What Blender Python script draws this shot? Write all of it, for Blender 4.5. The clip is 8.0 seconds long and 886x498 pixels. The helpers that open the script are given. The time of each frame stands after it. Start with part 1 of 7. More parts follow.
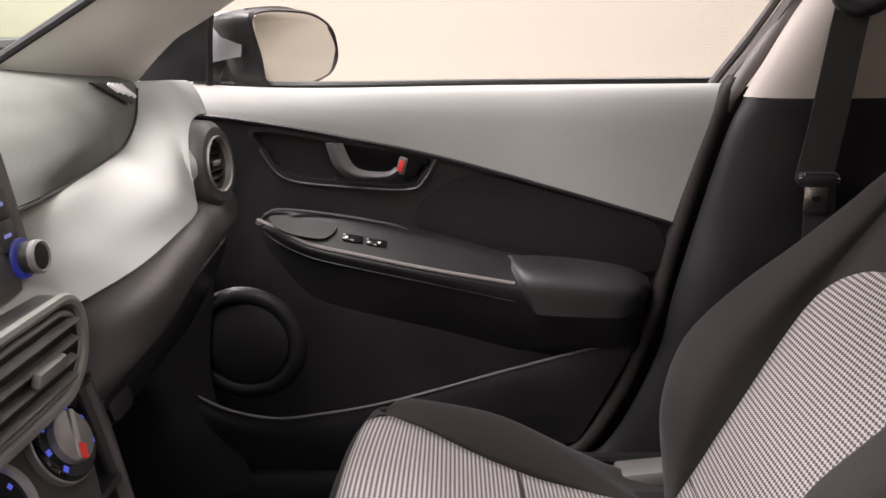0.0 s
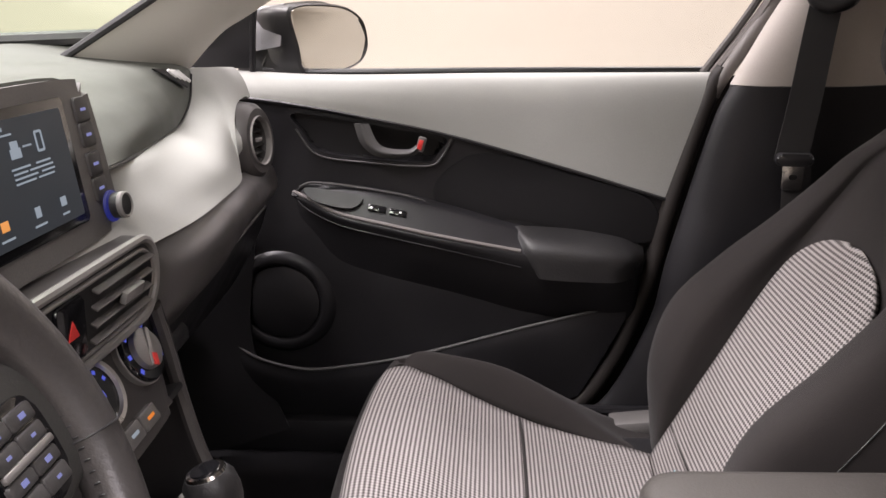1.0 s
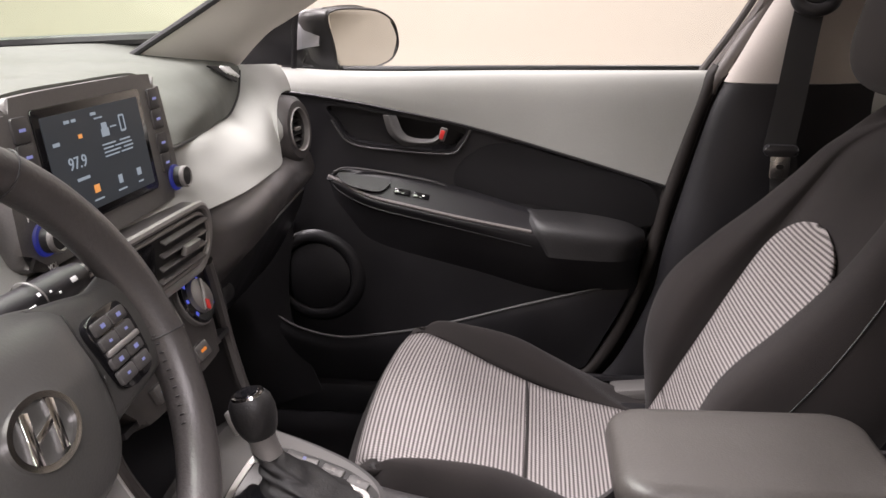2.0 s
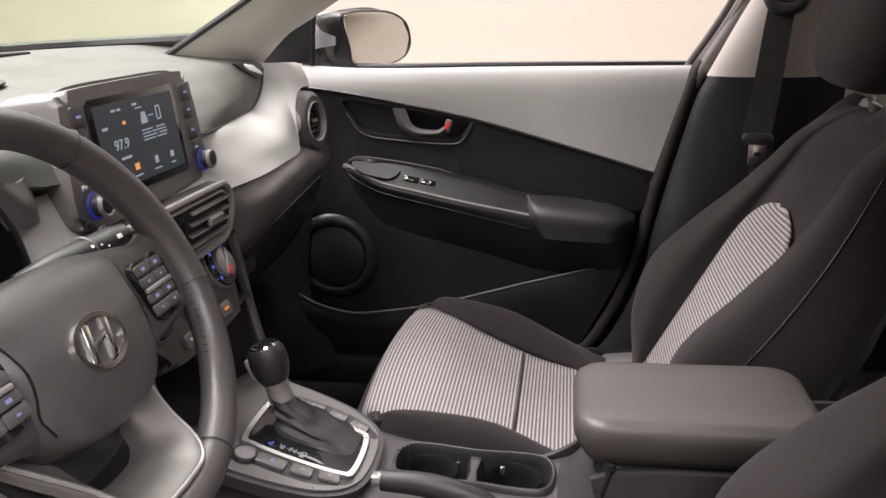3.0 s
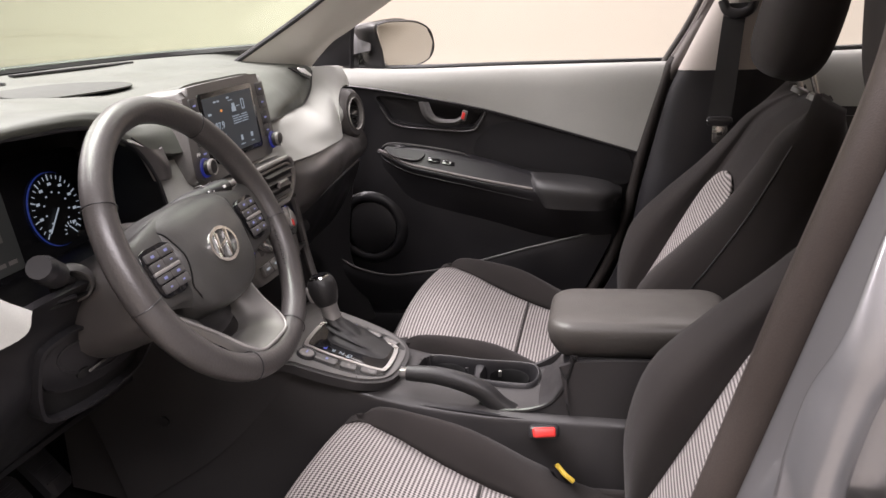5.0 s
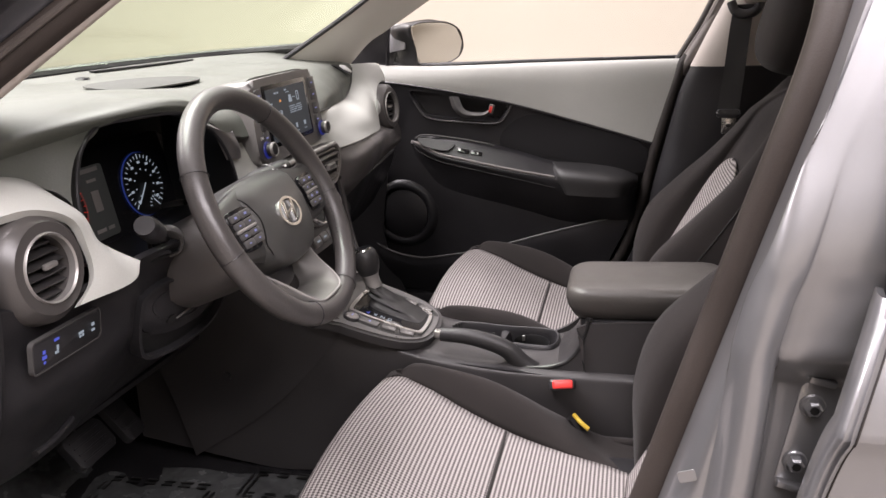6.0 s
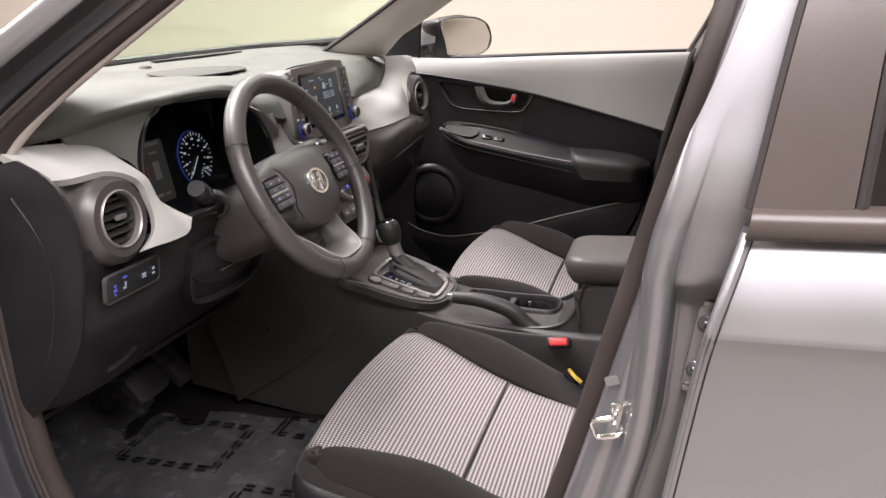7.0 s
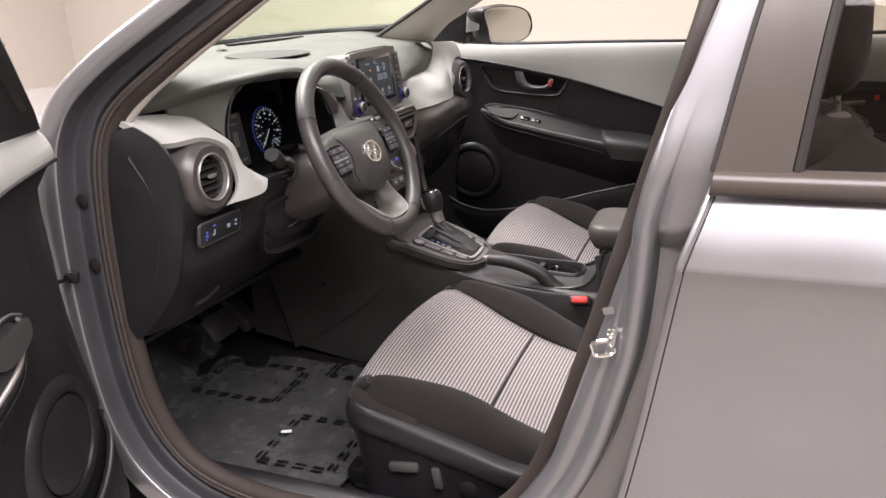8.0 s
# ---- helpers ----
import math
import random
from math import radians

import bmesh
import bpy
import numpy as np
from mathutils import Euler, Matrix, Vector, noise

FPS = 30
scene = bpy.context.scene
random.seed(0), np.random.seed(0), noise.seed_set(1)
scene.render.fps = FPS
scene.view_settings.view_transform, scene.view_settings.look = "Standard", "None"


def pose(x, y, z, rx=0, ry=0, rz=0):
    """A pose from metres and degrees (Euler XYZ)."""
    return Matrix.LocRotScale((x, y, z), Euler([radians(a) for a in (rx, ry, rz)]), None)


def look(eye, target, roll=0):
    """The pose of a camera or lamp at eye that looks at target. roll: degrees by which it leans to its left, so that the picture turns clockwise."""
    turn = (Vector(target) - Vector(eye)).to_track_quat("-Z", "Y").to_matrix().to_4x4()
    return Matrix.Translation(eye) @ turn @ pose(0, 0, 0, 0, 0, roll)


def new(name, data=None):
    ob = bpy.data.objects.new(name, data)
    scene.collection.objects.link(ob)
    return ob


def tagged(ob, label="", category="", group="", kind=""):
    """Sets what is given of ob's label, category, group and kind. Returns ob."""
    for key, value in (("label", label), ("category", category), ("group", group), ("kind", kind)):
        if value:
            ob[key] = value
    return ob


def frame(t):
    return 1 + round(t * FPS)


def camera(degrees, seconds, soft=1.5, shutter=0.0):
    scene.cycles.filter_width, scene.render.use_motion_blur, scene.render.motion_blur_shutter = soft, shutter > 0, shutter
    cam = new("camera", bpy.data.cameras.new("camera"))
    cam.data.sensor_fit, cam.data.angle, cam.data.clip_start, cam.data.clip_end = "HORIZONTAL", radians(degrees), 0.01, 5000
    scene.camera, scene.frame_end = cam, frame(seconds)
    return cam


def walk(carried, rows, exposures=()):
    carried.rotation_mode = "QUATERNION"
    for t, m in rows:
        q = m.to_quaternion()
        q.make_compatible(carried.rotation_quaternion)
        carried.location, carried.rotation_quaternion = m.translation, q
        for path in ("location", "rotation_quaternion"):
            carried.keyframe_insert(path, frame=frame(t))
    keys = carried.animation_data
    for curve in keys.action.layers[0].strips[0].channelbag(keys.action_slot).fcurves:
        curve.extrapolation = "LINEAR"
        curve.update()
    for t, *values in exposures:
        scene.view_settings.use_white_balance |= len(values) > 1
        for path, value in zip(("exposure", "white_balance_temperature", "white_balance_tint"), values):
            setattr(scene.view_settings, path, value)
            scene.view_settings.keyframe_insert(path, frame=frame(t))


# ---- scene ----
cam = camera(58.8, 8.0)
PATH = [
    (0, (0.3521, -0.4234, 1.1364), (0.3121, 1.6513, 0.5348), -1.0),
    (0.5, (0.3694, -0.4979, 1.1396), (0.284, 1.5692, 0.5208), -0.9),
    (1, (0.391, -0.5735, 1.1483), (0.256, 1.4872, 0.5154), -0.9),
    (1.5, (0.4115, -0.6458, 1.158), (0.2203, 1.4083, 0.5186), -0.9),
    (2.8, (0.5076, -0.8327, 1.1623), (0.1847, 1.2053, 0.524), -1.3),
    (3, (0.5173, -0.8532, 1.1677), (0.1836, 1.1826, 0.524), -1.5),
    (3.5, (0.5422, -0.905, 1.1753), (0.1793, 1.1264, 0.537), -2.0),
    (4, (0.553, -0.9947, 1.172), (0.1631, 1.0336, 0.5381), -2.4),
    (4.5, (0.5778, -1.0973, 1.1818), (0.1674, 0.9266, 0.55), -2.8),
    (4.7, (0.5962, -1.1308, 1.1882), (0.1739, 0.8899, 0.55), -2.9),
    (5.8, (0.634, -1.3219, 1.1915), (0.162, 0.689, 0.5575), -2.9),
    (6, (0.6372, -1.3511, 1.1936), (0.1415, 0.6534, 0.5608), -3.1),
    (6.5, (0.6782, -1.417, 1.199), (0.121, 0.5713, 0.5651), -3.2),
    (7, (0.7452, -1.512, 1.199), (0.1264, 0.4558, 0.5564), -3.1),
    (7.5, (0.7895, -1.6211, 1.2044), (0.1145, 0.3229, 0.551), -2.8),
    (8, (0.8176, -1.7075, 1.2217), (0.0929, 0.2106, 0.5424), -2.6),
]
walk(cam, [(t, look(eye, target, roll)) for t, eye, target, roll in PATH])

# ---- world, room light and exposure ----
world = bpy.data.worlds.new("studio_world")
scene.world = world
world.use_nodes = True
world.node_tree.nodes["Background"].inputs[0].default_value = (1.0, 0.93, 0.93, 1)
world.node_tree.nodes["Background"].inputs[1].default_value = 0.25
scene.view_settings.exposure = 0.0


def ceiling_lamp(x, y, sx, sy, power):
    data = bpy.data.lights.new("ceiling_lamp", "AREA")
    data.shape, data.size, data.size_y, data.energy, data.color = "RECTANGLE", sx, sy, power, (1.0, 0.918, 0.962)
    ob = new("ceiling_lamp", data)
    ob.matrix_world = pose(x, y, 3.14)
    return ob


ceiling_lamp(2.3, -2.3, 4.4, 1.6, 390)
ceiling_lamp(0.6, 2.7, 5.0, 0.9, 150)
ceiling_lamp(-0.80, 0.0, 1.2, 2.6, 340)
ceiling_lamp(-3.4, 0.0, 0.9, 4.0, 350)
ceiling_lamp(3.6, 0.6, 0.9, 3.2, 90)


# ---- materials ----
def shader(name):
    m = bpy.data.materials.new(name)
    m.use_nodes = True
    return m, m.node_tree.nodes, m.node_tree.links, m.node_tree.nodes["Principled BSDF"]


def coords(nodes, links, scale=1.0):
    tc = nodes.new("ShaderNodeTexCoord")
    mp = nodes.new("ShaderNodeMapping")
    mp.inputs["Scale"].default_value = (scale, scale, scale) if isinstance(scale, (int, float)) else scale
    links.new(tc.outputs["Object"], mp.inputs[0])
    return mp.outputs[0]


def surface(name, color, rough=0.5, metal=0.0, grain=700.0, bump=0.12, vary=0.12, patch=9.0, coat=0.0, spec=0.5, sheen=0.0, smudge=0.12):
    """Base colour with slow blotches and fine grain, roughness with smudges, fine relief."""
    m, nodes, links, bs = shader(name)
    at = coords(nodes, links)
    big = nodes.new("ShaderNodeTexNoise")
    big.inputs["Scale"].default_value, big.inputs["Detail"].default_value = patch, 5
    fine = nodes.new("ShaderNodeTexNoise")
    fine.inputs["Scale"].default_value, fine.inputs["Detail"].default_value = grain, 2
    links.new(at, big.inputs[0])
    links.new(at, fine.inputs[0])
    ramp = nodes.new("ShaderNodeMapRange")
    ramp.inputs[1].default_value, ramp.inputs[2].default_value = 0.3, 0.7
    ramp.inputs[3].default_value, ramp.inputs[4].default_value = 1 - vary, 1 + vary
    links.new(big.outputs[0], ramp.inputs[0])
    ramp2 = nodes.new("ShaderNodeMapRange")
    ramp2.inputs[1].default_value, ramp2.inputs[2].default_value = 0.3, 0.7
    ramp2.inputs[3].default_value, ramp2.inputs[4].default_value = 1 - vary * 0.7, 1 + vary * 0.7
    links.new(fine.outputs[0], ramp2.inputs[0])
    mul = nodes.new("ShaderNodeMath")
    mul.operation = "MULTIPLY"
    links.new(ramp.outputs[0], mul.inputs[0])
    links.new(ramp2.outputs[0], mul.inputs[1])
    mix = nodes.new("ShaderNodeMix")
    mix.data_type, mix.blend_type = "RGBA", "MULTIPLY"
    mix.inputs[0].default_value = 1.0
    mix.inputs[6].default_value = (*color, 1)
    links.new(mul.outputs[0], mix.inputs[7])
    links.new(mix.outputs[2], bs.inputs["Base Color"])
    rr = nodes.new("ShaderNodeMapRange")
    rr.inputs[1].default_value, rr.inputs[2].default_value = 0.3, 0.7
    rr.inputs[3].default_value, rr.inputs[4].default_value = max(0.02, rough - smudge), min(1, rough + smudge)
    links.new(big.outputs[0], rr.inputs[0])
    links.new(rr.outputs[0], bs.inputs["Roughness"])
    bp = nodes.new("ShaderNodeBump")
    bp.inputs["Strength"].default_value, bp.inputs["Distance"].default_value = bump, 0.001
    links.new(fine.outputs[0], bp.inputs["Height"])
    links.new(bp.outputs[0], bs.inputs["Normal"])
    bs.inputs["Metallic"].default_value = metal
    bs.inputs["Specular IOR Level"].default_value = spec
    bs.inputs["Coat Weight"].default_value = coat
    bs.inputs["Coat Roughness"].default_value = 0.04
    bs.inputs["Sheen Weight"].default_value = sheen
    return m


def glow(name, color, strength):
    m, nodes, links, bs = shader(name)
    bs.inputs["Base Color"].default_value = (0.02, 0.02, 0.02, 1)
    bs.inputs["Emission Color"].default_value = (*color, 1)
    bs.inputs["Emission Strength"].default_value = strength
    return m


def pane_glass(name, tint, gloss=0.02):
    m, nodes, links, bs = shader(name)
    nodes.remove(bs)
    tr = nodes.new("ShaderNodeBsdfTransparent")
    tr.inputs[0].default_value = (*tint, 1)
    gl = nodes.new("ShaderNodeBsdfGlossy")
    gl.inputs["Roughness"].default_value = gloss
    lw = nodes.new("ShaderNodeLayerWeight")
    po = nodes.new("ShaderNodeMath")
    po.operation = "POWER"
    po.inputs[1].default_value = 5.0
    links.new(lw.outputs["Facing"], po.inputs[0])
    fr = nodes.new("ShaderNodeMath")
    fr.operation = "MULTIPLY_ADD"
    fr.inputs[1].default_value, fr.inputs[2].default_value = 0.28, 0.018
    links.new(po.outputs[0], fr.inputs[0])
    mix = nodes.new("ShaderNodeMixShader")
    links.new(fr.outputs[0], mix.inputs[0])
    links.new(tr.outputs[0], mix.inputs[1])
    links.new(gl.outputs[0], mix.inputs[2])
    links.new(mix.outputs[0], nodes["Material Output"].inputs[0])
    return m


def woven(name, light, dark, across, along):
    """Woven cloth: dark cross rows, each broken into small teeth. UV in metres: u along the rows, v across them."""
    m, nodes, links, bs = shader(name)
    uv = nodes.new("ShaderNodeUVMap")
    sep = nodes.new("ShaderNodeSeparateXYZ")
    links.new(uv.outputs[0], sep.inputs[0])

    def wave(src, period, shift=0.0):
        mu = nodes.new("ShaderNodeMath")
        mu.operation = "MULTIPLY_ADD"
        mu.inputs[1].default_value, mu.inputs[2].default_value = 2 * math.pi / period, shift
        links.new(src, mu.inputs[0])
        si = nodes.new("ShaderNodeMath")
        si.operation = "SINE"
        links.new(mu.outputs[0], si.inputs[0])
        return si.outputs[0]

    rows, teeth = wave(sep.outputs[1], across), wave(sep.outputs[0], along)
    fray = nodes.new("ShaderNodeTexNoise")
    fray.inputs["Scale"].default_value = 900
    links.new(coords(nodes, links), fray.inputs[0])
    ad = nodes.new("ShaderNodeMath")
    ad.operation = "MULTIPLY_ADD"
    ad.inputs[1].default_value = 0.9
    links.new(teeth, ad.inputs[0])
    strong = nodes.new("ShaderNodeMath")
    strong.operation = "MULTIPLY"
    strong.inputs[1].default_value = 1.12
    links.new(rows, strong.inputs[0])
    links.new(strong.outputs[0], ad.inputs[2])
    ad2 = nodes.new("ShaderNodeMath")
    ad2.operation = "ADD"
    links.new(ad.outputs[0], ad2.inputs[0])
    calm = nodes.new("ShaderNodeMath")
    calm.operation = "MULTIPLY_ADD"
    calm.inputs[1].default_value, calm.inputs[2].default_value = 0.45, 0.28
    links.new(fray.outputs[0], calm.inputs[0])
    links.new(calm.outputs[0], ad2.inputs[1])
    mr = nodes.new("ShaderNodeMapRange")
    mr.inputs[1].default_value, mr.inputs[2].default_value = 0.15, 0.95
    links.new(ad2.outputs[0], mr.inputs[0])
    mix = nodes.new("ShaderNodeMix")
    mix.data_type = "RGBA"
    mix.inputs[6].default_value, mix.inputs[7].default_value = (*light, 1), (*dark, 1)
    links.new(mr.outputs[0], mix.inputs[0])
    links.new(mix.outputs[2], bs.inputs["Base Color"])
    bs.inputs["Roughness"].default_value = 0.9
    bs.inputs["Specular IOR Level"].default_value = 0.15
    bp = nodes.new("ShaderNodeBump")
    bp.inputs["Strength"].default_value, bp.inputs["Distance"].default_value = 0.5, 0.0015
    bp.invert = True
    links.new(mr.outputs[0], bp.inputs["Height"])
    links.new(bp.outputs[0], bs.inputs["Normal"])
    return m


PAD = surface("dash_pad_vinyl", (0.080, 0.085, 0.073), 0.55, grain=450, bump=0.25, vary=0.06, spec=0.3)
SOFTPAD = surface("speaker_cloth", (0.060, 0.063, 0.056), 0.8, grain=1200, bump=0.4, vary=0.08, spec=0.2)
TRIM = surface("light_grey_plastic", (0.325, 0.328, 0.305), 0.62, grain=600, bump=0.08, vary=0.04, spec=0.15)
DARK = surface("dark_grained_plastic", (0.0155, 0.0150, 0.0162), 0.42, grain=600, bump=0.25, vary=0.12, spec=0.28)
BLACK = surface("black_plastic", (0.015, 0.0145, 0.0155), 0.4, grain=600, bump=0.15)
GLOSS = surface("gloss_black", (0.008, 0.008, 0.009), 0.1, bump=0.0, smudge=0.05)
SATIN = surface("satin_silver_plastic", (0.27, 0.26, 0.25), 0.48, metal=0.6, bump=0.04, vary=0.05)
GREY = surface("mid_grey_plastic", (0.11, 0.105, 0.10), 0.42, grain=600, bump=0.15)
CHROME = surface("chrome", (0.75, 0.74, 0.73), 0.12, metal=1.0, bump=0.0, vary=0.03, smudge=0.05)
STEEL = surface("zinc_steel", (0.5, 0.49, 0.47), 0.3, metal=1.0, bump=0.05)
LEATHER = surface("wheel_leather", (0.048, 0.0445, 0.043), 0.40, grain=350, bump=0.3, vary=0.1)
CLOTH = surface("dark_seat_cloth", (0.0205, 0.0180, 0.0170), 0.92, grain=1100, bump=0.5, vary=0.15, spec=0.12, sheen=0.06)
DARKCLOTH = surface("black_insert_cloth", (0.0125, 0.0120, 0.0125), 0.8, grain=1100, bump=0.4, vary=0.12, spec=0.15)
WEAVE = woven("houndstooth_cloth", (0.315, 0.292, 0.282), (0.066, 0.060, 0.058), 0.0066, 0.0056)
BOOT = surface("boot_leather", (0.016, 0.0155, 0.0155), 0.46, grain=300, bump=0.4, spec=0.4)
COLLAR = glow("blue_collar", (0.02, 0.04, 0.6), 0.22)
WEB = surface("belt_webbing", (0.022, 0.021, 0.021), 0.75, grain=1500, bump=0.4)
HUBGREY = surface("wheel_boss_plastic", (0.048, 0.0475, 0.045), 0.40, grain=500, bump=0.2, vary=0.06)
MID = surface("knee_roll_plastic", (0.066, 0.061, 0.059), 0.40, grain=600, bump=0.25, vary=0.08)
CONSOLE = surface("console_plastic", (0.027, 0.0255, 0.0255), 0.42, grain=600, bump=0.2, vary=0.1, spec=0.4)
VINYL = surface("armrest_vinyl", (0.048, 0.0445, 0.040), 0.48, grain=350, bump=0.3, vary=0.08, spec=0.35)
SOFTGREY = surface("soft_grey_plastic", (0.055, 0.053, 0.052), 0.42, grain=600, bump=0.15, spec=0.4)
STACK = surface("warm_grey_stack_plastic", (0.16, 0.148, 0.140), 0.4, grain=600, bump=0.1, vary=0.05, spec=0.4)
SATINGREY = surface("satin_grey_plastic", (0.105, 0.102, 0.099), 0.36, metal=0.3, grain=800, bump=0.05, vary=0.05)
CHROMESATIN = surface("bright_satin_metal", (0.52, 0.505, 0.49), 0.30, metal=0.9, bump=0.02, vary=0.03)
STACKDARK = surface("dark_satin_vent_plastic", (0.050, 0.046, 0.044), 0.38, grain=600, bump=0.1, vary=0.05)
SEAL = surface("brown_door_seal", (0.034, 0.0275, 0.024), 0.6, grain=800, bump=0.2, spec=0.25)
SPOKE = surface("satin_grey_spoke", (0.150, 0.145, 0.137), 0.46, metal=0.5, bump=0.04, vary=0.05)
# darker copy of the body paint: the jamb's shade is put into its colour
JAMB = surface("shaded_jamb_paint", (0.042, 0.042, 0.047), 0.5, grain=900, bump=0.1, vary=0.08, spec=0.35)
SEALRIB = surface("seal_rib_rubber", (0.055, 0.047, 0.042), 0.55, grain=800, bump=0.2, spec=0.3)
REDGLOW = glow("red_dial_light", (0.30, 0.05, 0.04), 0.25)
DIMGLOW = glow("dim_display", (0.03, 0.031, 0.029), 0.35)
PILLAR = surface("pale_pillar_cloth", (0.70, 0.675, 0.615), 0.7, grain=700, bump=0.15, vary=0.03, spec=0.25)
BEIGE = surface("beige_pillar_plastic", (0.40, 0.365, 0.33), 0.55, grain=500, bump=0.15, vary=0.04)
PAINT = surface("grey_blue_metallic_paint", (0.222, 0.223, 0.231), 0.36, metal=0.6, grain=3000, bump=0.02, vary=0.04, coat=1.0, smudge=0.03)
RUBBER = surface("door_seal_rubber", (0.020, 0.0172, 0.0158), 0.55, grain=800, bump=0.2, spec=0.25)
SATIN_BLACK = surface("satin_brown_black_trim", (0.052, 0.043, 0.037), 0.32, grain=500, bump=0.05, vary=0.04, smudge=0.02)
CARPET = surface("black_carpet", (0.012, 0.0115, 0.0125), 0.98, grain=1300, bump=1.0, vary=0.3, spec=0.1)
FILM = surface("protective_film", (0.058, 0.060, 0.060), 0.22, grain=60, bump=0.35, vary=0.25, patch=22)
INK = surface("black_print", (0.006, 0.006, 0.006), 0.4)
RED = surface("red_plastic", (0.62, 0.035, 0.03), 0.4)
ORANGE = glow("orange_lamp", (1.0, 0.28, 0.02), 0.7)
BLUE = glow("blue_backlight", (0.12, 0.16, 1.0), 0.55)
LILAC = glow("lilac_backlight", (0.40, 0.42, 0.95), 0.5)
WHITE_GLOW = glow("white_display", (0.75, 0.85, 1.0), 0.36)
SCREEN_GLOW = glow("screen_backlight", (0.030, 0.038, 0.050), 0.55)
ORANGE_ICON = glow("orange_icon", (1.0, 0.4, 0.1), 0.8)
DIAL_BLUE = glow("dial_blue", (0.03, 0.06, 0.35), 0.35)
MIRROR = surface("mirror_silver", (0.9, 0.9, 0.88), 0.02, metal=1.0, bump=0.0, vary=0.0, smudge=0.01)
CLEAR = pane_glass("clear_glass", (0.97, 0.97, 0.95))
GREEN = pane_glass("green_tinted_glass", (0.88, 0.95, 0.86))
PRIVACY = pane_glass("privacy_glass", (0.80, 0.78, 0.75))
WALL = surface("cream_wall_paint", (0.49, 0.454, 0.395), 0.8, grain=60, bump=0.0, vary=0.012, patch=1.2)
CONCRETE = surface("studio_floor_paint", (0.27, 0.245, 0.22), 0.5, grain=40, bump=0.1, vary=0.08, patch=2)
HEADLINER = surface("headliner_cloth", (0.66, 0.63, 0.58), 0.95, grain=900, bump=0.3)
LENS = surface("white_label", (0.8, 0.8, 0.78), 0.5)
YELLOW = surface("yellow_wire", (0.6, 0.42, 0.05), 0.5)
CYAN = surface("pale_blue_tag", (0.25, 0.62, 0.72), 0.5)
GOLDFILM = surface("printed_sill_label", (0.42, 0.38, 0.34), 0.3, grain=150, vary=0.5, patch=60, bump=0.5)


# ---- mesh tools ----
def thing(name, label, category, group="", kind="", at=(0, 0, 0)):
    ob = new(name)
    ob.location = at
    ob.empty_display_size = 0.05
    return tagged(ob, label, category, group, kind)


def put(bm, name, material, smooth=True, angle=40):
    me = bpy.data.meshes.new(name)
    bmesh.ops.recalc_face_normals(bm, faces=bm.faces)
    bm.to_mesh(me)
    bm.free()
    me.materials.append(material)
    if smooth:
        for p in me.polygons:
            p.use_smooth = True
        me.set_sharp_from_angle(angle=radians(angle))
    return me


def part(name, bm, material, parent=None, label="", smooth=True, angle=40):
    ob = new(name, put(bm, name, material, smooth, angle))
    if parent is not None:
        ob.parent = parent
        up, inv = parent, Matrix.Identity(4)
        m = Matrix.Identity(4)
        while up is not None:
            m = up.matrix_basis @ m
            up = up.parent
        ob.matrix_basis = m.inverted()
    return tagged(ob, label)


def structure(name, bm, material, label, category="", smooth=True):
    return tagged(part(name, bm, material, None, "", smooth), label, category or name.split("_")[0], kind="structure")


def curve(ctrl, n):
    """A smooth line of n points through the control points."""
    p = [Vector(q) for q in ctrl]
    if len(p) == 2:
        return [p[0].lerp(p[1], i / (n - 1)) for i in range(n)]
    p = [p[0] * 2 - p[1], *p, p[-1] * 2 - p[-2]]
    k, out = len(p) - 3, []
    for i in range(n):
        s = i * k / (n - 1)
        j = min(int(s), k - 1)
        t = s - j
        a, b, c, d = p[j:j + 4]
        out.append(0.5 * ((2 * b) + (c - a) * t + (2 * a - 5 * b + 4 * c - d) * t * t + (3 * b - a - 3 * c + d) * t ** 3))
    return out


def grid(rows, closed=False, caps=False):
    bm = bmesh.new()
    vs = [[bm.verts.new(p) for p in r] for r in rows]
    for a, b in zip(vs, vs[1:]):
        n = len(a)
        for i in range(n if closed else n - 1):
            j = (i + 1) % n
            bm.faces.new((a[i], a[j], b[j], b[i]))
    if caps:
        bm.faces.new(vs[0][::-1])
        bm.faces.new(vs[-1])
    return bm


HEART = Vector((0.5, -0.6, 0.95))


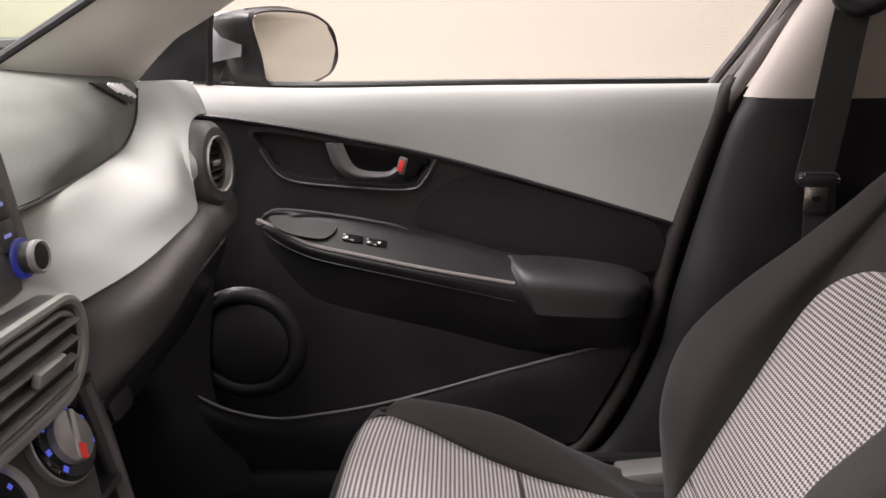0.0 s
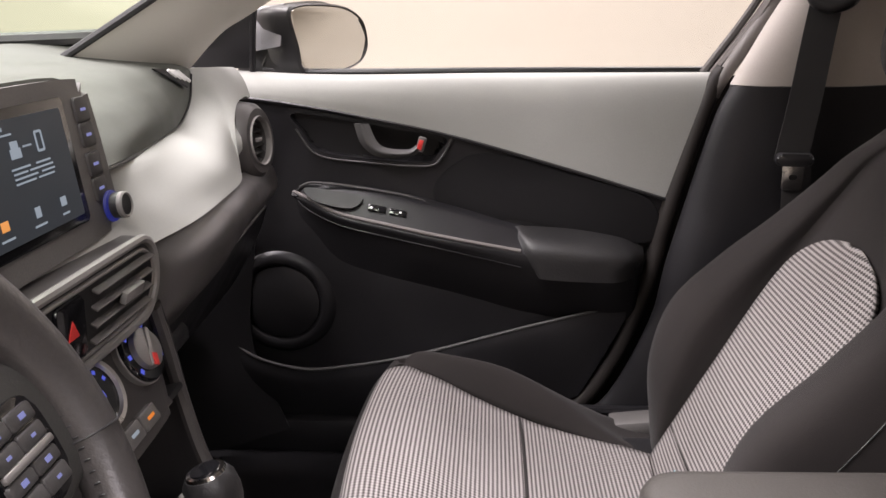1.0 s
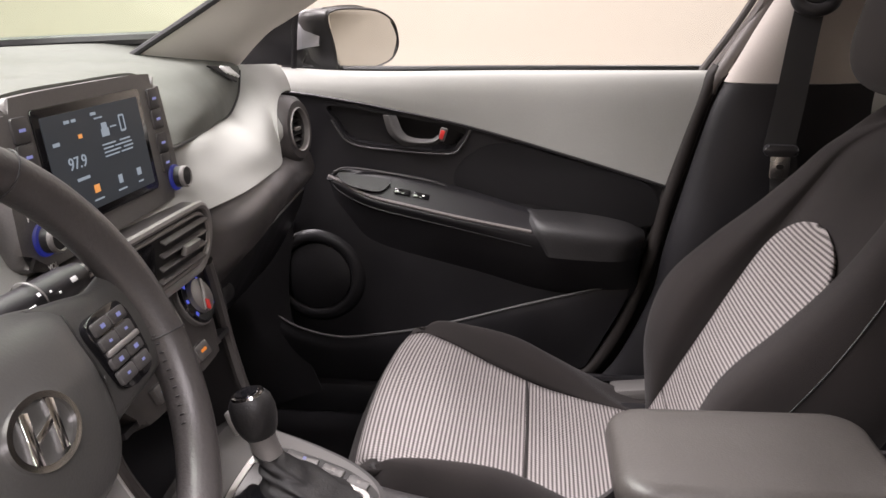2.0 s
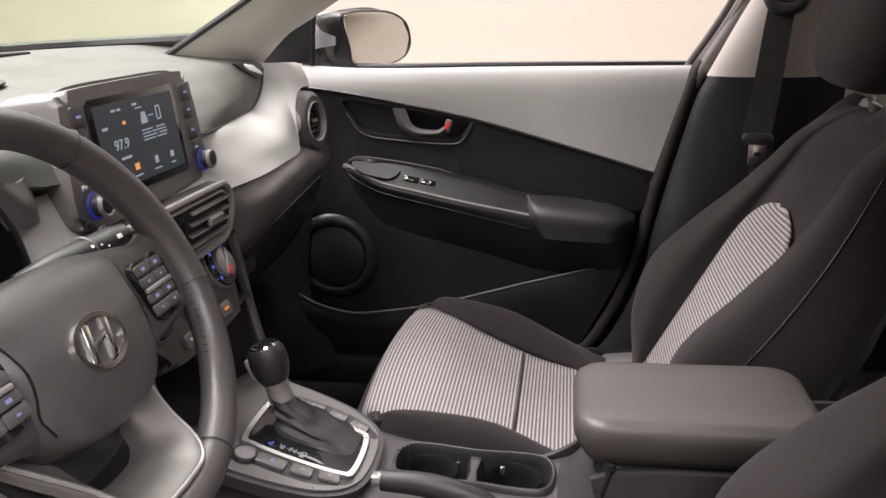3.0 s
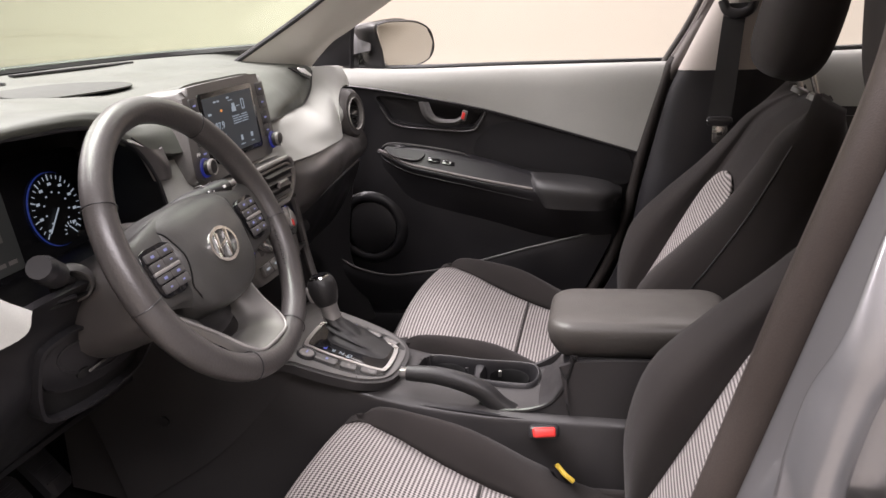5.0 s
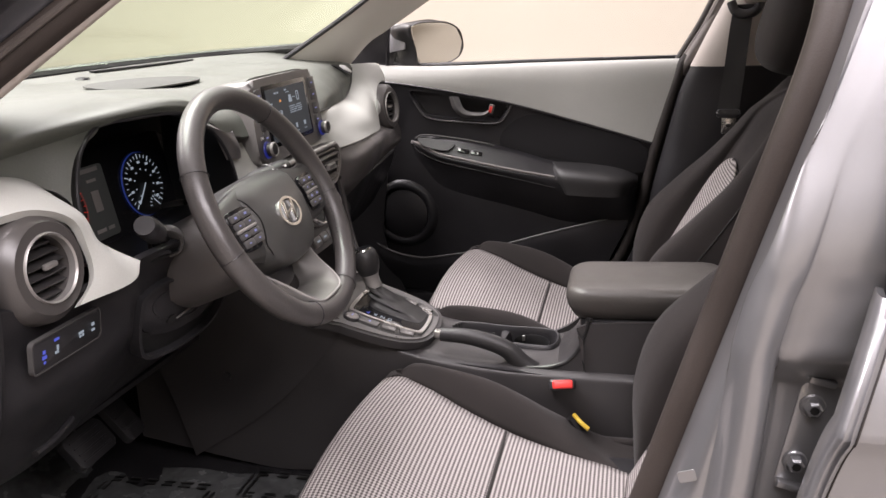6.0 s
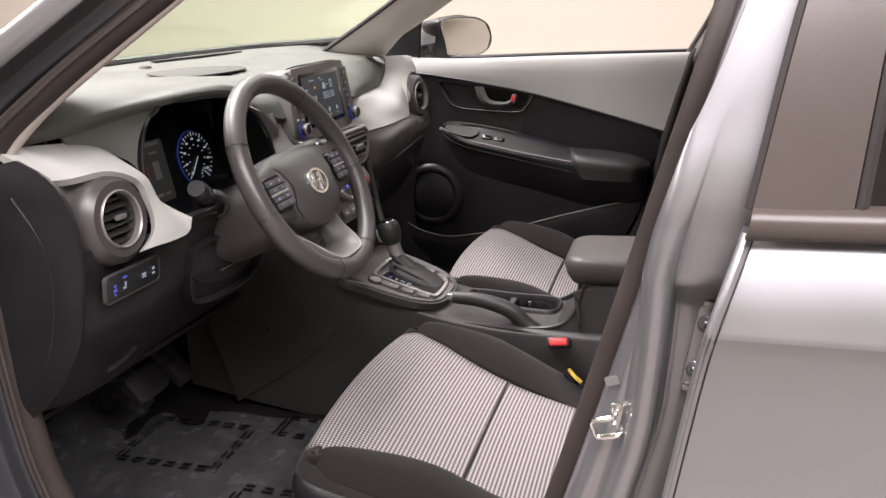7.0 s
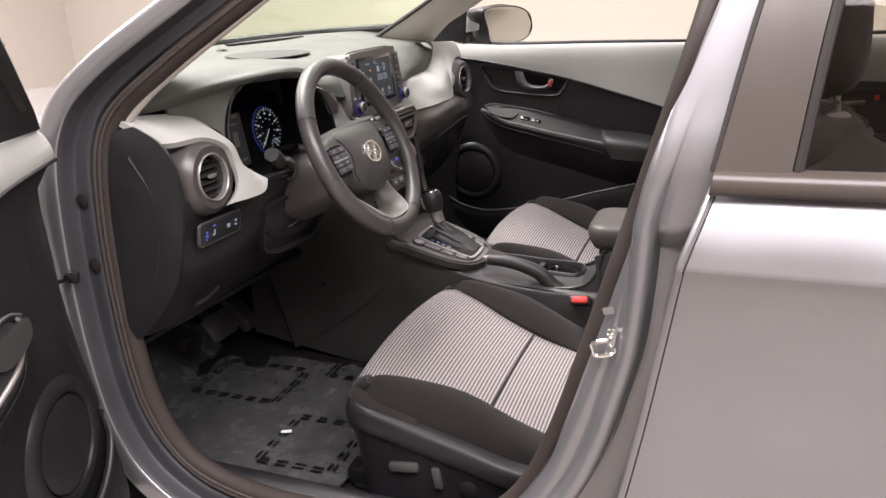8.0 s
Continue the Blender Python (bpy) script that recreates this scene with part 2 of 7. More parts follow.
def skin(curves, n=24, m=16, thick=0.0):
    """A smooth sheet through guide lines; thick gives it depth on the side away from the cabin's open side."""
    cs = [curve(c, n) for c in curves]
    cols = [curve([c[i] for c in cs], m) for i in range(n)]
    rows = [[cols[i][j] for i in range(n)] for j in range(m)]
    if not thick:
        return grid(rows)
    nor = []
    for j in range(m):
        nor.append([])
        for i in range(n):
            a = rows[j][min(i + 1, n - 1)] - rows[j][max(i - 1, 0)]
            b = rows[min(j + 1, m - 1)][i] - rows[max(j - 1, 0)][i]
            nor[-1].append(a.cross(b).normalized())
    s = sum(nor[j][i].dot(HEART - rows[j][i]) for j in range(m) for i in range(n))
    t = -thick if s > 0 else thick
    bm = bmesh.new()
    front = [[bm.verts.new(p) for p in r] for r in rows]
    back = [[bm.verts.new(p + q * t) for p, q in zip(r, k)] for r, k in zip(rows, nor)]
    for j in range(m - 1):
        for i in range(n - 1):
            bm.faces.new((front[j][i], front[j][i + 1], front[j + 1][i + 1], front[j + 1][i]))
            bm.faces.new((back[j + 1][i], back[j + 1][i + 1], back[j][i + 1], back[j][i]))
    edge = [(0, i) for i in range(n)] + [(j, n - 1) for j in range(1, m)] + [(m - 1, i) for i in range(n - 2, -1, -1)] + [(j, 0) for j in range(m - 2, 0, -1)]
    for (a, b), (c, d) in zip(edge, edge[1:] + edge[:1]):
        bm.faces.new((front[a][b], back[a][b], back[c][d], front[c][d]))
    return bm


def tube(ctrl, r, n=20, seg=10, flat=1.0, side=None, taper=None):
    """A round or flattened bar along a line, closed at its ends."""
    c = curve(ctrl, n)
    rows, ref = [], Vector(side) if side else None
    for i, p in enumerate(c):
        d = (c[min(i + 1, n - 1)] - c[max(i - 1, 0)]).normalized()
        if ref is None:
            ref = d.orthogonal()
        a = (ref - d * ref.dot(d)).normalized()
        b = d.cross(a)
        if not side:
            ref = a
        s = 1.0 if taper is None else taper(i / (n - 1))
        rows.append([p + (a * math.cos(k * 2 * math.pi / seg) * r + b * math.sin(k * 2 * math.pi / seg) * r * flat) * s for k in range(seg)])
    return grid(rows, True, True)


def plate(outline, m, depth, bevel=0.0, seg=2):
    """A flat outline (x, y) pushed to depth along +z and laid at the pose m."""
    bm = bmesh.new()
    low = [bm.verts.new((x, y, 0)) for x, y in outline]
    top = [bm.verts.new((x, y, depth)) for x, y in outline]
    k = len(low)
    bm.faces.new(low[::-1])
    bm.faces.new(top)
    for i in range(k):
        bm.faces.new((low[i], low[(i + 1) % k], top[(i + 1) % k], top[i]))
    if bevel:
        es = [e for e in bm.edges if all(abs(v.co.z - depth) < 1e-6 for v in e.verts)]
        bmesh.ops.bevel(bm, geom=es, offset=bevel, segments=seg, profile=0.5, affect="EDGES")
    bm.transform(m)
    return bm


def ring(outline, inner, m, depth):
    """A flat band between two outlines of as many points."""
    rows = [[Vector((x, y, 0)) for x, y in outline], [Vector((x, y, depth)) for x, y in outline], [Vector((x, y, depth)) for x, y in inner], [Vector((x, y, 0)) for x, y in inner], [Vector((x, y, 0)) for x, y in outline]]
    bm = grid(rows, True)
    bmesh.ops.remove_doubles(bm, verts=bm.verts, dist=1e-6)
    bm.transform(m)
    return bm


def rrect(w, h, r, n=5, skew=0.0):
    out = []
    for cx, cy, a0 in ((w / 2 - r, h / 2 - r, 0), (-w / 2 + r, h / 2 - r, 90), (-w / 2 + r, -h / 2 + r, 180), (w / 2 - r, -h / 2 + r, 270)):
        for i in range(n + 1):
            a = radians(a0 + 90 * i / n)
            y = cy + r * math.sin(a)
            out.append((cx + r * math.cos(a) + skew * y, y))
    return out


def oval(w, h, n=32, power=2.0):
    out = []
    for i in range(n):
        a = 2 * math.pi * i / n
        c, s = math.cos(a), math.sin(a)
        out.append((math.copysign(abs(c) ** (2 / power), c) * w / 2, math.copysign(abs(s) ** (2 / power), s) * h / 2))
    return out


def smooth_loop(ctrl, n=40):
    """A closed smooth outline through (x, y) points."""
    p = [Vector((x, y, 0)) for x, y in ctrl]
    k, out = len(p), []
    for i in range(n):
        s = i * k / n
        j = int(s)
        t = s - j
        a, b, c, d = p[(j - 1) % k], p[j % k], p[(j + 1) % k], p[(j + 2) % k]
        q = 0.5 * ((2 * b) + (c - a) * t + (2 * a - 5 * b + 4 * c - d) * t * t + (3 * b - a - 3 * c + d) * t ** 3)
        out.append((q.x, q.y))
    return out


def box(sx, sy, sz, m, r=0.0, seg=2):
    bm = bmesh.new()
    bmesh.ops.create_cube(bm, size=1)
    bm.transform(Matrix.Diagonal((sx, sy, sz, 1)))
    if r:
        bmesh.ops.bevel(bm, geom=bm.edges[:], offset=r, segments=seg, profile=0.5, affect="EDGES")
    bm.transform(m)
    return bm


def lathe(profile, m, n=24, shut=True):
    """A turned form: (radius, height) pairs round z; not shut: an open ring."""
    bm = grid([[Vector((r * math.cos(2 * math.pi * k / n), r * math.sin(2 * math.pi * k / n), z)) for k in range(n)] for r, z in profile], True, shut)
    bm.transform(m)
    return bm


def inside(x, y, loop):
    hit = False
    for (x0, y0), (x1, y1) in zip(loop, loop[1:] + loop[:1]):
        if (y0 > y) != (y1 > y) and x < (x1 - x0) * (y - y0) / (y1 - y0) + x0:
            hit = not hit
    return hit


def dent(bm, loop, plane, push):
    """Presses the part of a fine mesh that lies inside an outline; plane names the two axes of the outline."""
    push = Vector(push)
    xs, ys = [p[0] for p in loop], [p[1] for p in loop]
    for v in bm.verts:
        x, y = v.co["xyz".index(plane[0])], v.co["xyz".index(plane[1])]
        if min(xs) < x < max(xs) and min(ys) < y < max(ys) and inside(x, y, loop):
            v.co += push
    return bm


def facing(origin, right, up):
    """A pose whose x runs right, y up and z out towards the viewer."""
    u = Vector(right).normalized()
    v = Vector(up)
    v = (v - u * v.dot(u)).normalized()
    w = u.cross(v)
    return Matrix(((u.x, v.x, w.x, origin[0]), (u.y, v.y, w.y, origin[1]), (u.z, v.z, w.z, origin[2]), (0, 0, 0, 1)))


def both(a, b):
    me = bpy.data.meshes.new("tmp")
    b.to_mesh(me)
    b.free()
    a.from_mesh(me)
    bpy.data.meshes.remove(me)
    return a


def words(name, text, size, m, material, parent, label=""):
    c = bpy.data.curves.new(name, "FONT")
    c.body, c.size, c.extrude, c.align_x, c.align_y = text, size, 0.0003, "CENTER", "CENTER"
    ob = bpy.data.objects.new(name, c)
    me = bpy.data.meshes.new_from_object(ob)
    bpy.data.objects.remove(ob)
    bm = bmesh.new()
    bm.from_mesh(me)
    bpy.data.meshes.remove(me)
    bm.transform(m)
    return part(name, bm, material, parent, label, False)


def sheet_uv(ob, fu, fv):
    me = ob.data
    uv = me.uv_layers.new(name="UVMap")
    for l in me.loops:
        co = me.vertices[l.vertex_index].co
        uv.data[l.index].uv = (fu(co), fv(co))


# ---- the photo bay round the car ----
structure("floor", box(14, 13, 0.1, pose(0.6, 0, -0.05)), CONCRETE, "grey painted floor of the photo bay", "floor", False)
structure("ceiling", box(14, 13, 0.1, pose(0.6, 0, 3.25)), WALL, "cream painted ceiling of the photo bay", "ceiling", False)
structure("wall_far_side", box(14, 0.1, 3.2, pose(0.6, 4.6, 1.6)), WALL, "plain cream painted wall beyond the passenger side", "wall", False)
structure("wall_near_side", box(14, 0.1, 3.2, pose(0.6, -5.2, 1.6)), WALL, "plain cream painted wall behind the open driver door", "wall", False)
structure("wall_front", box(0.1, 9.7, 3.2, pose(-5.4, -0.3, 1.6)), WALL, "plain cream painted wall before the windscreen", "wall", False)
structure("wall_rear", box(0.1, 9.7, 3.2, pose(6.6, -0.3, 1.6)), WALL, "plain cream painted wall behind the car", "wall", False)

# ---- the car's fixed body ----
structure("car_floor", skin([[(-0.75, -0.80, 0.62), (-0.75, 0, 0.62), (-0.75, 0.80, 0.62)], [(-0.62, -0.80, 0.42), (-0.62, 0, 0.44), (-0.62, 0.80, 0.42)],
    [(-0.45, -0.80, 0.335), (-0.45, 0, 0.36), (-0.45, 0.80, 0.335)], [(0.0, -0.80, 0.32), (0.0, 0, 0.34), (0.0, 0.80, 0.32)],
    [(0.9, -0.80, 0.32), (0.9, 0, 0.34), (0.9, 0.80, 0.32)], [(2.2, -0.80, 0.34), (2.2, 0, 0.34), (2.2, 0.80, 0.34)]], 12, 24, 0.03), CARPET, "black carpeted floor of the car", "floor")
structure("footwell_wall", skin([[(-0.74, -0.78, 0.6), (-0.74, 0, 0.6), (-0.74, 0.78, 0.6)], [(-0.72, -0.78, 0.93), (-0.72, 0, 0.95), (-0.72, 0.78, 0.93)]], 6, 4, 0.02), CARPET, "black carpeted bulkhead under the dashboard", "wall")
roof = structure("roof", skin([[(0.36, -0.56, 1.475), (0.30, 0, 1.50), (0.36, 0.56, 1.475)], [(0.9, -0.60, 1.52), (0.9, 0, 1.56), (0.9, 0.60, 1.52)],
    [(1.6, -0.58, 1.51), (1.6, 0, 1.55), (1.6, 0.58, 1.51)], [(2.3, -0.54, 1.42), (2.35, 0, 1.46), (2.3, 0.54, 1.42)]], 12, 14, 0.04), PAINT, "grey-blue painted car roof", "roof")
structure("headliner", skin([[(0.38, -0.55, 1.45), (0.33, 0, 1.475), (0.38, 0.55, 1.45)], [(0.9, -0.585, 1.50), (0.9, 0, 1.53), (0.9, 0.585, 1.50)],
    [(2.2, -0.53, 1.41), (2.2, 0, 1.44), (2.2, 0.53, 1.41)]], 12, 10, 0.01), HEADLINER, "light cloth headliner under the roof", "ceiling")
structure("tailgate", skin([[(2.34, -0.62, 0.35), (2.42, 0, 0.35), (2.34, 0.62, 0.35)], [(2.40, -0.66, 0.95), (2.48, 0, 0.95), (2.40, 0.66, 0.95)]], 10, 8, 0.06), PAINT, "grey-blue painted tailgate", "tailgate")
rear_glass = structure("window_rear", skin([[(2.44, -0.62, 0.97), (2.5, 0, 0.97), (2.44, 0.62, 0.97)], [(2.3, -0.52, 1.42), (2.35, 0, 1.45), (2.3, 0.52, 1.42)]], 10, 6, 0.004), PRIVACY, "dark tinted rear window", "window")
rear_glass.visible_shadow = False


def mirrored(pts, s):
    return [(x, y * s, z) for x, y, z in pts]


# windscreen with its black band and the cowl edge
WS_BASE = [(-0.16, -0.60, 1.122), (-0.38, -0.42, 1.118), (-0.48, 0, 1.115), (-0.38, 0.42, 1.118), (-0.16, 0.60, 1.122)]
WS_TOP = [(0.38, -0.54, 1.47), (0.34, -0.38, 1.485), (0.30, 0, 1.495), (0.34, 0.38, 1.485), (0.38, 0.54, 1.47)]
screen_glass = structure("windscreen", skin([WS_BASE, WS_TOP], 24, 8, 0.005), GREEN, "green tinted windscreen glass", "window")
screen_glass.visible_shadow = False
structure("windscreen_seal", tube([(x - 0.01, y, z - 0.006) for x, y, z in WS_BASE], 0.011, 40, 8), BLACK, "black band along the foot of the windscreen", "trim")
structure("bonnet", skin([[(x - 0.03, y * 1.2, z - 0.10) for x, y, z in WS_BASE], [(-0.8, -0.70, 0.96), (-0.8, 0, 1.0), (-0.8, 0.70, 0.96)],
    [(-1.4, -0.66, 0.92), (-1.45, 0, 0.95), (-1.4, 0.66, 0.92)]], 20, 12, 0.02), PAINT, "grey-blue painted bonnet ahead of the windscreen", "bonnet")

for s, side in ((1, "right"), (-1, "left")):
    # inner A-pillar cover, rising from the dash end to the roof
    structure("a_pillar_cover_" + side, skin([mirrored([(-0.21, 0.53, 1.085), (0.00, 0.535, 1.21), (0.22, 0.54, 1.36), (0.40, 0.545, 1.46)], s),
        mirrored([(-0.15, 0.60, 1.062), (0.015, 0.59, 1.185), (0.24, 0.585, 1.335), (0.42, 0.58, 1.445)], s),
        mirrored([(-0.125, 0.66, 1.05), (-0.035, 0.655, 1.125), (0.02, 0.65, 1.16), (0.20, 0.635, 1.275), (0.44, 0.61, 1.43)], s),
        mirrored([(-0.105, 0.72, 1.06), (-0.045, 0.715, 1.115), (0.02, 0.70, 1.15), (0.22, 0.675, 1.265), (0.46, 0.63, 1.42)], s)], 26, 14, 0.006), PILLAR,
        "pale beige cover inside the windscreen pillar", "pillar")

for s, side in ((1, "right"), (-1, "left")):
    structure("windscreen_side_seal_" + side, tube(mirrored([(-0.215, 0.528, 1.088), (0.0, 0.534, 1.213), (0.22, 0.539, 1.363), (0.40, 0.544, 1.462)], s), 0.006, 30, 8), BLACK, "black seal between windscreen and pillar cover", "seal")

# right side body: pillar, sill and rear quarter
structure("b_pillar_lower_right", skin([[(0.80, 0.80, 1.02), (0.775, 0.795, 0.95), (0.715, 0.79, 0.74), (0.69, 0.79, 0.60), (0.62, 0.79, 0.45), (0.52, 0.79, 0.38)],
    [(0.782, 0.765, 1.02), (0.755, 0.765, 0.95), (0.70, 0.765, 0.72), (0.675, 0.765, 0.60), (0.60, 0.765, 0.44), (0.5, 0.765, 0.37)],
    [(0.82, 0.735, 1.02), (0.80, 0.74, 0.95), (0.75, 0.73, 0.715), (0.73, 0.745, 0.60), (0.68, 0.745, 0.44), (0.6, 0.745, 0.36)],
    [(0.93, 0.72, 1.02), (0.93, 0.725, 0.95), (0.92, 0.73, 0.72), (0.92, 0.74, 0.60), (0.92, 0.745, 0.44), (0.92, 0.75, 0.34)],
    [(1.03, 0.74, 1.02), (1.03, 0.745, 0.95), (1.05, 0.75, 0.72), (1.06, 0.76, 0.60), (1.06, 0.77, 0.44), (1.06, 0.77, 0.34)]], 28, 18, 0.01), DARK, "dark grained plastic lower pillar cover", "pillar")
structure("b_pillar_upper_right", skin([[(0.795, 0.80, 1.021), (0.85, 0.775, 1.15), (0.96, 0.70, 1.36), (1.02, 0.62, 1.46)],
    [(0.782, 0.765, 1.021), (0.842, 0.74, 1.15), (0.945, 0.67, 1.36), (1.0, 0.60, 1.46)], [(0.83, 0.735, 1.021), (0.88, 0.71, 1.15), (0.98, 0.65, 1.36), (1.04, 0.59, 1.46)],
    [(0.94, 0.72, 1.021), (0.96, 0.70, 1.15), (1.04, 0.645, 1.36), (1.08, 0.585, 1.46)], [(1.02, 0.74, 1.021), (1.03, 0.72, 1.15), (1.10, 0.66, 1.36), (1.13, 0.60, 1.46)]], 20, 16, 0.01), BEIGE, "warm beige plastic upper pillar cover", "pillar")
structure("door_seal_right", tube([(0.778, 0.80, 1.045), (0.757, 0.80, 1.0), (0.70, 0.795, 0.80), (0.67, 0.795, 0.66), (0.61, 0.795, 0.5), (0.52, 0.795, 0.40), (0.3, 0.795, 0.37), (-0.3, 0.79, 0.37)], 0.0145, 80, 14), RUBBER, "dark rubber seal round the passenger door opening", "seal")
structure("door_seal_upper_right", tube([(1.0, 0.61, 1.455), (0.925, 0.68, 1.34), (0.84, 0.768, 1.15), (0.775, 0.795, 1.03), (0.762, 0.80, 1.0)], 0.012, 50, 14), STACK, "warm grey upper seal of the passenger door", "seal")
structure("b_pillar_jamb_right", skin([[(0.74, 0.832, 1.03), (0.68, 0.835, 0.82), (0.62, 0.835, 0.62), (0.54, 0.835, 0.36)], [(0.98, 0.832, 1.03), (0.96, 0.835, 0.82), (0.94, 0.835, 0.62), (0.92, 0.835, 0.36)]], 12, 4, 0.006), RUBBER, "dark door jamb behind the pillar seal", "pillar")
structure("sill_right", box(1.5, 0.07, 0.08, pose(0.1, 0.80, 0.35), 0.02), BLACK, "black plastic sill under the passenger door", "sill")
structure("side_right_rear", skin([[(0.85, 0.84, 0.30), (1.6, 0.84, 0.30), (2.35, 0.80, 0.30)], [(0.85, 0.85, 0.75), (1.6, 0.86, 0.75), (2.38, 0.80, 0.75)], [(0.85, 0.83, 1.0), (1.6, 0.83, 1.02), (2.40, 0.76, 1.06)]], 14, 10, 0.01), PAINT, "grey-blue painted rear side of the car", "bodywork")
structure("side_left_quarter", skin([[(1.5, -0.86, 0.30), (2.0, -0.86, 0.30), (2.35, -0.80, 0.30)], [(1.5, -0.86, 0.75), (2.0, -0.86, 0.75), (2.38, -0.80, 0.75)], [(1.5, -0.83, 1.02), (2.0, -0.80, 1.03), (2.40, -0.76, 1.06)]], 14, 10, 0.01), PAINT, "grey-blue painted rear wing", "bodywork")
for s, side in ((1, "right"), (-1, "left")):
    structure("roof_rail_" + side, tube(mirrored([(0.30, 0.63, 1.41), (0.46, 0.615, 1.46), (0.9, 0.62, 1.51), (1.6, 0.60, 1.50), (2.3, 0.55, 1.41)], s), 0.028, 40, 10, taper=lambda u: min(1.0, 0.5 + u * 3)), PAINT, "grey-blue painted roof rail over the doors", "rail")
    structure("c_pillar_" + side, skin([mirrored([(1.72, 0.80, 1.02), (1.80, 0.70, 1.26), (1.84, 0.59, 1.48)], s), mirrored([(2.40, 0.74, 1.04), (2.36, 0.65, 1.25), (2.28, 0.54, 1.42)], s)], 10, 8, 0.03), PAINT, "grey-blue painted rear pillar", "pillar")

# left side body seen from outside
def seal_x(z):
    """Front edge of the left centre pillar at the height z."""
    return float(np.interp(z, [0.36, 0.42, 0.49, 0.56, 0.64, 0.75, 1.19, 1.5], [0.40, 0.475, 0.545, 0.582, 0.61, 0.645, 0.775, 0.90]))


ZS = [1.46, 1.33, 1.2, 1.1, 1.03, 0.99, 0.965, 0.945, 0.93, 0.915, 0.895, 0.85, 0.78, 0.71, 0.64, 0.56, 0.47, 0.41]


def lean(z):
    """How far the cabin side leans in above the belt."""
    return 0.36 * max(0.0, z - 1.03)


def fx(z):
    """Front edge of the left rear door at the height z."""
    return float(np.interp(z, [0.32, 0.45, 0.6, 0.72, 0.82, 0.925, 1.0], [0.655, 0.678, 0.712, 0.736, 0.753, 0.770, 0.797]))


def crest(z):
    """Front edge of the raised rib on the painted pillar face."""
    return float(np.interp(z, [0.41, 0.56, 0.64, 0.757, 0.81, 0.885, 0.95, 1.0, 1.1, 1.46], [0.535, 0.632, 0.666, 0.699, 0.708, 0.714, 0.718, 0.729, 0.762, 0.902]))


def flatten(y, z):
    """The pillar face loses its rib above the belt."""
    k = min(1.0, max(0.0, (z - 0.965) / 0.10))
    return y + (-0.800 - y) * k * k * (3 - 2 * k)


def pillar_line(x, y, hollow=0.0, far=0.0):
    """A line down the pillar; behind the rib it drops into the hinge hollow below the belt."""
    rows = []
    for z in ZS:
        t = min(1.0, max(0.0, (0.950 - z) / 0.045))
        depth = hollow * t * t * (3 - 2 * t)
        start = seal_x(z) + 0.020 if x < 0 else crest(z)
        span = max(seal_x(z) + 0.135, fx(z) + 0.03) - start
        rows.append((start + max(x, 0.0) + span * far, (y if x < 0 else flatten(y, z)) + depth + lean(z), z))
    return rows


structure("b_pillar_left", skin([pillar_line(-1, -0.71), pillar_line(-1, -0.755), [((seal_x(z) + 0.021) * 0.7 + crest(z) * 0.3, flatten(-0.772, z) + lean(z), z) for z in ZS], [((seal_x(z) + 0.020) * 0.25 + crest(z) * 0.75, flatten(-0.776, z) + lean(z), z) for z in ZS],
    pillar_line(0.0, -0.784), pillar_line(0.004, -0.799), pillar_line(0.011, -0.804), pillar_line(0.019, -0.801), pillar_line(0.022, -0.795, 0.008), pillar_line(0.026, -0.793, 0.026), pillar_line(0.032, -0.795, 0.031), pillar_line(0.045, -0.797, 0.033), pillar_line(0.0, -0.797, 0.033, 0.75), pillar_line(0.0, -0.793, 0.030, 1.0)], 90, 110, 0.004), PAINT, "grey-blue painted centre pillar with a raised rib and hinge hollow", "pillar")
structure("b_pillar_inner_left", skin([[(seal_x(z) + 0.03, -0.70 + lean(z), z) for z in ZS], [(seal_x(z) + 0.08, -0.66 + lean(z), z) for z in ZS], [(seal_x(z) + 0.135, -0.70 + lean(z), z) for z in ZS]], 24, 8, 0.01), DARK, "dark plastic cover on the inside of the centre pillar", "pillar")
structure("door_seal_left", tube([(0.42, -0.595, 1.42), (0.55, -0.60, 1.46), (0.86, -0.60, 1.43), (seal_x(1.25), -0.66, 1.25)] + [(seal_x(z) + 0.010, -0.715, z) for z in (1.15, 1.0, 0.85, 0.72, 0.6, 0.5, 0.435)] +
    [(0.40, -0.72, 0.395), (0.2, -0.725, 0.39), (0.06, -0.73, 0.405), (-0.04, -0.735, 0.45), (-0.095, -0.74, 0.54), (-0.118, -0.742, 0.68), (-0.118, -0.742, 0.9), (-0.085, -0.74, 1.04), (0.02, -0.725, 1.13), (0.20, -0.68, 1.25), (0.42, -0.60, 1.41)],
    0.0130, 160, 12, 1.25), SEAL, "brown-black rubber seal round the driver door opening", "seal")
SEAL_RUN = [(seal_x(z) + 0.010, -0.715, z) for z in (1.15, 1.0, 0.85, 0.72, 0.6, 0.5, 0.435)] + [(0.40, -0.72, 0.395), (0.2, -0.725, 0.39), (0.06, -0.73, 0.405), (-0.04, -0.735, 0.45), (-0.095, -0.74, 0.54), (-0.118, -0.742, 0.68), (-0.118, -0.742, 0.9), (-0.085, -0.74, 1.04), (0.02, -0.725, 1.13), (0.20, -0.68, 1.25), (0.42, -0.60, 1.41)]
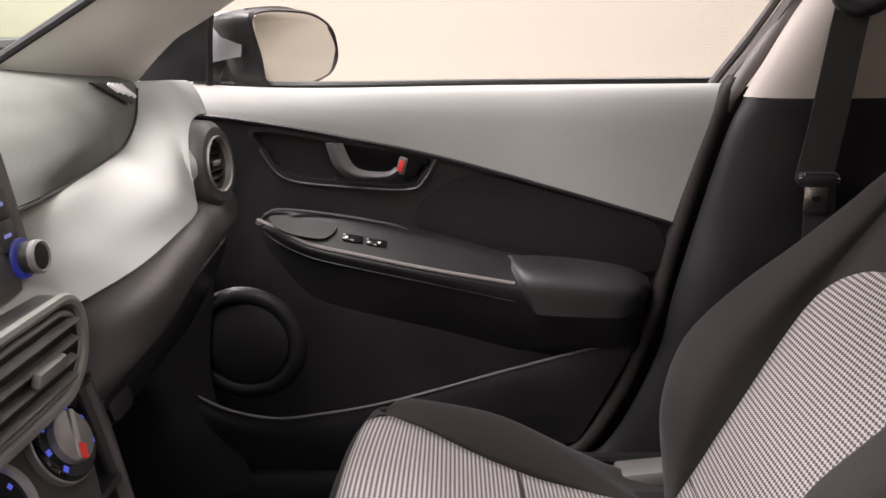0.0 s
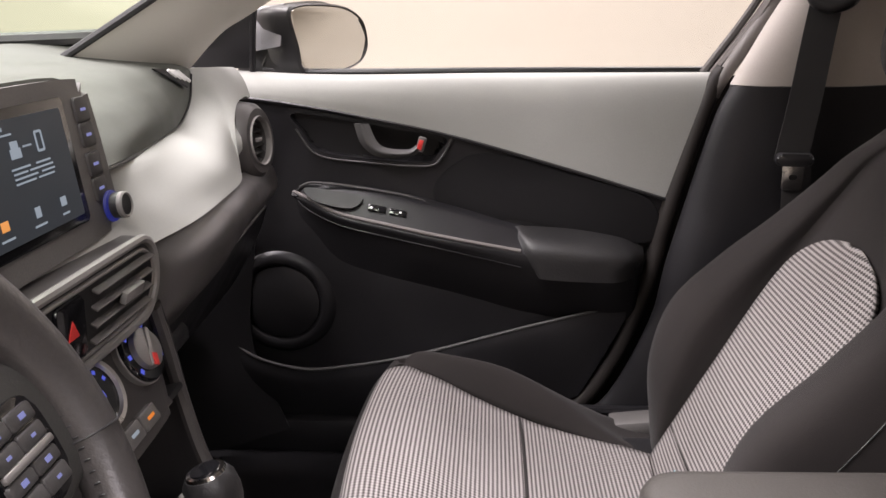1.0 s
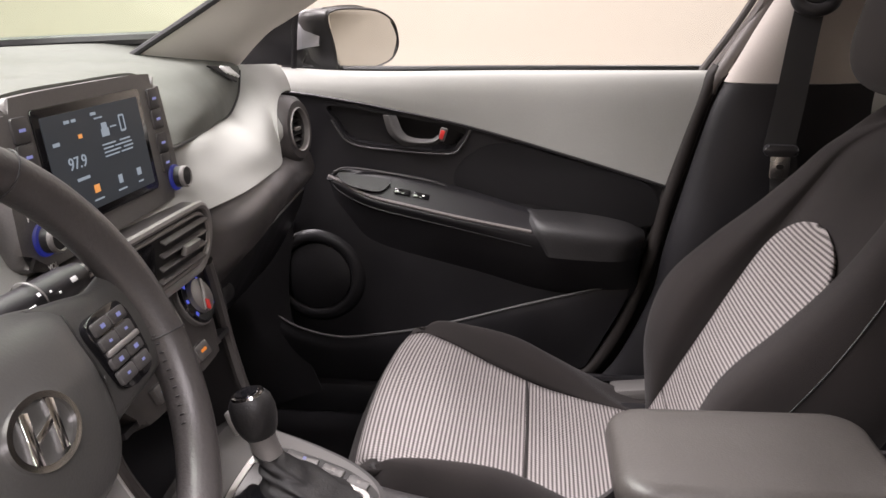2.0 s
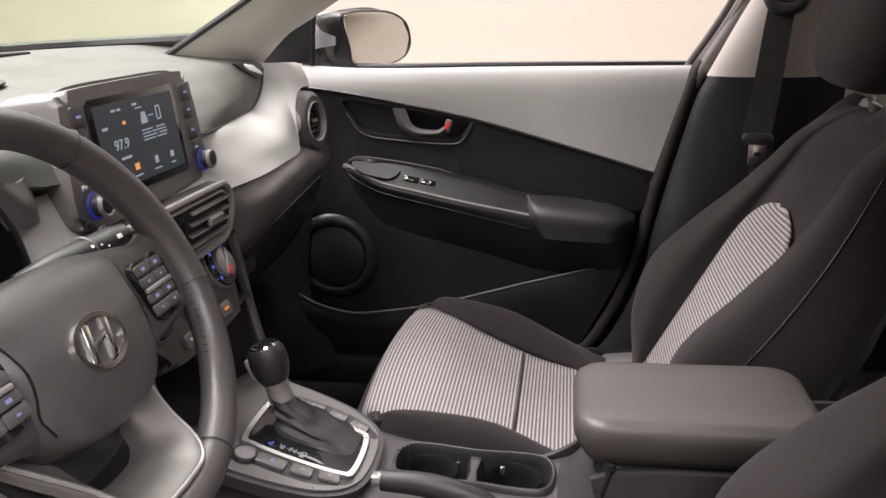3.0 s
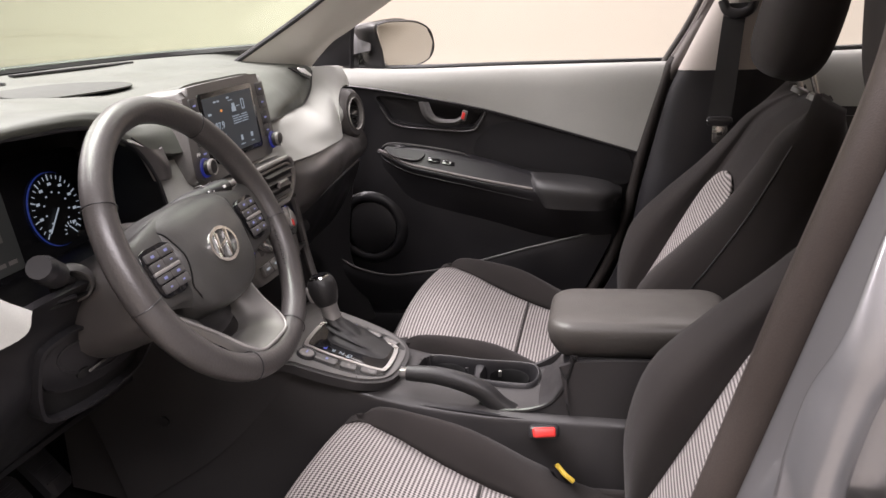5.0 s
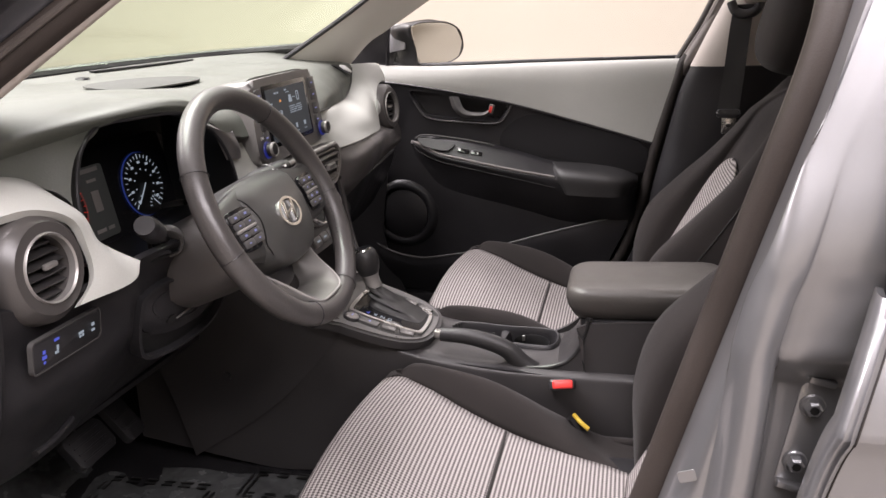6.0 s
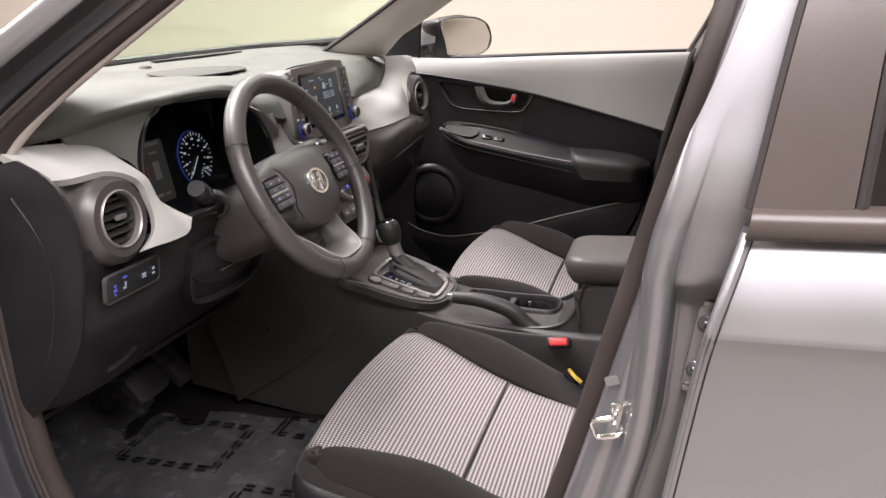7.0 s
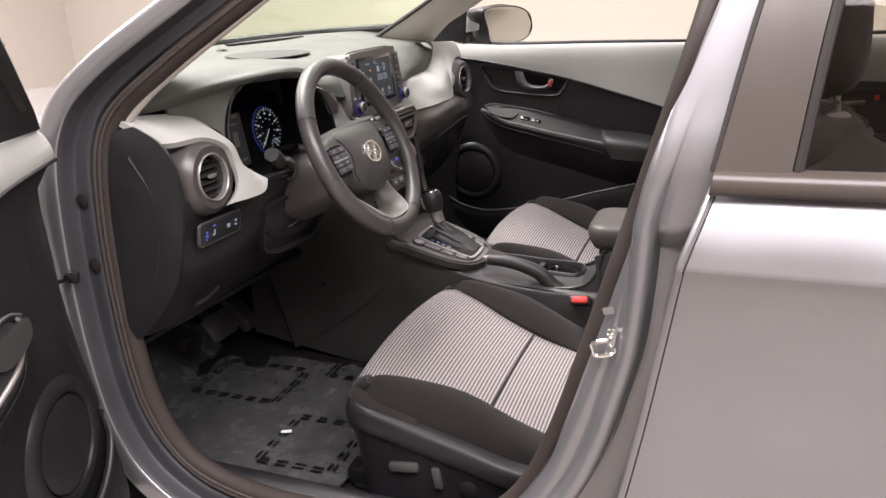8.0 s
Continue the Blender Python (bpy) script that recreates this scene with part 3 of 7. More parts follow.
for name, dx, dy, dz, r in (("outer", -0.012, -0.014, -0.010, 0.0042), ("inner", -0.002, -0.016, -0.002, 0.0026)):
    structure("door_seal_rib_" + name, tube([(x + dx if x < 0.1 and z > 0.46 else x, y + dy, z + (dz if z < 0.46 else 0.0)) for x, y, z in SEAL_RUN[7:]], r, 110, 8), SEALRIB, "brown-grey rib of the door seal", "seal")
structure("a_pillar_edge_left", tube([(-0.078, -0.731, 1.030), (-0.050, -0.728, 1.064), (0.026, -0.716, 1.123), (0.205, -0.671, 1.243), (0.423, -0.591, 1.402)], 0.0085, 50, 10), BEIGE, "pale beige pillar edge inside the driver seal", "pillar")
A_PATH = [(0.42, -0.60, 1.435), (0.16, -0.70, 1.235), (-0.05, -0.74, 1.10), (-0.115, -0.752, 1.02), (-0.135, -0.755, 0.90), (-0.135, -0.755, 0.68), (-0.112, -0.752, 0.53), (-0.05, -0.747, 0.435), (0.06, -0.74, 0.385), (0.3, -0.735, 0.37), (0.6, -0.74, 0.37)]
A_OUT = [(-0.30, 0.52), (-0.32, 0.55), (-0.46, 0.58), (-0.86, 0.36), (-1, 0.0), (-1, -0.0), (-0.93, -0.37), (-0.75, -0.66), (-0.25, -0.97), (0.0, -1.0), (0.0, -1.0)]


def frame_line(away, deep):
    """A line along the driver door frame: away from the seal, and deep outwards."""
    return [(x + ax * away, y - deep, z + az * away) for (x, y, z), (ax, az) in zip(A_PATH, A_OUT)]


# inner step of the painted frame, split off to carry the shade colour
structure("a_pillar_jamb_left", skin([frame_line(-0.012, -0.010), frame_line(0.0, -0.004), frame_line(0.006, 0.004), frame_line(0.024, 0.006), frame_line(0.030, 0.010), frame_line(0.034, 0.030), frame_line(0.037, 0.036)], 90, 40, 0.004), JAMB, "painted inner step of the front door frame, coloured dark as in shade", "pillar")
structure("a_pillar_left", skin([frame_line(0.0374, 0.0362), frame_line(0.040, 0.0385), frame_line(0.052, 0.040), frame_line(0.070, 0.038), frame_line(0.078, 0.028), frame_line(0.092, 0.0)], 90, 40, 0.004), PAINT, "grey-blue painted front door frame stepped down into the sill", "pillar")
structure("front_wing_left", skin([[(-0.3, -0.79, 1.0), (-0.7, -0.80, 0.97), (-1.3, -0.74, 0.88)], [(-0.3, -0.845, 0.95), (-0.7, -0.87, 0.90), (-1.3, -0.82, 0.80)], [(-0.3, -0.85, 0.4), (-0.7, -0.87, 0.7), (-1.3, -0.84, 0.6)]], 14, 10, 0.01), PAINT, "grey-blue painted front wing", "bodywork")
structure("sill_plate_left", skin([[(-0.02, -0.725, 0.405), (0.3, -0.72, 0.395), (0.6, -0.72, 0.40)], [(-0.06, -0.69, 0.415), (0.3, -0.685, 0.405), (0.6, -0.685, 0.41)], [(-0.09, -0.64, 0.375), (0.3, -0.63, 0.36), (0.6, -0.63, 0.36)], [(-0.09, -0.62, 0.325), (0.3, -0.61, 0.325), (0.6, -0.61, 0.325)]], 16, 12, 0.004), BLACK, "black plastic scuff plate on the driver sill", "sill")
structure("kick_panel_left", skin([[(-0.12, -0.73, 0.70), (-0.12, -0.73, 0.55), (-0.05, -0.715, 0.42)], [(-0.22, -0.69, 0.70), (-0.22, -0.685, 0.52), (-0.12, -0.665, 0.38)], [(-0.55, -0.67, 0.70), (-0.55, -0.66, 0.5), (-0.35, -0.65, 0.34)]], 14, 10, 0.006), DARK, "dark plastic kick panel beside the driver footwell", "panel")
structure("kick_panel_right", skin([[(-0.04, 0.775, 0.75), (-0.06, 0.77, 0.55), (0.0, 0.765, 0.37)], [(-0.3, 0.74, 0.75), (-0.3, 0.73, 0.5), (-0.2, 0.72, 0.34)], [(-0.65, 0.70, 0.75), (-0.65, 0.69, 0.55), (-0.6, 0.68, 0.4)]], 14, 10, 0.006), BLACK, "black plastic kick panel beside the passenger footwell", "panel")

# striker, bolts and plugs on the left pillars
striker = thing("door_striker", "bright zinc steel door striker loop on the centre pillar", "striker", at=(0.686, -0.778, 0.781))
SM = facing((0.686, -0.778, 0.781), (0.96, 0, 0.30), (-0.30, 0, 0.96))
part("base_plate", plate(rrect(0.014, 0.036, 0.004), SM @ pose(0.010, 0, -0.004), 0.006, 0.002), STEEL, striker)
part("loop", tube([SM @ Vector(q) for q in ((0.008, 0.010, 0), (0.006, 0.010, 0.014), (-0.015, 0.009, 0.013), (-0.017, 0, 0.013), (-0.015, -0.009, 0.013), (0.006, -0.010, 0.014), (0.008, -0.010, 0))], 0.0030, 40, 8), CHROME, striker)
for dz in (0.015, -0.015):
    part("bolt", lathe([(0.0045, 0), (0.0045, 0.003), (0.003, 0.004)], SM @ pose(0.012, dz, 0.002), 8), STEEL, striker)


def hinge_bolt(x, y, z):
    b = thing("hinge_bolt", "grey painted hexagon bolt with washer on the pillar", "bolt", "hinge bolts", at=(x, y, z))
    m = facing((x, y, z), (1, 0, 0), (0, 0, 1))
    part("washer", lathe([(0.0095, -0.006), (0.0095, 0.001), (0.0085, 0.002)], m, 18), PAINT, b)
    part("head", lathe([(0.0066, 0.001), (0.0066, 0.0075), (0.0050, 0.0090)], m, 6), PAINT, b)
    part("socket", lathe([(0.0034, 0.0085), (0.0034, 0.0093), (0.001, 0.0093)], m, 8), INK, b)


hinge_bolt(0.775, -0.770, 0.891)
hinge_bolt(0.766, -0.770, 0.842)
for z in (0.925, 0.815):
    part("rubber_plug", lathe([(0.011, 0), (0.011, 0.003), (0.006, 0.005)], facing((-0.150, -0.763, z), (1, 0, 0), (0, 0, 1)), 16), RUBBER)
    tagged(scene.collection.objects[-1], "round black rubber plug in the door frame", "plug", "rubber plugs")
tag = thing("label_sticker", "small clear label stuck on the centre pillar", "sticker", at=(0.686, -0.7775, 0.826))
part("film", plate(rrect(0.014, 0.010, 0.002), facing((0.686, -0.7775, 0.826), (0.96, 0, 0.3), (-0.3, 0, 0.96)), 0.001), PAINT, tag)
hinge = thing("rear_door_hinge", "grey steel rear door hinge leaf on the pillar", "hinge", at=(0.774, -0.766, 0.82))
part("leaf", box(0.030, 0.008, 0.090, pose(0.774, -0.766, 0.866, 0, 10, 0), 0.003), PAINT, hinge)
for x, z in ((0.780, 0.913), (0.763, 0.822)):
    part("tab", box(0.020, 0.010, 0.006, pose(x, -0.772, z, 0, 14, 0), 0.002), PAINT, hinge, "turned edge of the leaf")


# ---- dashboard ----
dash = thing("dashboard", "grey two-tone car dashboard with a vinyl pad and light trim", "dashboard", at=(-0.1, 0, 0.8))
EDGE = [(0.034, 0.115, 1.012), (0.008, 0.25, 1.004), (-0.03, 0.41, 0.997), (-0.062, 0.545, 0.995), (-0.072, 0.615, 1.020), (-0.078, 0.648, 1.058)]
part("dash_pad", skin([
    [(-0.47, -0.10, 1.105), (-0.44, 0.25, 1.108), (-0.36, 0.43, 1.110), (-0.24, 0.55, 1.108), (-0.17, 0.62, 1.09)],
    [(-0.30, -0.10, 1.092), (-0.28, 0.25, 1.092), (-0.23, 0.43, 1.092), (-0.17, 0.57, 1.086), (-0.13, 0.635, 1.078)],
    [(-0.12, -0.10, 1.082), (-0.11, 0.25, 1.080), (-0.11, 0.42, 1.077), (-0.10, 0.57, 1.072), (-0.095, 0.645, 1.070)],
    [(-0.02, -0.10, 1.066), (-0.035, 0.25, 1.057), (-0.06, 0.42, 1.055), (-0.082, 0.58, 1.056), (-0.082, 0.648, 1.065)],
    [(0.022, -0.10, 1.042), (0.0, 0.25, 1.03), (-0.035, 0.42, 1.025), (-0.068, 0.575, 1.028), (-0.078, 0.648, 1.060)],
    [(0.034, -0.10, 1.012), (0.034, 0.107, 1.012), (0.008, 0.25, 1.004), (-0.03, 0.41, 0.997), (-0.062, 0.545, 0.995), (-0.072, 0.615, 1.020), (-0.078, 0.648, 1.058)]], 40, 30, 0.012), PAD, dash, "grey-green grained vinyl pad")
part("pad_seam", tube([(-0.012, 0.12, 1.050), (-0.035, 0.27, 1.044), (-0.062, 0.42, 1.043), (-0.085, 0.54, 1.046), (-0.088, 0.60, 1.040)], 0.0014, 30, 6), BLACK, dash)
part("pad_edge_bead", tube([(x + 0.001, y, z - 0.002) for x, y, z in EDGE], 0.0018, 40, 8), BLACK, dash)
# pad over the instruments, with the hood
part("hood_pad", skin([
    [(-0.155, -0.70, 1.080), (-0.17, -0.62, 1.09), (-0.26, -0.54, 1.108), (-0.38, -0.42, 1.110), (-0.44, -0.25, 1.108), (-0.47, -0.09, 1.105)],
    [(-0.125, -0.715, 1.075), (-0.14, -0.63, 1.083), (-0.19, -0.55, 1.096), (-0.25, -0.42, 1.100), (-0.28, -0.25, 1.096), (-0.30, -0.09, 1.092)],
    [(-0.10, -0.725, 1.071), (-0.10, -0.63, 1.078), (-0.11, -0.55, 1.090), (-0.12, -0.42, 1.101), (-0.12, -0.27, 1.096), (-0.12, -0.09, 1.082)],
    [(-0.082, -0.735, 1.066), (-0.062, -0.64, 1.073), (-0.035, -0.55, 1.086), (-0.01, -0.44, 1.095), (0.0, -0.34, 1.092), (-0.01, -0.26, 1.068), (-0.03, -0.17, 1.060), (-0.03, -0.09, 1.066)],
    [(-0.076, -0.740, 1.061), (-0.054, -0.64, 1.066), (-0.022, -0.55, 1.077), (0.012, -0.44, 1.087), (0.022, -0.34, 1.081), (0.016, -0.275, 1.054), (0.008, -0.18, 1.044), (0.025, -0.09, 1.045)],
    [(-0.080, -0.740, 1.050), (-0.060, -0.64, 1.053), (-0.032, -0.552, 1.064), (0.004, -0.45, 1.078), (0.018, -0.35, 1.073), (0.022, -0.288, 1.043), (0.022, -0.20, 1.012), (0.045, -0.09, 1.008)]], 52, 32, 0.010), PAD, dash, "grey-green vinyl pad over the instruments")
part("hood_flank", skin([
    [(-0.066, -0.640, 1.062), (-0.052, -0.60, 1.062), (-0.034, -0.553, 1.066), (-0.010, -0.49, 1.074)],
    [(-0.062, -0.640, 1.052), (-0.048, -0.60, 1.048), (-0.030, -0.563, 1.046), (-0.008, -0.53, 1.054)],
    [(-0.056, -0.640, 1.036), (-0.040, -0.60, 1.024), (-0.020, -0.572, 1.008), (0.0, -0.566, 0.985)]], 20, 14, 0.006), PAD, dash, "grey-green vinyl flank beside the instruments")
part("hood_block", skin([
    [(0.022, -0.290, 1.046), (0.026, -0.268, 1.016), (0.028, -0.252, 0.985)],
    [(0.036, -0.266, 1.032), (0.041, -0.248, 1.008), (0.040, -0.240, 0.984)],
    [(0.030, -0.228, 1.024), (0.034, -0.218, 1.003), (0.032, -0.212, 0.982)],
    [(0.010, -0.190, 1.024), (0.012, -0.188, 1.0), (0.012, -0.188, 0.975)]], 16, 12, 0.006), MID, dash, "grey rounded corner beside the instruments")
part("seam_line", tube([(0.020, -0.275, 1.047), (0.024, -0.235, 1.022), (0.024, -0.195, 1.012)], 0.0012, 12, 5), BLACK, dash)
part("speaker_grille", plate(smooth_loop([(-0.13, -0.05), (-0.10, 0.06), (0.05, 0.07), (0.13, 0.0), (0.06, -0.06)], 40), facing((-0.20, -0.08, 1.0925), (0, 1, -0.015), (-1, 0, 0.055)), 0.0022, 0.001), SOFTPAD, dash, "flush speaker grille in the pad")
part("sensor", lathe([(0.014, 0), (0.012, 0.003), (0.005, 0.0045)], pose(-0.38, -0.02, 1.099), 16), BLACK, dash, "small dome sensor")
part("defrost_slot", box(0.016, 0.30, 0.004, pose(-0.40, 0.22, 1.107, 0, 2, -10), 0.001), BLACK, dash)


def end_trim(s):
    """Light trim at a dash end, wrapped round the side vent."""
    back = [(-0.010, 0.107, 1.016), (-0.022, 0.25, 1.008), (-0.058, 0.41, 1.002), (-0.090, 0.545, 1.0), (-0.095, 0.618, 1.026), (-0.095, 0.655, 1.060), (-0.075, 0.70, 1.062), (-0.050, 0.738, 1.060)]
    up = [(0.022, 0.107, 1.010), (0.014, 0.25, 1.0), (-0.022, 0.41, 0.993), (-0.055, 0.545, 0.991), (-0.064, 0.618, 1.018), (-0.072, 0.655, 1.058), (-0.058, 0.70, 1.061), (-0.036, 0.738, 1.058)]
    mid = [(0.034, 0.112, 0.975), (0.042, 0.20, 0.967), (0.028, 0.40, 0.958), (0.004, 0.52, 0.960), (-0.020, 0.60, 0.995), (-0.036, 0.645, 1.034), (-0.030, 0.695, 1.042), (-0.022, 0.738, 1.038)]
    low = [(0.058, 0.123, 0.933), (0.064, 0.25, 0.928), (0.048, 0.40, 0.920), (0.026, 0.53, 0.912), (0.010, 0.580, 0.925), (0.004, 0.588, 0.975), (-0.006, 0.635, 1.008), (-0.010, 0.69, 1.016), (-0.014, 0.738, 1.010)]
    return [mirrored(c, s) for c in (back, up, mid, low)]


part("passenger_trim", skin(end_trim(1), 44, 16, 0.010), TRIM, dash, "light grey moulded trim panel")
part("driver_trim", skin([
    [(-0.072, -0.744, 1.054), (-0.064, -0.665, 1.047), (-0.060, -0.578, 1.032), (-0.015, -0.570, 0.990), (0.012, -0.568, 0.955), (0.034, -0.558, 0.934), (0.056, -0.545, 0.917)],
    [(-0.040, -0.744, 1.036), (-0.025, -0.695, 1.032), (-0.010, -0.635, 1.028), (0.020, -0.592, 0.992), (0.034, -0.586, 0.955), (0.048, -0.578, 0.924), (0.056, -0.566, 0.897)],
    [(-0.020, -0.744, 1.014), (0.004, -0.715, 1.012), (0.022, -0.665, 1.012), (0.030, -0.618, 0.990), (0.034, -0.606, 0.955), (0.040, -0.612, 0.920), (0.044, -0.648, 0.898)]], 40, 14, 0.010), TRIM, dash, "light grey moulded trim panel")
part("centre_trim", skin([[(0.0, -0.236, 1.0), (0.010, -0.205, 1.0), (0.014, -0.10, 0.998), (0.018, 0.02, 1.010), (0.022, 0.107, 1.016)], [(0.015, -0.237, 0.965), (0.034, -0.212, 0.960), (0.030, -0.10, 0.955), (0.034, 0.02, 0.965), (0.034, 0.112, 0.975)],
    [(0.032, -0.236, 0.930), (0.046, -0.215, 0.935), (0.056, -0.10, 0.925), (0.056, 0.02, 0.928), (0.058, 0.123, 0.933)], [(0.042, -0.232, 0.895), (0.050, -0.20, 0.905), (0.048, -0.10, 0.895), (0.048, 0.02, 0.885), (0.048, 0.13, 0.885)]], 28, 14, 0.010), TRIM, dash, "light grey trim behind the centre screen")
part("defroster_right", plate([(-0.050, 0.012), (-0.010, -0.004), (0.022, -0.018), (0.036, 0.006), (0.042, 0.016)], facing((-0.079, 0.580, 1.056), (0.05, 0.98, -0.12), (-0.6, 0.0, 0.78)), 0.003, 0.001), BLACK, dash, "black corner defrost vent")
for i in range(4):
    part("defroster_slat", box(0.005, 0.017 + 0.003 * i, 0.004, facing((-0.077, 0.562 + i * 0.014, 1.060 - i * 0.0025), (0.05, 0.98, -0.12), (-0.6, 0.0, 0.78)) @ pose(0, 0, 0.0065, 0, 0, 42), 0.001), LENS, dash)
part("defroster_left", plate([(-0.040, -0.008), (0.036, -0.012), (0.030, 0.006), (0.0, 0.016), (-0.030, 0.014)], facing((-0.100, -0.672, 1.0800), (1, -0.12, -0.22), (0.1, 1, 0.10)), 0.003, 0.001), BLACK, dash, "black corner defrost vent")
for i in range(3):
    part("defroster_slat", box(0.060 - i * 0.010, 0.0020, 0.003, facing((-0.100, -0.677 + i * 0.007, 1.0830), (1, -0.12, -0.22), (0.1, 1, 0.10))), DARK, dash)

# lower dash: knee roll, glovebox, driver panel, end caps
part("knee_roll", skin([[(0.050, 0.09, 0.936), (0.056, 0.25, 0.930), (0.040, 0.40, 0.922), (0.020, 0.53, 0.914), (0.006, 0.60, 0.91), (0.0, 0.745, 0.91)],
    [(0.046, 0.10, 0.895), (0.070, 0.18, 0.898), (0.078, 0.27, 0.90), (0.060, 0.42, 0.898), (0.038, 0.55, 0.893), (0.026, 0.62, 0.890), (0.015, 0.745, 0.885)],
    [(0.040, 0.11, 0.845), (0.060, 0.18, 0.85), (0.068, 0.28, 0.855), (0.054, 0.43, 0.862), (0.036, 0.56, 0.862), (0.028, 0.64, 0.860), (0.018, 0.745, 0.856)],
    [(0.015, 0.13, 0.80), (0.02, 0.28, 0.803), (0.014, 0.43, 0.815), (0.008, 0.56, 0.824), (0.006, 0.66, 0.83), (0.0, 0.745, 0.83)]], 30, 18, 0.008), MID, dash, "dark grained knee roll")
glove = part("glovebox_lid", skin([[(0.018, 0.17, 0.794), (0.012, 0.43, 0.810), (0.0, 0.735, 0.824)], [(0.0, 0.18, 0.76), (-0.01, 0.43, 0.765), (-0.02, 0.73, 0.77)],
    [(-0.07, 0.19, 0.67), (-0.075, 0.43, 0.665), (-0.08, 0.72, 0.67)], [(-0.16, 0.19, 0.60), (-0.16, 0.43, 0.59), (-0.16, 0.71, 0.60)]], 16, 12, 0.01), DARK, dash, "dark glovebox lid")
part("glovebox_seam", tube([(0.022, 0.165, 0.797), (0.016, 0.30, 0.805), (0.010, 0.5, 0.817), (0.004, 0.70, 0.828)], 0.0016, 20, 6), GREY, dash)
part("latch", plate(rrect(0.05, 0.022, 0.008), facing((0.0, 0.30, 0.765), (0, 1, 0), (-0.25, 0, 1)), 0.008, 0.003), BLACK, glove)
part("underside", skin([[(-0.16, -0.74, 0.64), (-0.14, 0, 0.63), (-0.16, 0.74, 0.60)], [(-0.68, -0.74, 0.74), (-0.68, 0, 0.74), (-0.68, 0.74, 0.74)]], 10, 6, 0.01), BLACK, dash)
part("driver_lower_panel", skin([[(0.02, -0.745, 0.925), (0.024, -0.66, 0.905), (0.045, -0.56, 0.91), (0.05, -0.50, 0.915), (0.05, -0.20, 0.90)],
    [(0.0, -0.745, 0.86), (0.008, -0.66, 0.868), (0.014, -0.56, 0.875), (0.024, -0.48, 0.872), (0.03, -0.20, 0.86)],
    [(-0.005, -0.745, 0.80), (0.006, -0.66, 0.80), (0.004, -0.55, 0.80), (-0.002, -0.47, 0.80), (0.0, -0.20, 0.80)],
    [(-0.04, -0.745, 0.745), (-0.035, -0.66, 0.74), (-0.045, -0.55, 0.735), (-0.05, -0.47, 0.735), (-0.05, -0.20, 0.735)],
    [(-0.095, -0.745, 0.690), (-0.09, -0.66, 0.672), (-0.105, -0.55, 0.66), (-0.12, -0.47, 0.66), (-0.12, -0.20, 0.66)],
    [(-0.17, -0.745, 0.66), (-0.17, -0.66, 0.64), (-0.17, -0.55, 0.63), (-0.18, -0.47, 0.62), (-0.18, -0.20, 0.62)]], 28, 26, 0.008), DARK, dash, "dark grained lower driver panel")
part("left_end_cap", skin([[(-0.045, -0.738, 1.04), (0.005, -0.738, 1.01), (0.03, -0.742, 0.95), (0.018, -0.742, 0.86), (-0.01, -0.742, 0.78), (-0.09, -0.742, 0.69), (-0.17, -0.742, 0.66)],
    [(-0.10, -0.745, 1.03), (-0.05, -0.746, 0.985), (-0.03, -0.748, 0.93), (-0.035, -0.748, 0.86), (-0.06, -0.748, 0.79), (-0.12, -0.748, 0.71), (-0.18, -0.748, 0.68)],
    [(-0.2, -0.742, 1.02), (-0.2, -0.742, 0.97), (-0.2, -0.742, 0.92), (-0.2, -0.742, 0.86), (-0.2, -0.742, 0.80), (-0.2, -0.742, 0.74), (-0.2, -0.742, 0.70)]], 24, 10, 0.006), BLACK, dash, "black end cover facing the door opening")
part("end_cap_seam", tube([(-0.055, -0.752, 0.995), (-0.02, -0.752, 0.93), (-0.022, -0.752, 0.86), (-0.05, -0.752, 0.78), (-0.11, -0.75, 0.70)], 0.0022, 24, 6), DARK, dash)
sw = part("switch_panel", plate(rrect(0.122, 0.036, 0.006), facing((0.017, -0.650, 0.856), (-0.06, 0.99, -0.04), (0.12, 0.0, 1)), 0.005, 0.0015), BLACK, dash, "black panel with small lit switches")
SWM = facing((0.0225, -0.650, 0.856), (-0.06, 0.99, -0.04), (0.12, 0.0, 1))
part("panel_rim", ring(rrect(0.125, 0.039, 0.007), rrect(0.1215, 0.0355, 0.006), SWM @ pose(0, 0, -0.006), 0.0060), SOFTGREY, sw)
for dx, dy, w, h, m in ((-0.044, 0.003, 0.004, 0.004, BLUE), (-0.044, -0.003, 0.007, 0.004, BLUE), (-0.044, -0.009, 0.003, 0.003, BLUE), (-0.022, 0.010, 0.008, 0.003, BLUE), (-0.021, 0.0, 0.003, 0.006, WHITE_GLOW), (-0.023, -0.005, 0.006, 0.003, WHITE_GLOW), (0.022, 0.001, 0.009, 0.003, WHITE_GLOW), (0.020, -0.003, 0.003, 0.003, WHITE_GLOW), (0.025, -0.003, 0.003, 0.003, WHITE_GLOW), (0.045, 0.003, 0.005, 0.004, WHITE_GLOW), (0.045, -0.004, 0.006, 0.003, WHITE_GLOW)):
    part("lit_symbol", box(w, h, 0.0012, SWM @ pose(dx, dy, 0.0005), 0.0004), m, sw, "lit switch symbol")
part("hood_release", tube([(-0.03, -0.68, 0.722), (-0.028, -0.65, 0.724), (-0.034, -0.61, 0.728)], 0.007, 12, 8, 0.6), DARK, dash, "bonnet release lever")
POCKET = smooth_loop([(-0.105, 0.040), (-0.088, 0.0535), (-0.043, 0.055), (0.018, 0.035), (0.080, 0.002), (0.084, -0.020), (0.052, -0.048), (-0.0185, -0.055), (-0.088, -0.042), (-0.106, -0.010)], 60)
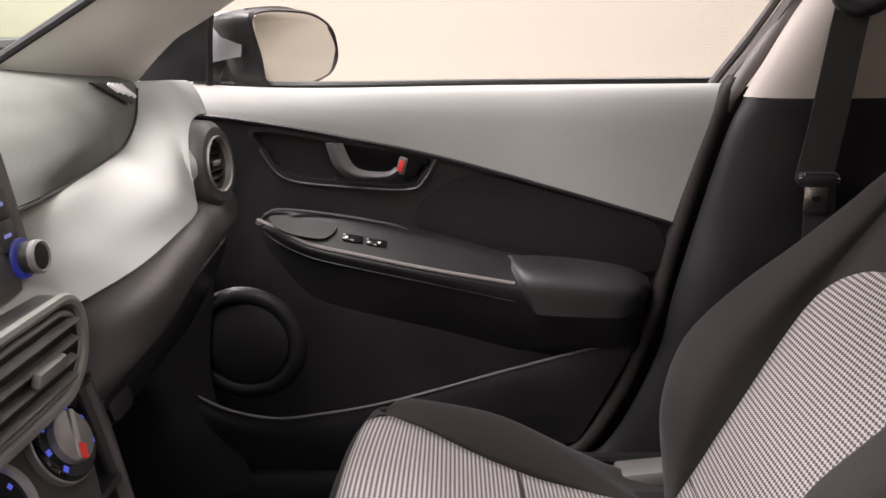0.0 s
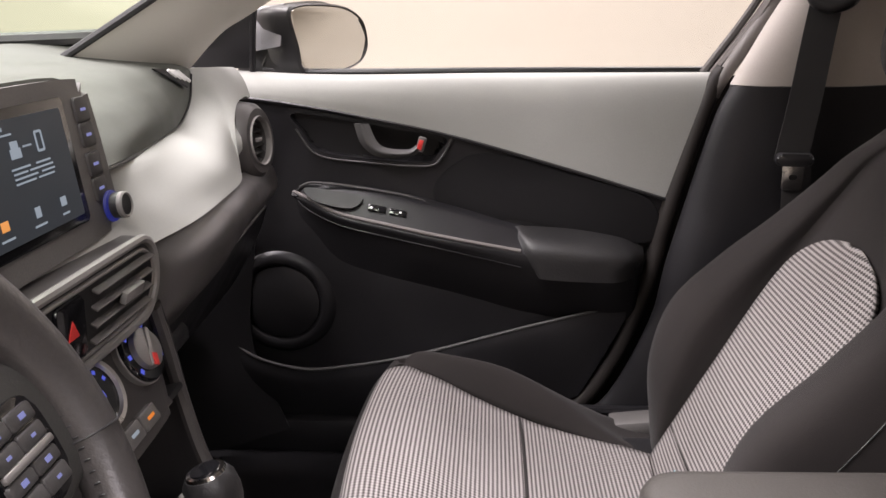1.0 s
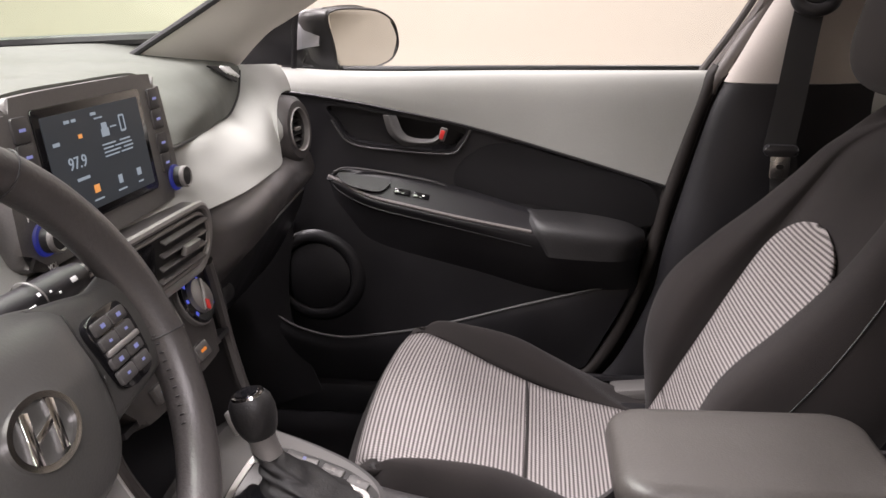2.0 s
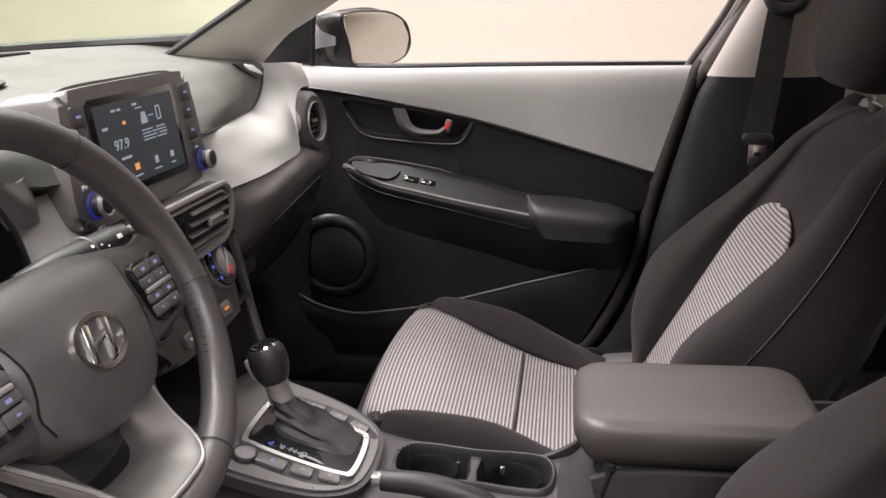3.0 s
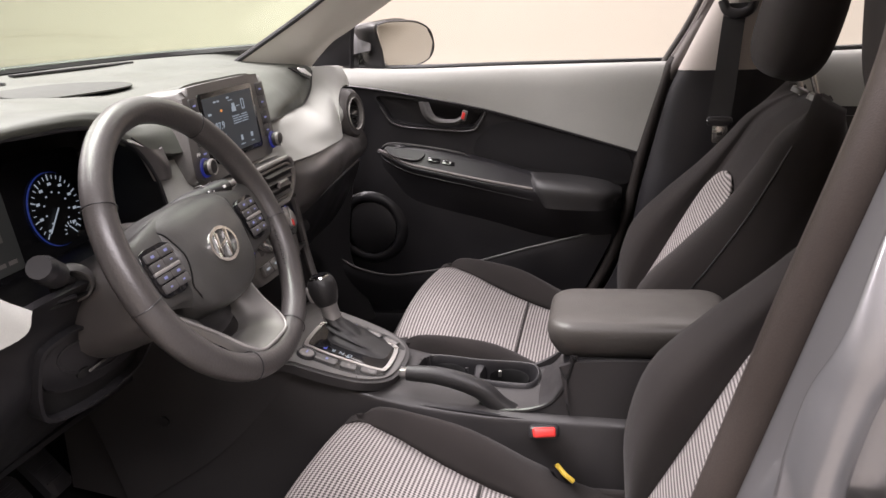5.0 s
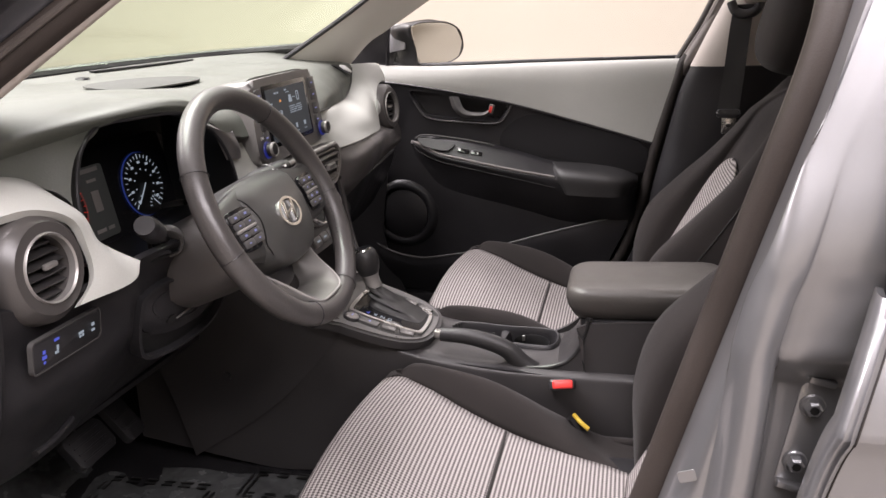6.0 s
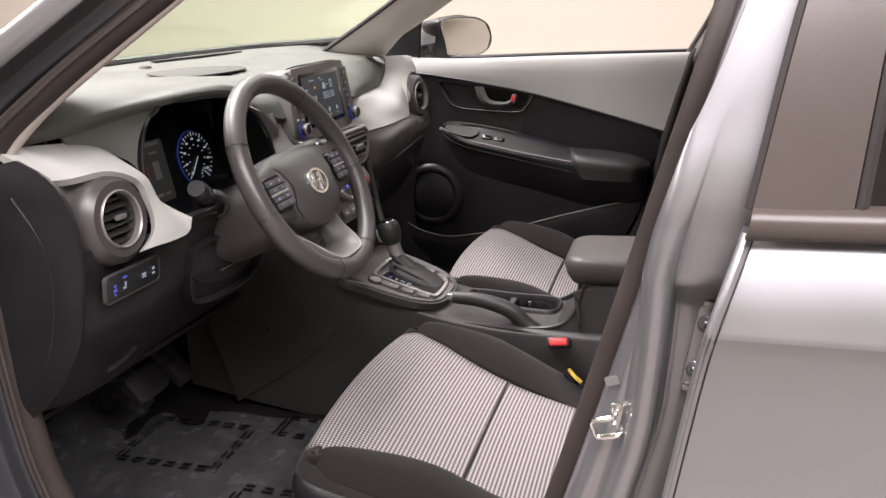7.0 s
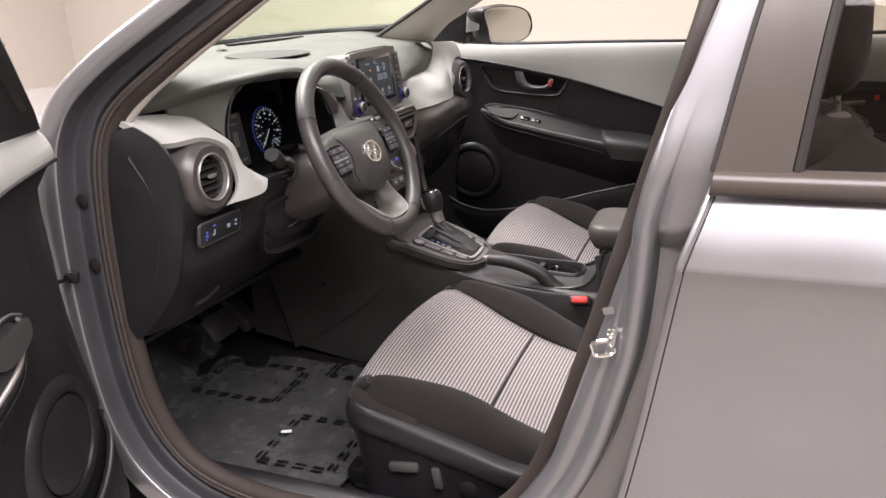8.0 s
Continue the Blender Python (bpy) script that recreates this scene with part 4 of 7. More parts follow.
PKM = facing((0.022, -0.400, 0.800), (0.10, 1, 0.0), (0.25, 0, 1))
pocket = part("knee_pocket", plate(POCKET, PKM @ pose(0, 0, -0.018), 0.006, 0.002), INK, dash, "black recess under the column")
part("pocket_rim", ring([(x * 1.05, y * 1.08) for x, y in POCKET], POCKET, PKM @ pose(0, 0, -0.020), 0.020), DARK, pocket, "thin raised rim")
part("pocket_lid", plate(smooth_loop([(-0.100, 0.036), (-0.084, 0.049), (-0.042, 0.050), (0.018, 0.031), (0.076, 0.000), (0.068, -0.016), (0.030, -0.031), (-0.030, -0.030), (-0.092, -0.006)], 48), PKM @ pose(0, 0, -0.013), 0.006, 0.003), DARK, pocket, "dark lid over the pocket")
part("lid_dish", ring(oval(0.120, 0.048, 40), oval(0.114, 0.042, 40), PKM @ pose(-0.022, 0.010, -0.0072, 0, 0, -20), 0.0012), BLACK, pocket)
part("key_slot_bar", tube([PKM @ Vector(q) for q in ((-0.028, -0.010, -0.004), (0.012, -0.004, -0.004), (0.034, 0.008, -0.004), (0.034, 0.014, -0.004))], 0.0016, 14, 6), GREY, pocket)
part("key_slot", plate(oval(0.022, 0.012, 20), PKM @ pose(-0.036, -0.008, -0.0068), 0.002), INK, pocket)


def round_vent(s):
    """Round side air vent in a turned barrel."""
    c = Vector((0.012, 0.655, 0.950)) if s > 0 else Vector((0.020, -0.664, 0.946))
    m = facing(c, (0.12 if s > 0 else 0.0, 1, 0.0), (-0.08, 0, 1))
    v = part("side_vent", lathe([(0.060, -0.07), (0.064, -0.02), (0.060, 0.002), (0.051, 0.011), (0.0395, 0.011), (0.0365, -0.004), (0.0355, -0.05)], m, 40, False), STACKDARK, dash, "round dark air vent with a silver ring")
    part("vent_ring", lathe([(0.0392, 0.006), (0.0396, 0.012), (0.0382, 0.0140), (0.0362, 0.012), (0.0356, 0.004)], m, 40, False), SATIN, v, "satin silver ring")
    part("vent_back", lathe([(0.039, -0.035), (0.039, -0.03), (0.01, -0.03)], m, 24), INK, v)
    for k in range(6):
        h = -0.029 + 0.0116 * k
        w = 2 * math.sqrt(0.0362 ** 2 - h * h) - 0.002
        part("slat", box(w, 0.0022, 0.020, m @ pose(0, h, -0.009, 24), 0.0008), CONSOLE, v)
    part("tab", box(0.022, 0.007, 0.007, m @ pose(0.008, 0.001, 0.003, 18), 0.003), SATIN, v, "silver thumb tab")
    return v


round_vent(1)
round_vent(-1)

# instruments
cluster = part("instrument_bezel", skin([
    [(-0.012, -0.492, 1.072), (0.003, -0.45, 1.075), (0.016, -0.35, 1.070), (0.021, -0.292, 1.042)],
    [(-0.10, -0.56, 1.055), (-0.10, -0.45, 1.07), (-0.10, -0.32, 1.07), (-0.10, -0.185, 1.055)],
    ], 24, 6, 0.004), INK, dash, "black hood lining round the instruments")
part("bezel_left", skin([[(-0.012, -0.490, 1.073), (-0.008, -0.533, 1.05), (-0.003, -0.557, 1.015), (0.003, -0.567, 0.98), (0.012, -0.560, 0.94), (0.030, -0.535, 0.912)], [(-0.11, -0.55, 1.07), (-0.11, -0.545, 1.0), (-0.11, -0.545, 0.97), (-0.11, -0.54, 0.94), (-0.10, -0.52, 0.905)]], 20, 5, 0.003), INK, cluster)
part("bezel_right", skin([[(0.021, -0.294, 1.044), (0.026, -0.270, 1.02), (0.030, -0.250, 0.983), (0.034, -0.240, 0.93)], [(-0.11, -0.198, 1.07), (-0.11, -0.205, 1.0), (-0.11, -0.205, 0.97), (-0.10, -0.21, 0.91)]], 14, 5, 0.003), INK, cluster)
part("bezel_floor", skin([[(0.030, -0.535, 0.910), (0.045, -0.48, 0.902), (0.05, -0.37, 0.905), (0.04, -0.24, 0.925)], [(-0.10, -0.53, 0.895), (-0.10, -0.45, 0.892), (-0.10, -0.37, 0.892), (-0.10, -0.21, 0.90)]], 14, 5, 0.003), INK, cluster)
part("bezel_lip", tube([(0.048, -0.47, 0.905), (0.032, -0.535, 0.914), (0.012, -0.560, 0.94), (0.003, -0.567, 0.98), (-0.003, -0.557, 1.015), (-0.008, -0.533, 1.051), (-0.011, -0.490, 1.075), (0.003, -0.45, 1.077), (0.018, -0.35, 1.071), (0.023, -0.292, 1.044), (0.028, -0.268, 1.02), (0.032, -0.248, 0.983), (0.036, -0.238, 0.93)], 0.0028, 80, 8), DARK, cluster)
CM = facing((-0.105, -0.36, 0.955), (0, 1, 0), (-0.15, 0, 1))
part("instrument_back", box(0.44, 0.26, 0.004, CM @ pose(-0.02, 0.01, -0.012)), INK, dash)
face = part("instrument_face", plate(rrect(0.36, 0.15, 0.05), CM @ pose(0, 0, -0.006), 0.006), GLOSS, dash, "gloss black instrument face")


def gauge(dx, r, lit):
    m = CM @ pose(dx, 0, 0.001)
    d = part("dial", lathe([(r, 0), (r, 0.002), (r * 0.985, 0.0025)], m, 40), DIAL_BLUE if lit else REDGLOW, face, "blue rimmed speed dial" if lit else "dark rev counter dial")
    part("dial_face", lathe([(r * (0.985 if lit else 0.90), 0.001), (r * (0.985 if lit else 0.90), 0.0035), (r * 0.5, 0.0036)], m, 40), INK, d)
    for k in range(25):
        a = radians(225 - k * 270 / 24)
        big = k % 3 == 0
        part("tick", box(0.0014 if big else 0.0008, 0.008 if big else 0.005, 0.0006, m @ pose(math.cos(a) * r * 0.86, math.sin(a) * r * 0.86, 0.0042, 0, 0, math.degrees(a) - 90)), WHITE_GLOW if lit else RED, d)
        if lit and big:
            part("number_bar", box(0.0062, 0.0036, 0.0006, m @ pose(math.cos(a) * r * 0.68, math.sin(a) * r * 0.68, 0.0042)), WHITE_GLOW, d)
            part("inner_mark", box(0.0026, 0.002, 0.0006, m @ pose(math.cos(a) * r * 0.46, math.sin(a) * r * 0.46, 0.0042)), WHITE_GLOW, d)
    if lit:
        part("needle", box(0.0016, r * 0.8, 0.001, m @ pose(-r * 0.26, -r * 0.27, 0.006, 0, 0, -45)), WHITE_GLOW, d, "white needle")
        for k in range(7):
            a = radians(180 - 25 * k)
            part("fuel_tick", box(0.0012, 0.004, 0.0006, m @ pose(r * 0.30 + math.cos(a) * r * 0.26, -r * 0.72 + math.sin(a) * r * 0.26, 0.0042, 0, 0, math.degrees(a) - 90)), WHITE_GLOW, d)
        part("fuel_needle", box(0.0012, r * 0.34, 0.0006, m @ pose(r * 0.36, -r * 0.66, 0.0046, 0, 0, 45)), WHITE_GLOW, d)
    return d


gauge(0.074, 0.050, True)
gauge(-0.115, 0.052, False)
info = part("info_display", plate(rrect(0.062, 0.105, 0.006), CM @ pose(-0.040, -0.002, 0.001), 0.002), DIMGLOW, face, "small dark display between the dials")
for dx, dy, w, h in ((0, 0.045, 0.04, 0.006), (0, 0.0, 0.016, 0.030), (-0.012, -0.042, 0.02, 0.005), (0.016, -0.042, 0.014, 0.005), (0, 0.03, 0.02, 0.004)):
    part("readout_bar", box(w, h, 0.0006, CM @ pose(-0.040 + dx * 0.8, dy, 0.0036)), STACK, info)

# centre screen unit
UM = facing((0.036, -0.020, 1.022), (0.0, 1, 0.0), (-0.10, 0, 1))
unit = part("screen_unit", plate(smooth_loop([(-0.140, 0.050), (-0.132, 0.070), (-0.10, 0.074), (0, 0.075), (0.10, 0.074), (0.128, 0.068), (0.135, 0.045), (0.140, -0.030), (0.134, -0.055), (0.11, -0.064), (0.0, -0.066), (-0.12, -0.068), (-0.146, -0.062), (-0.150, -0.040)], 60), UM @ pose(0, 0, -0.06), 0.062, 0.012, 3), GREY, dash, "raised grey bezel of the centre screen")
part("bezel_top", skin([[UM @ Vector((-0.136, 0.056, -0.010)), UM @ Vector((-0.11, 0.0730, -0.010)), UM @ Vector((0, 0.0748, -0.010)), UM @ Vector((0.11, 0.0725, -0.010)), UM @ Vector((0.130, 0.054, -0.010))], [UM @ Vector((-0.140, 0.056, -0.07)), UM @ Vector((-0.11, 0.068, -0.08)), UM @ Vector((0, 0.070, -0.09)), UM @ Vector((0.11, 0.066, -0.085)), UM @ Vector((0.135, 0.05, -0.08))]], 16, 5, 0.003), PAD, unit, "grey vinyl top of the screen unit")
part("screen_panel", plate(rrect(0.184, 0.106, 0.004), UM @ pose(-0.006, 0.008, 0.0), 0.0036, 0.001), GLOSS, unit, "gloss black touch screen")
disp = part("display", plate(rrect(0.166, 0.090, 0.002), UM @ pose(-0.006, 0.008, 0.0), 0.0046), SCREEN_GLOW, unit, "lit dark blue display showing a radio page")
DM = UM @ pose(-0.006, 0.008, 0.0052) @ Matrix.Diagonal((1, 0.92, 1, 1))
words("station", "97.9", 0.017, DM @ pose(-0.045, 0.000, 0), WHITE_GLOW, disp, "white station number")
for dx, dy, w, h, m in ((-0.048, 0.040, 0.008, 0.003, WHITE_GLOW), (-0.037, 0.040, 0.007, 0.003, WHITE_GLOW), (-0.004, 0.042, 0.009, 0.003, WHITE_GLOW), (0.003, 0.037, 0.014, 0.0016, WHITE_GLOW), (-0.07, 0.022, 0.010, 0.0035, WHITE_GLOW), (-0.032, 0.024, 0.006, 0.004, ORANGE_ICON), (-0.042, -0.016, 0.02, 0.003, WHITE_GLOW),
        (0.012, 0.009, 0.024, 0.0016, WHITE_GLOW), (0.042, 0.009, 0.020, 0.0016, WHITE_GLOW), (0.010, 0.005, 0.018, 0.0016, WHITE_GLOW), (0.038, 0.005, 0.032, 0.0016, WHITE_GLOW), (0.016, 0.001, 0.030, 0.0016, WHITE_GLOW), (0.046, 0.001, 0.018, 0.0016, WHITE_GLOW), (0.014, -0.003, 0.026, 0.0016, WHITE_GLOW), (0.042, -0.003, 0.022, 0.0016, WHITE_GLOW), (-0.025, -0.030, 0.009, 0.008, ORANGE_ICON), (0.018, -0.030, 0.007, 0.009, WHITE_GLOW), (0.055, -0.030, 0.008, 0.008, WHITE_GLOW),
        (-0.025, -0.041, 0.016, 0.0018, WHITE_GLOW), (0.018, -0.041, 0.016, 0.0018, WHITE_GLOW), (0.055, -0.041, 0.010, 0.0018, WHITE_GLOW), (-0.065, -0.030, 0.010, 0.010, BLUE)):
    part("icon" if h > 0.006 else "text_bar", box(w, h, 0.0006, DM @ pose(dx, dy, 0), 0.0002), m, disp)
part("car_symbol", box(0.013, 0.008, 0.0006, DM @ pose(0.010, 0.021, 0)), WHITE_GLOW, disp)
part("car_symbol_top", box(0.009, 0.006, 0.0006, DM @ pose(0.010, 0.028, 0)), WHITE_GLOW, disp)
part("phone_symbol", ring(rrect(0.010, 0.018, 0.002, 3), rrect(0.007, 0.014, 0.001, 3), DM @ pose(0.043, 0.026, 0), 0.0006), WHITE_GLOW, disp)
part("link_line", box(0.011, 0.0015, 0.0006, DM @ pose(0.026, 0.025, 0)), WHITE_GLOW, disp)
for sx in (1, -1):
    for k in range(4):
        b = part("button", plate(rrect(0.022, 0.0215, 0.003, 3), UM @ pose(sx * 0.114, 0.047 - k * 0.022 - (0.004 if k > 1 else 0), 0.0005), 0.004, 0.001), SOFTGREY, unit, "dark screen button")
        part("lit_symbol", box(0.008, 0.0025, 0.0006, UM @ pose(sx * 0.114, 0.047 - k * 0.022 - (0.004 if k > 1 else 0), 0.0048)), LILAC, b)
    kn = part("knob", lathe([(0.0118, 0), (0.0118, 0.012), (0.0108, 0.014)], UM @ pose(sx * 0.123, -0.042, 0.004), 28), BLACK, unit, "black rotary knob with a silver ring")
    part("knob_ring", lathe([(0.0122, 0.011), (0.0122, 0.0145), (0.0108, 0.0160), (0.0094, 0.0148)], UM @ pose(sx * 0.123, -0.042, 0.004), 28, False), SATIN, kn, "thin silver ring")
    part("knob_cap", lathe([(0.0095, 0.010), (0.0095, 0.0146), (0.004, 0.0150)], UM @ pose(sx * 0.123, -0.042, 0.004), 20), BLACK, kn)
    part("lit_collar", lathe([(0.0146, 0.0005), (0.0142, 0.0030), (0.0118, 0.0040)], UM @ pose(sx * 0.123, -0.042, 0.004), 28, False), COLLAR, kn, "dark blue lit collar")
words("marking", "PWR", 0.008, UM @ pose(-0.126, -0.022, 0.003), LENS, unit)
words("marking", "VOL", 0.007, UM @ pose(-0.118, -0.067, 0.003), LENS, unit)

# centre vents and hazard switch
VM = facing((0.060, -0.027, 0.911), (0.02, 1, 0.0), (0.06, 0, 1))
V_OUT = [(-0.164, 0.002), (-0.159, 0.025), (-0.142, 0.040), (-0.11, 0.042), (0, 0.042), (0.11, 0.042), (0.142, 0.040), (0.159, 0.025), (0.164, 0.002), (0.158, -0.022), (0.140, -0.040), (0.11, -0.043), (0, -0.043), (-0.11, -0.043), (-0.140, -0.040), (-0.158, -0.022)]


def vent_loop(inset):
    """Outline of the centre vents, set in by a margin."""
    return smooth_loop([(x * (1 - inset / 0.158), y * (1 - inset / 0.040)) for x, y in V_OUT], 72)


vents = part("centre_vents", plate(vent_loop(0.002), VM @ pose(0, 0, -0.03), 0.030, 0.003), STACKDARK, dash, "pair of centre air vents in a silver surround")
def bead(inset, r, h):
    """A round metal bead along the vent outline."""
    pts = [VM @ Vector((x, y, h)) for x, y in vent_loop(inset)]
    return tube(pts + pts[:2], r, 110, 8)


part("vent_surround", bead(0.004, 0.0046, 0.001), SATIN, vents, "satin silver outer bead")
part("inner_bead", bead(0.0125, 0.0024, 0.002), SATIN, vents, "satin silver inner bead")
part("vent_groove", ring(vent_loop(0.007), vent_loop(0.0115), VM @ pose(0, 0, -0.004), 0.0045), STACKDARK, vents)
part("vent_recess", plate(vent_loop(0.012), VM, 0.0026), INK, vents)
for sx in (1, -1):
    for k in range(4):
        h = -0.020 + k * 0.0135
        part("slat", box(0.106, 0.0024, 0.012, VM @ pose(sx * (0.082 + 0.010 * k / 3), h, 0.003, 25), 0.001), MID, vents)
    part("tab", box(0.036, 0.012, 0.007, VM @ pose(sx * 0.095, 0.0, 0.009, 15), 0.002), SATIN, vents, "silver thumb tab")
hz = part("hazard_switch", plate(rrect(0.040, 0.052, 0.005), VM @ pose(0, 0.0, 0.001), 0.005, 0.002), GLOSS, vents, "black hazard switch with a red triangle")
part("triangle", plate([(-0.008, -0.007), (0.008, -0.007), (0, 0.008)], VM @ pose(0, 0.002, 0.0061), 0.0008), RED, hz, "red triangle")

# climate panel
HM = facing((0.050, 0.012, 0.824), (0.0, 1, 0.0), (-0.50, 0, 1))
clim = part("climate_panel", plate(smooth_loop([(-0.118, 0.040), (-0.1, 0.046), (0.1, 0.046), (0.120, 0.040), (0.126, 0.005), (0.100, -0.045), (0.075, -0.060), (-0.075, -0.06), (-0.100, -0.045), (-0.126, 0.005)], 50), HM @ pose(0, 0, -0.05), 0.05, 0.006), STACKDARK, dash, "dark brown-grey climate control panel")
for sx in (1, 0, -1):
    dl = part("climate_dial", lathe([(0.032, 0), (0.032, 0.008), (0.030, 0.011), (0.023, 0.011)], HM @ pose(sx * 0.092, 0.010, 0), 36), GLOSS, clim, "black rotary climate dial with lit blue marks")
    part("dial_ring", lathe([(0.0335, 0), (0.0335, 0.006), (0.0322, 0.007)], HM @ pose(sx * 0.092, 0.010, 0), 36, False), SATIN, dl)
    if not sx:
        part("dial_bezel", lathe([(0.0330, 0.004), (0.0335, 0.012), (0.0315, 0.015), (0.0275, 0.0145), (0.0265, 0.011)], HM @ pose(0, 0.010, 0), 40, False), CHROMESATIN, dl, "bright silver bezel ring")
        part("lit_symbol", box(0.012, 0.007, 0.0006, HM @ pose(0.002, 0.006, 0.0113), 0.0002), BLUE, dl)
        for k in range(6):
            a = radians(200 - k * 36)
            part("lit_symbol", box(0.0036, 0.0036, 0.0006, HM @ pose(math.cos(a) * 0.0195, 0.010 + math.sin(a) * 0.0195, 0.0113, 0, 0, math.degrees(a))), BLUE, dl)
        continue
    part("dial_grip", lathe([(0.021, 0.010), (0.0205, 0.017), (0.018, 0.019)], HM @ pose(sx * 0.092, 0.010, 0), 32), SATIN, dl, "silver dial grip")
    for k in range(7):
        a = radians(215 - k * 250 / 6)
        part("lit_symbol", box(0.0045, 0.0045, 0.0008, HM @ pose(sx * 0.092 + math.cos(a) * 0.0262, 0.010 + math.sin(a) * 0.0262, 0.0115, 0, 0, math.degrees(a))), BLUE, dl)
    part("pointer", box(0.0085, 0.042, 0.006, HM @ pose(sx * 0.092, 0.010, 0.0185, 0, 0, -32), 0.004), SATIN, dl, "chrome pointer bar")
    part("pointer_mark", box(0.006, 0.012, 0.0015, HM @ pose(sx * 0.092, 0.010, 0.0218, 0, 0, -32) @ pose(0, -0.014, 0)), RED, dl, "red pointer mark")
for k in range(4):
    b = part("key", plate(rrect(0.030, 0.018, 0.003, 3), HM @ pose(-0.048 + k * 0.033, -0.042, 0.0), 0.006, 0.0015), GREY, clim, "grey climate key")
    part("key_mark", box(0.012, 0.003, 0.0008, HM @ pose(-0.048 + k * 0.033, -0.042, 0.0064)), ORANGE if k == 3 else WHITE_GLOW, b)


# ---- steering wheel and column ----
WC = Vector((0.1500, -0.350, 0.939))
WM = facing(WC, (0, 1, 0), (-math.sin(radians(25.2)), 0, math.cos(radians(25.2))))
wheel = thing("steering_wheel", "dark leather steering wheel with lit buttons and silver spoke", "steering wheel", at=WC)


def wheel_rim():
    rows = []
    for i in range(97):
        a = 2 * math.pi * i / 96
        rad = 0.1665
        w, h = 0.0165 + 0.0022 * max(0, math.cos(2 * (a - 0.35))) ** 2, 0.0165
        rows.append([WM @ Vector(((rad + w * math.cos(b)) * math.cos(a), (rad + w * math.cos(b)) * math.sin(a), h * math.sin(b))) for b in (2 * math.pi * k / 16 for k in range(16))])
    bm = grid(rows, True)
    bmesh.ops.remove_doubles(bm, verts=bm.verts, dist=1e-5)
    return bm


rim = part("rim", wheel_rim(), LEATHER, wheel, "dark grey leather rim")
for deg in (152, 52, -8, -68, -112, 190):
    a = radians(deg)
    part("rim_seam", tube([WM @ Vector(((0.1665 + 0.0183 * math.cos(b)) * math.cos(a), (0.1665 + 0.0183 * math.cos(b)) * math.sin(a), 0.0172 * math.sin(b))) for b in (2 * math.pi * k / 12 for k in range(13))], 0.0007, 26, 5), BLACK, rim)


def domed(ctrl, m, h, base=-0.03):
    """A pillow-shaped boss over an outline."""
    loop = smooth_loop(ctrl, 56)
    rows = [[Vector((x, y, base)) for x, y in loop]]
    for s, z in ((1.0, -0.004), (0.992, h * 0.18), (0.97, h * 0.38), (0.93, h * 0.56), (0.86, h * 0.72), (0.76, h * 0.84), (0.62, h * 0.925), (0.46, h * 0.97), (0.3, h * 0.99), (0.15, h * 0.998), (0.03, h)):
        rows.append([Vector((x * s, y * s, z - 0.20 * max(0.0, y * s + 0.004))) for x, y in loop])
    bm = grid(rows, True, True)
    bm.transform(m)
    return bm


def hub_height(x, y):
    """Height of the airbag cover over its base at a point."""
    way = math.atan2(y, x)
    edge = min(smooth_loop(HUB, 200), key=lambda p: abs(math.remainder(math.atan2(p[1], p[0]) - way, 2 * math.pi)))
    share = math.hypot(x, y) / math.hypot(edge[0], edge[1])
    return 0.034 * float(np.interp(share, [0.03, 0.15, 0.3, 0.46, 0.62, 0.76, 0.86, 0.93, 0.97, 0.992, 1.0], [1.0, 0.998, 0.99, 0.97, 0.925, 0.84, 0.72, 0.56, 0.38, 0.18, -0.1])) - 0.20 * max(0.0, y + 0.004)


WH = WM @ pose(0, 0, -0.019)
HUB = [(-0.091, 0.012), (-0.093, 0.036), (-0.066, 0.050), (0, 0.055), (0.066, 0.050), (0.093, 0.036), (0.091, 0.012), (0.084, -0.026), (0.073, -0.058), (0.046, -0.079), (0, -0.085), (-0.046, -0.079), (-0.073, -0.058), (-0.084, -0.026)]
hub = part("airbag_cover", domed(HUB, WH, 0.034), HUBGREY, wheel, "dark domed airbag cover")
EM = WH @ pose(-0.004, -0.016, 0.0330)
emb = part("emblem", ring(oval(0.060, 0.044, 48), oval(0.052, 0.036, 48), EM, 0.0035), CHROME, hub, "chrome oval emblem")
for sx in (-1, 1):
    part("emblem_bar", plate([(sx * 0.0115 - 0.0085, -0.0150 - 0.001 * sx), (sx * 0.0115 - 0.0015, -0.0160), (sx * 0.0115 + 0.0080, 0.0150), (sx * 0.0115 + 0.0010, 0.0160 - 0.001 * sx)], EM, 0.0032, 0.0008), CHROME, emb)
part("emblem_bar", plate([(-0.012, -0.0055), (0.009, 0.0005), (0.012, 0.0060), (-0.009, 0.0005)], EM, 0.0030, 0.0008), CHROME, emb)
part("cover_crease", tube([WH @ Vector(q) for q in ((-0.086, -0.018, 0.0175), (-0.050, -0.036, 0.0290), (0, -0.042, 0.0318), (0.050, -0.036, 0.0290), (0.086, -0.018, 0.0175))], 0.0009, 30, 5), HUBGREY, hub)
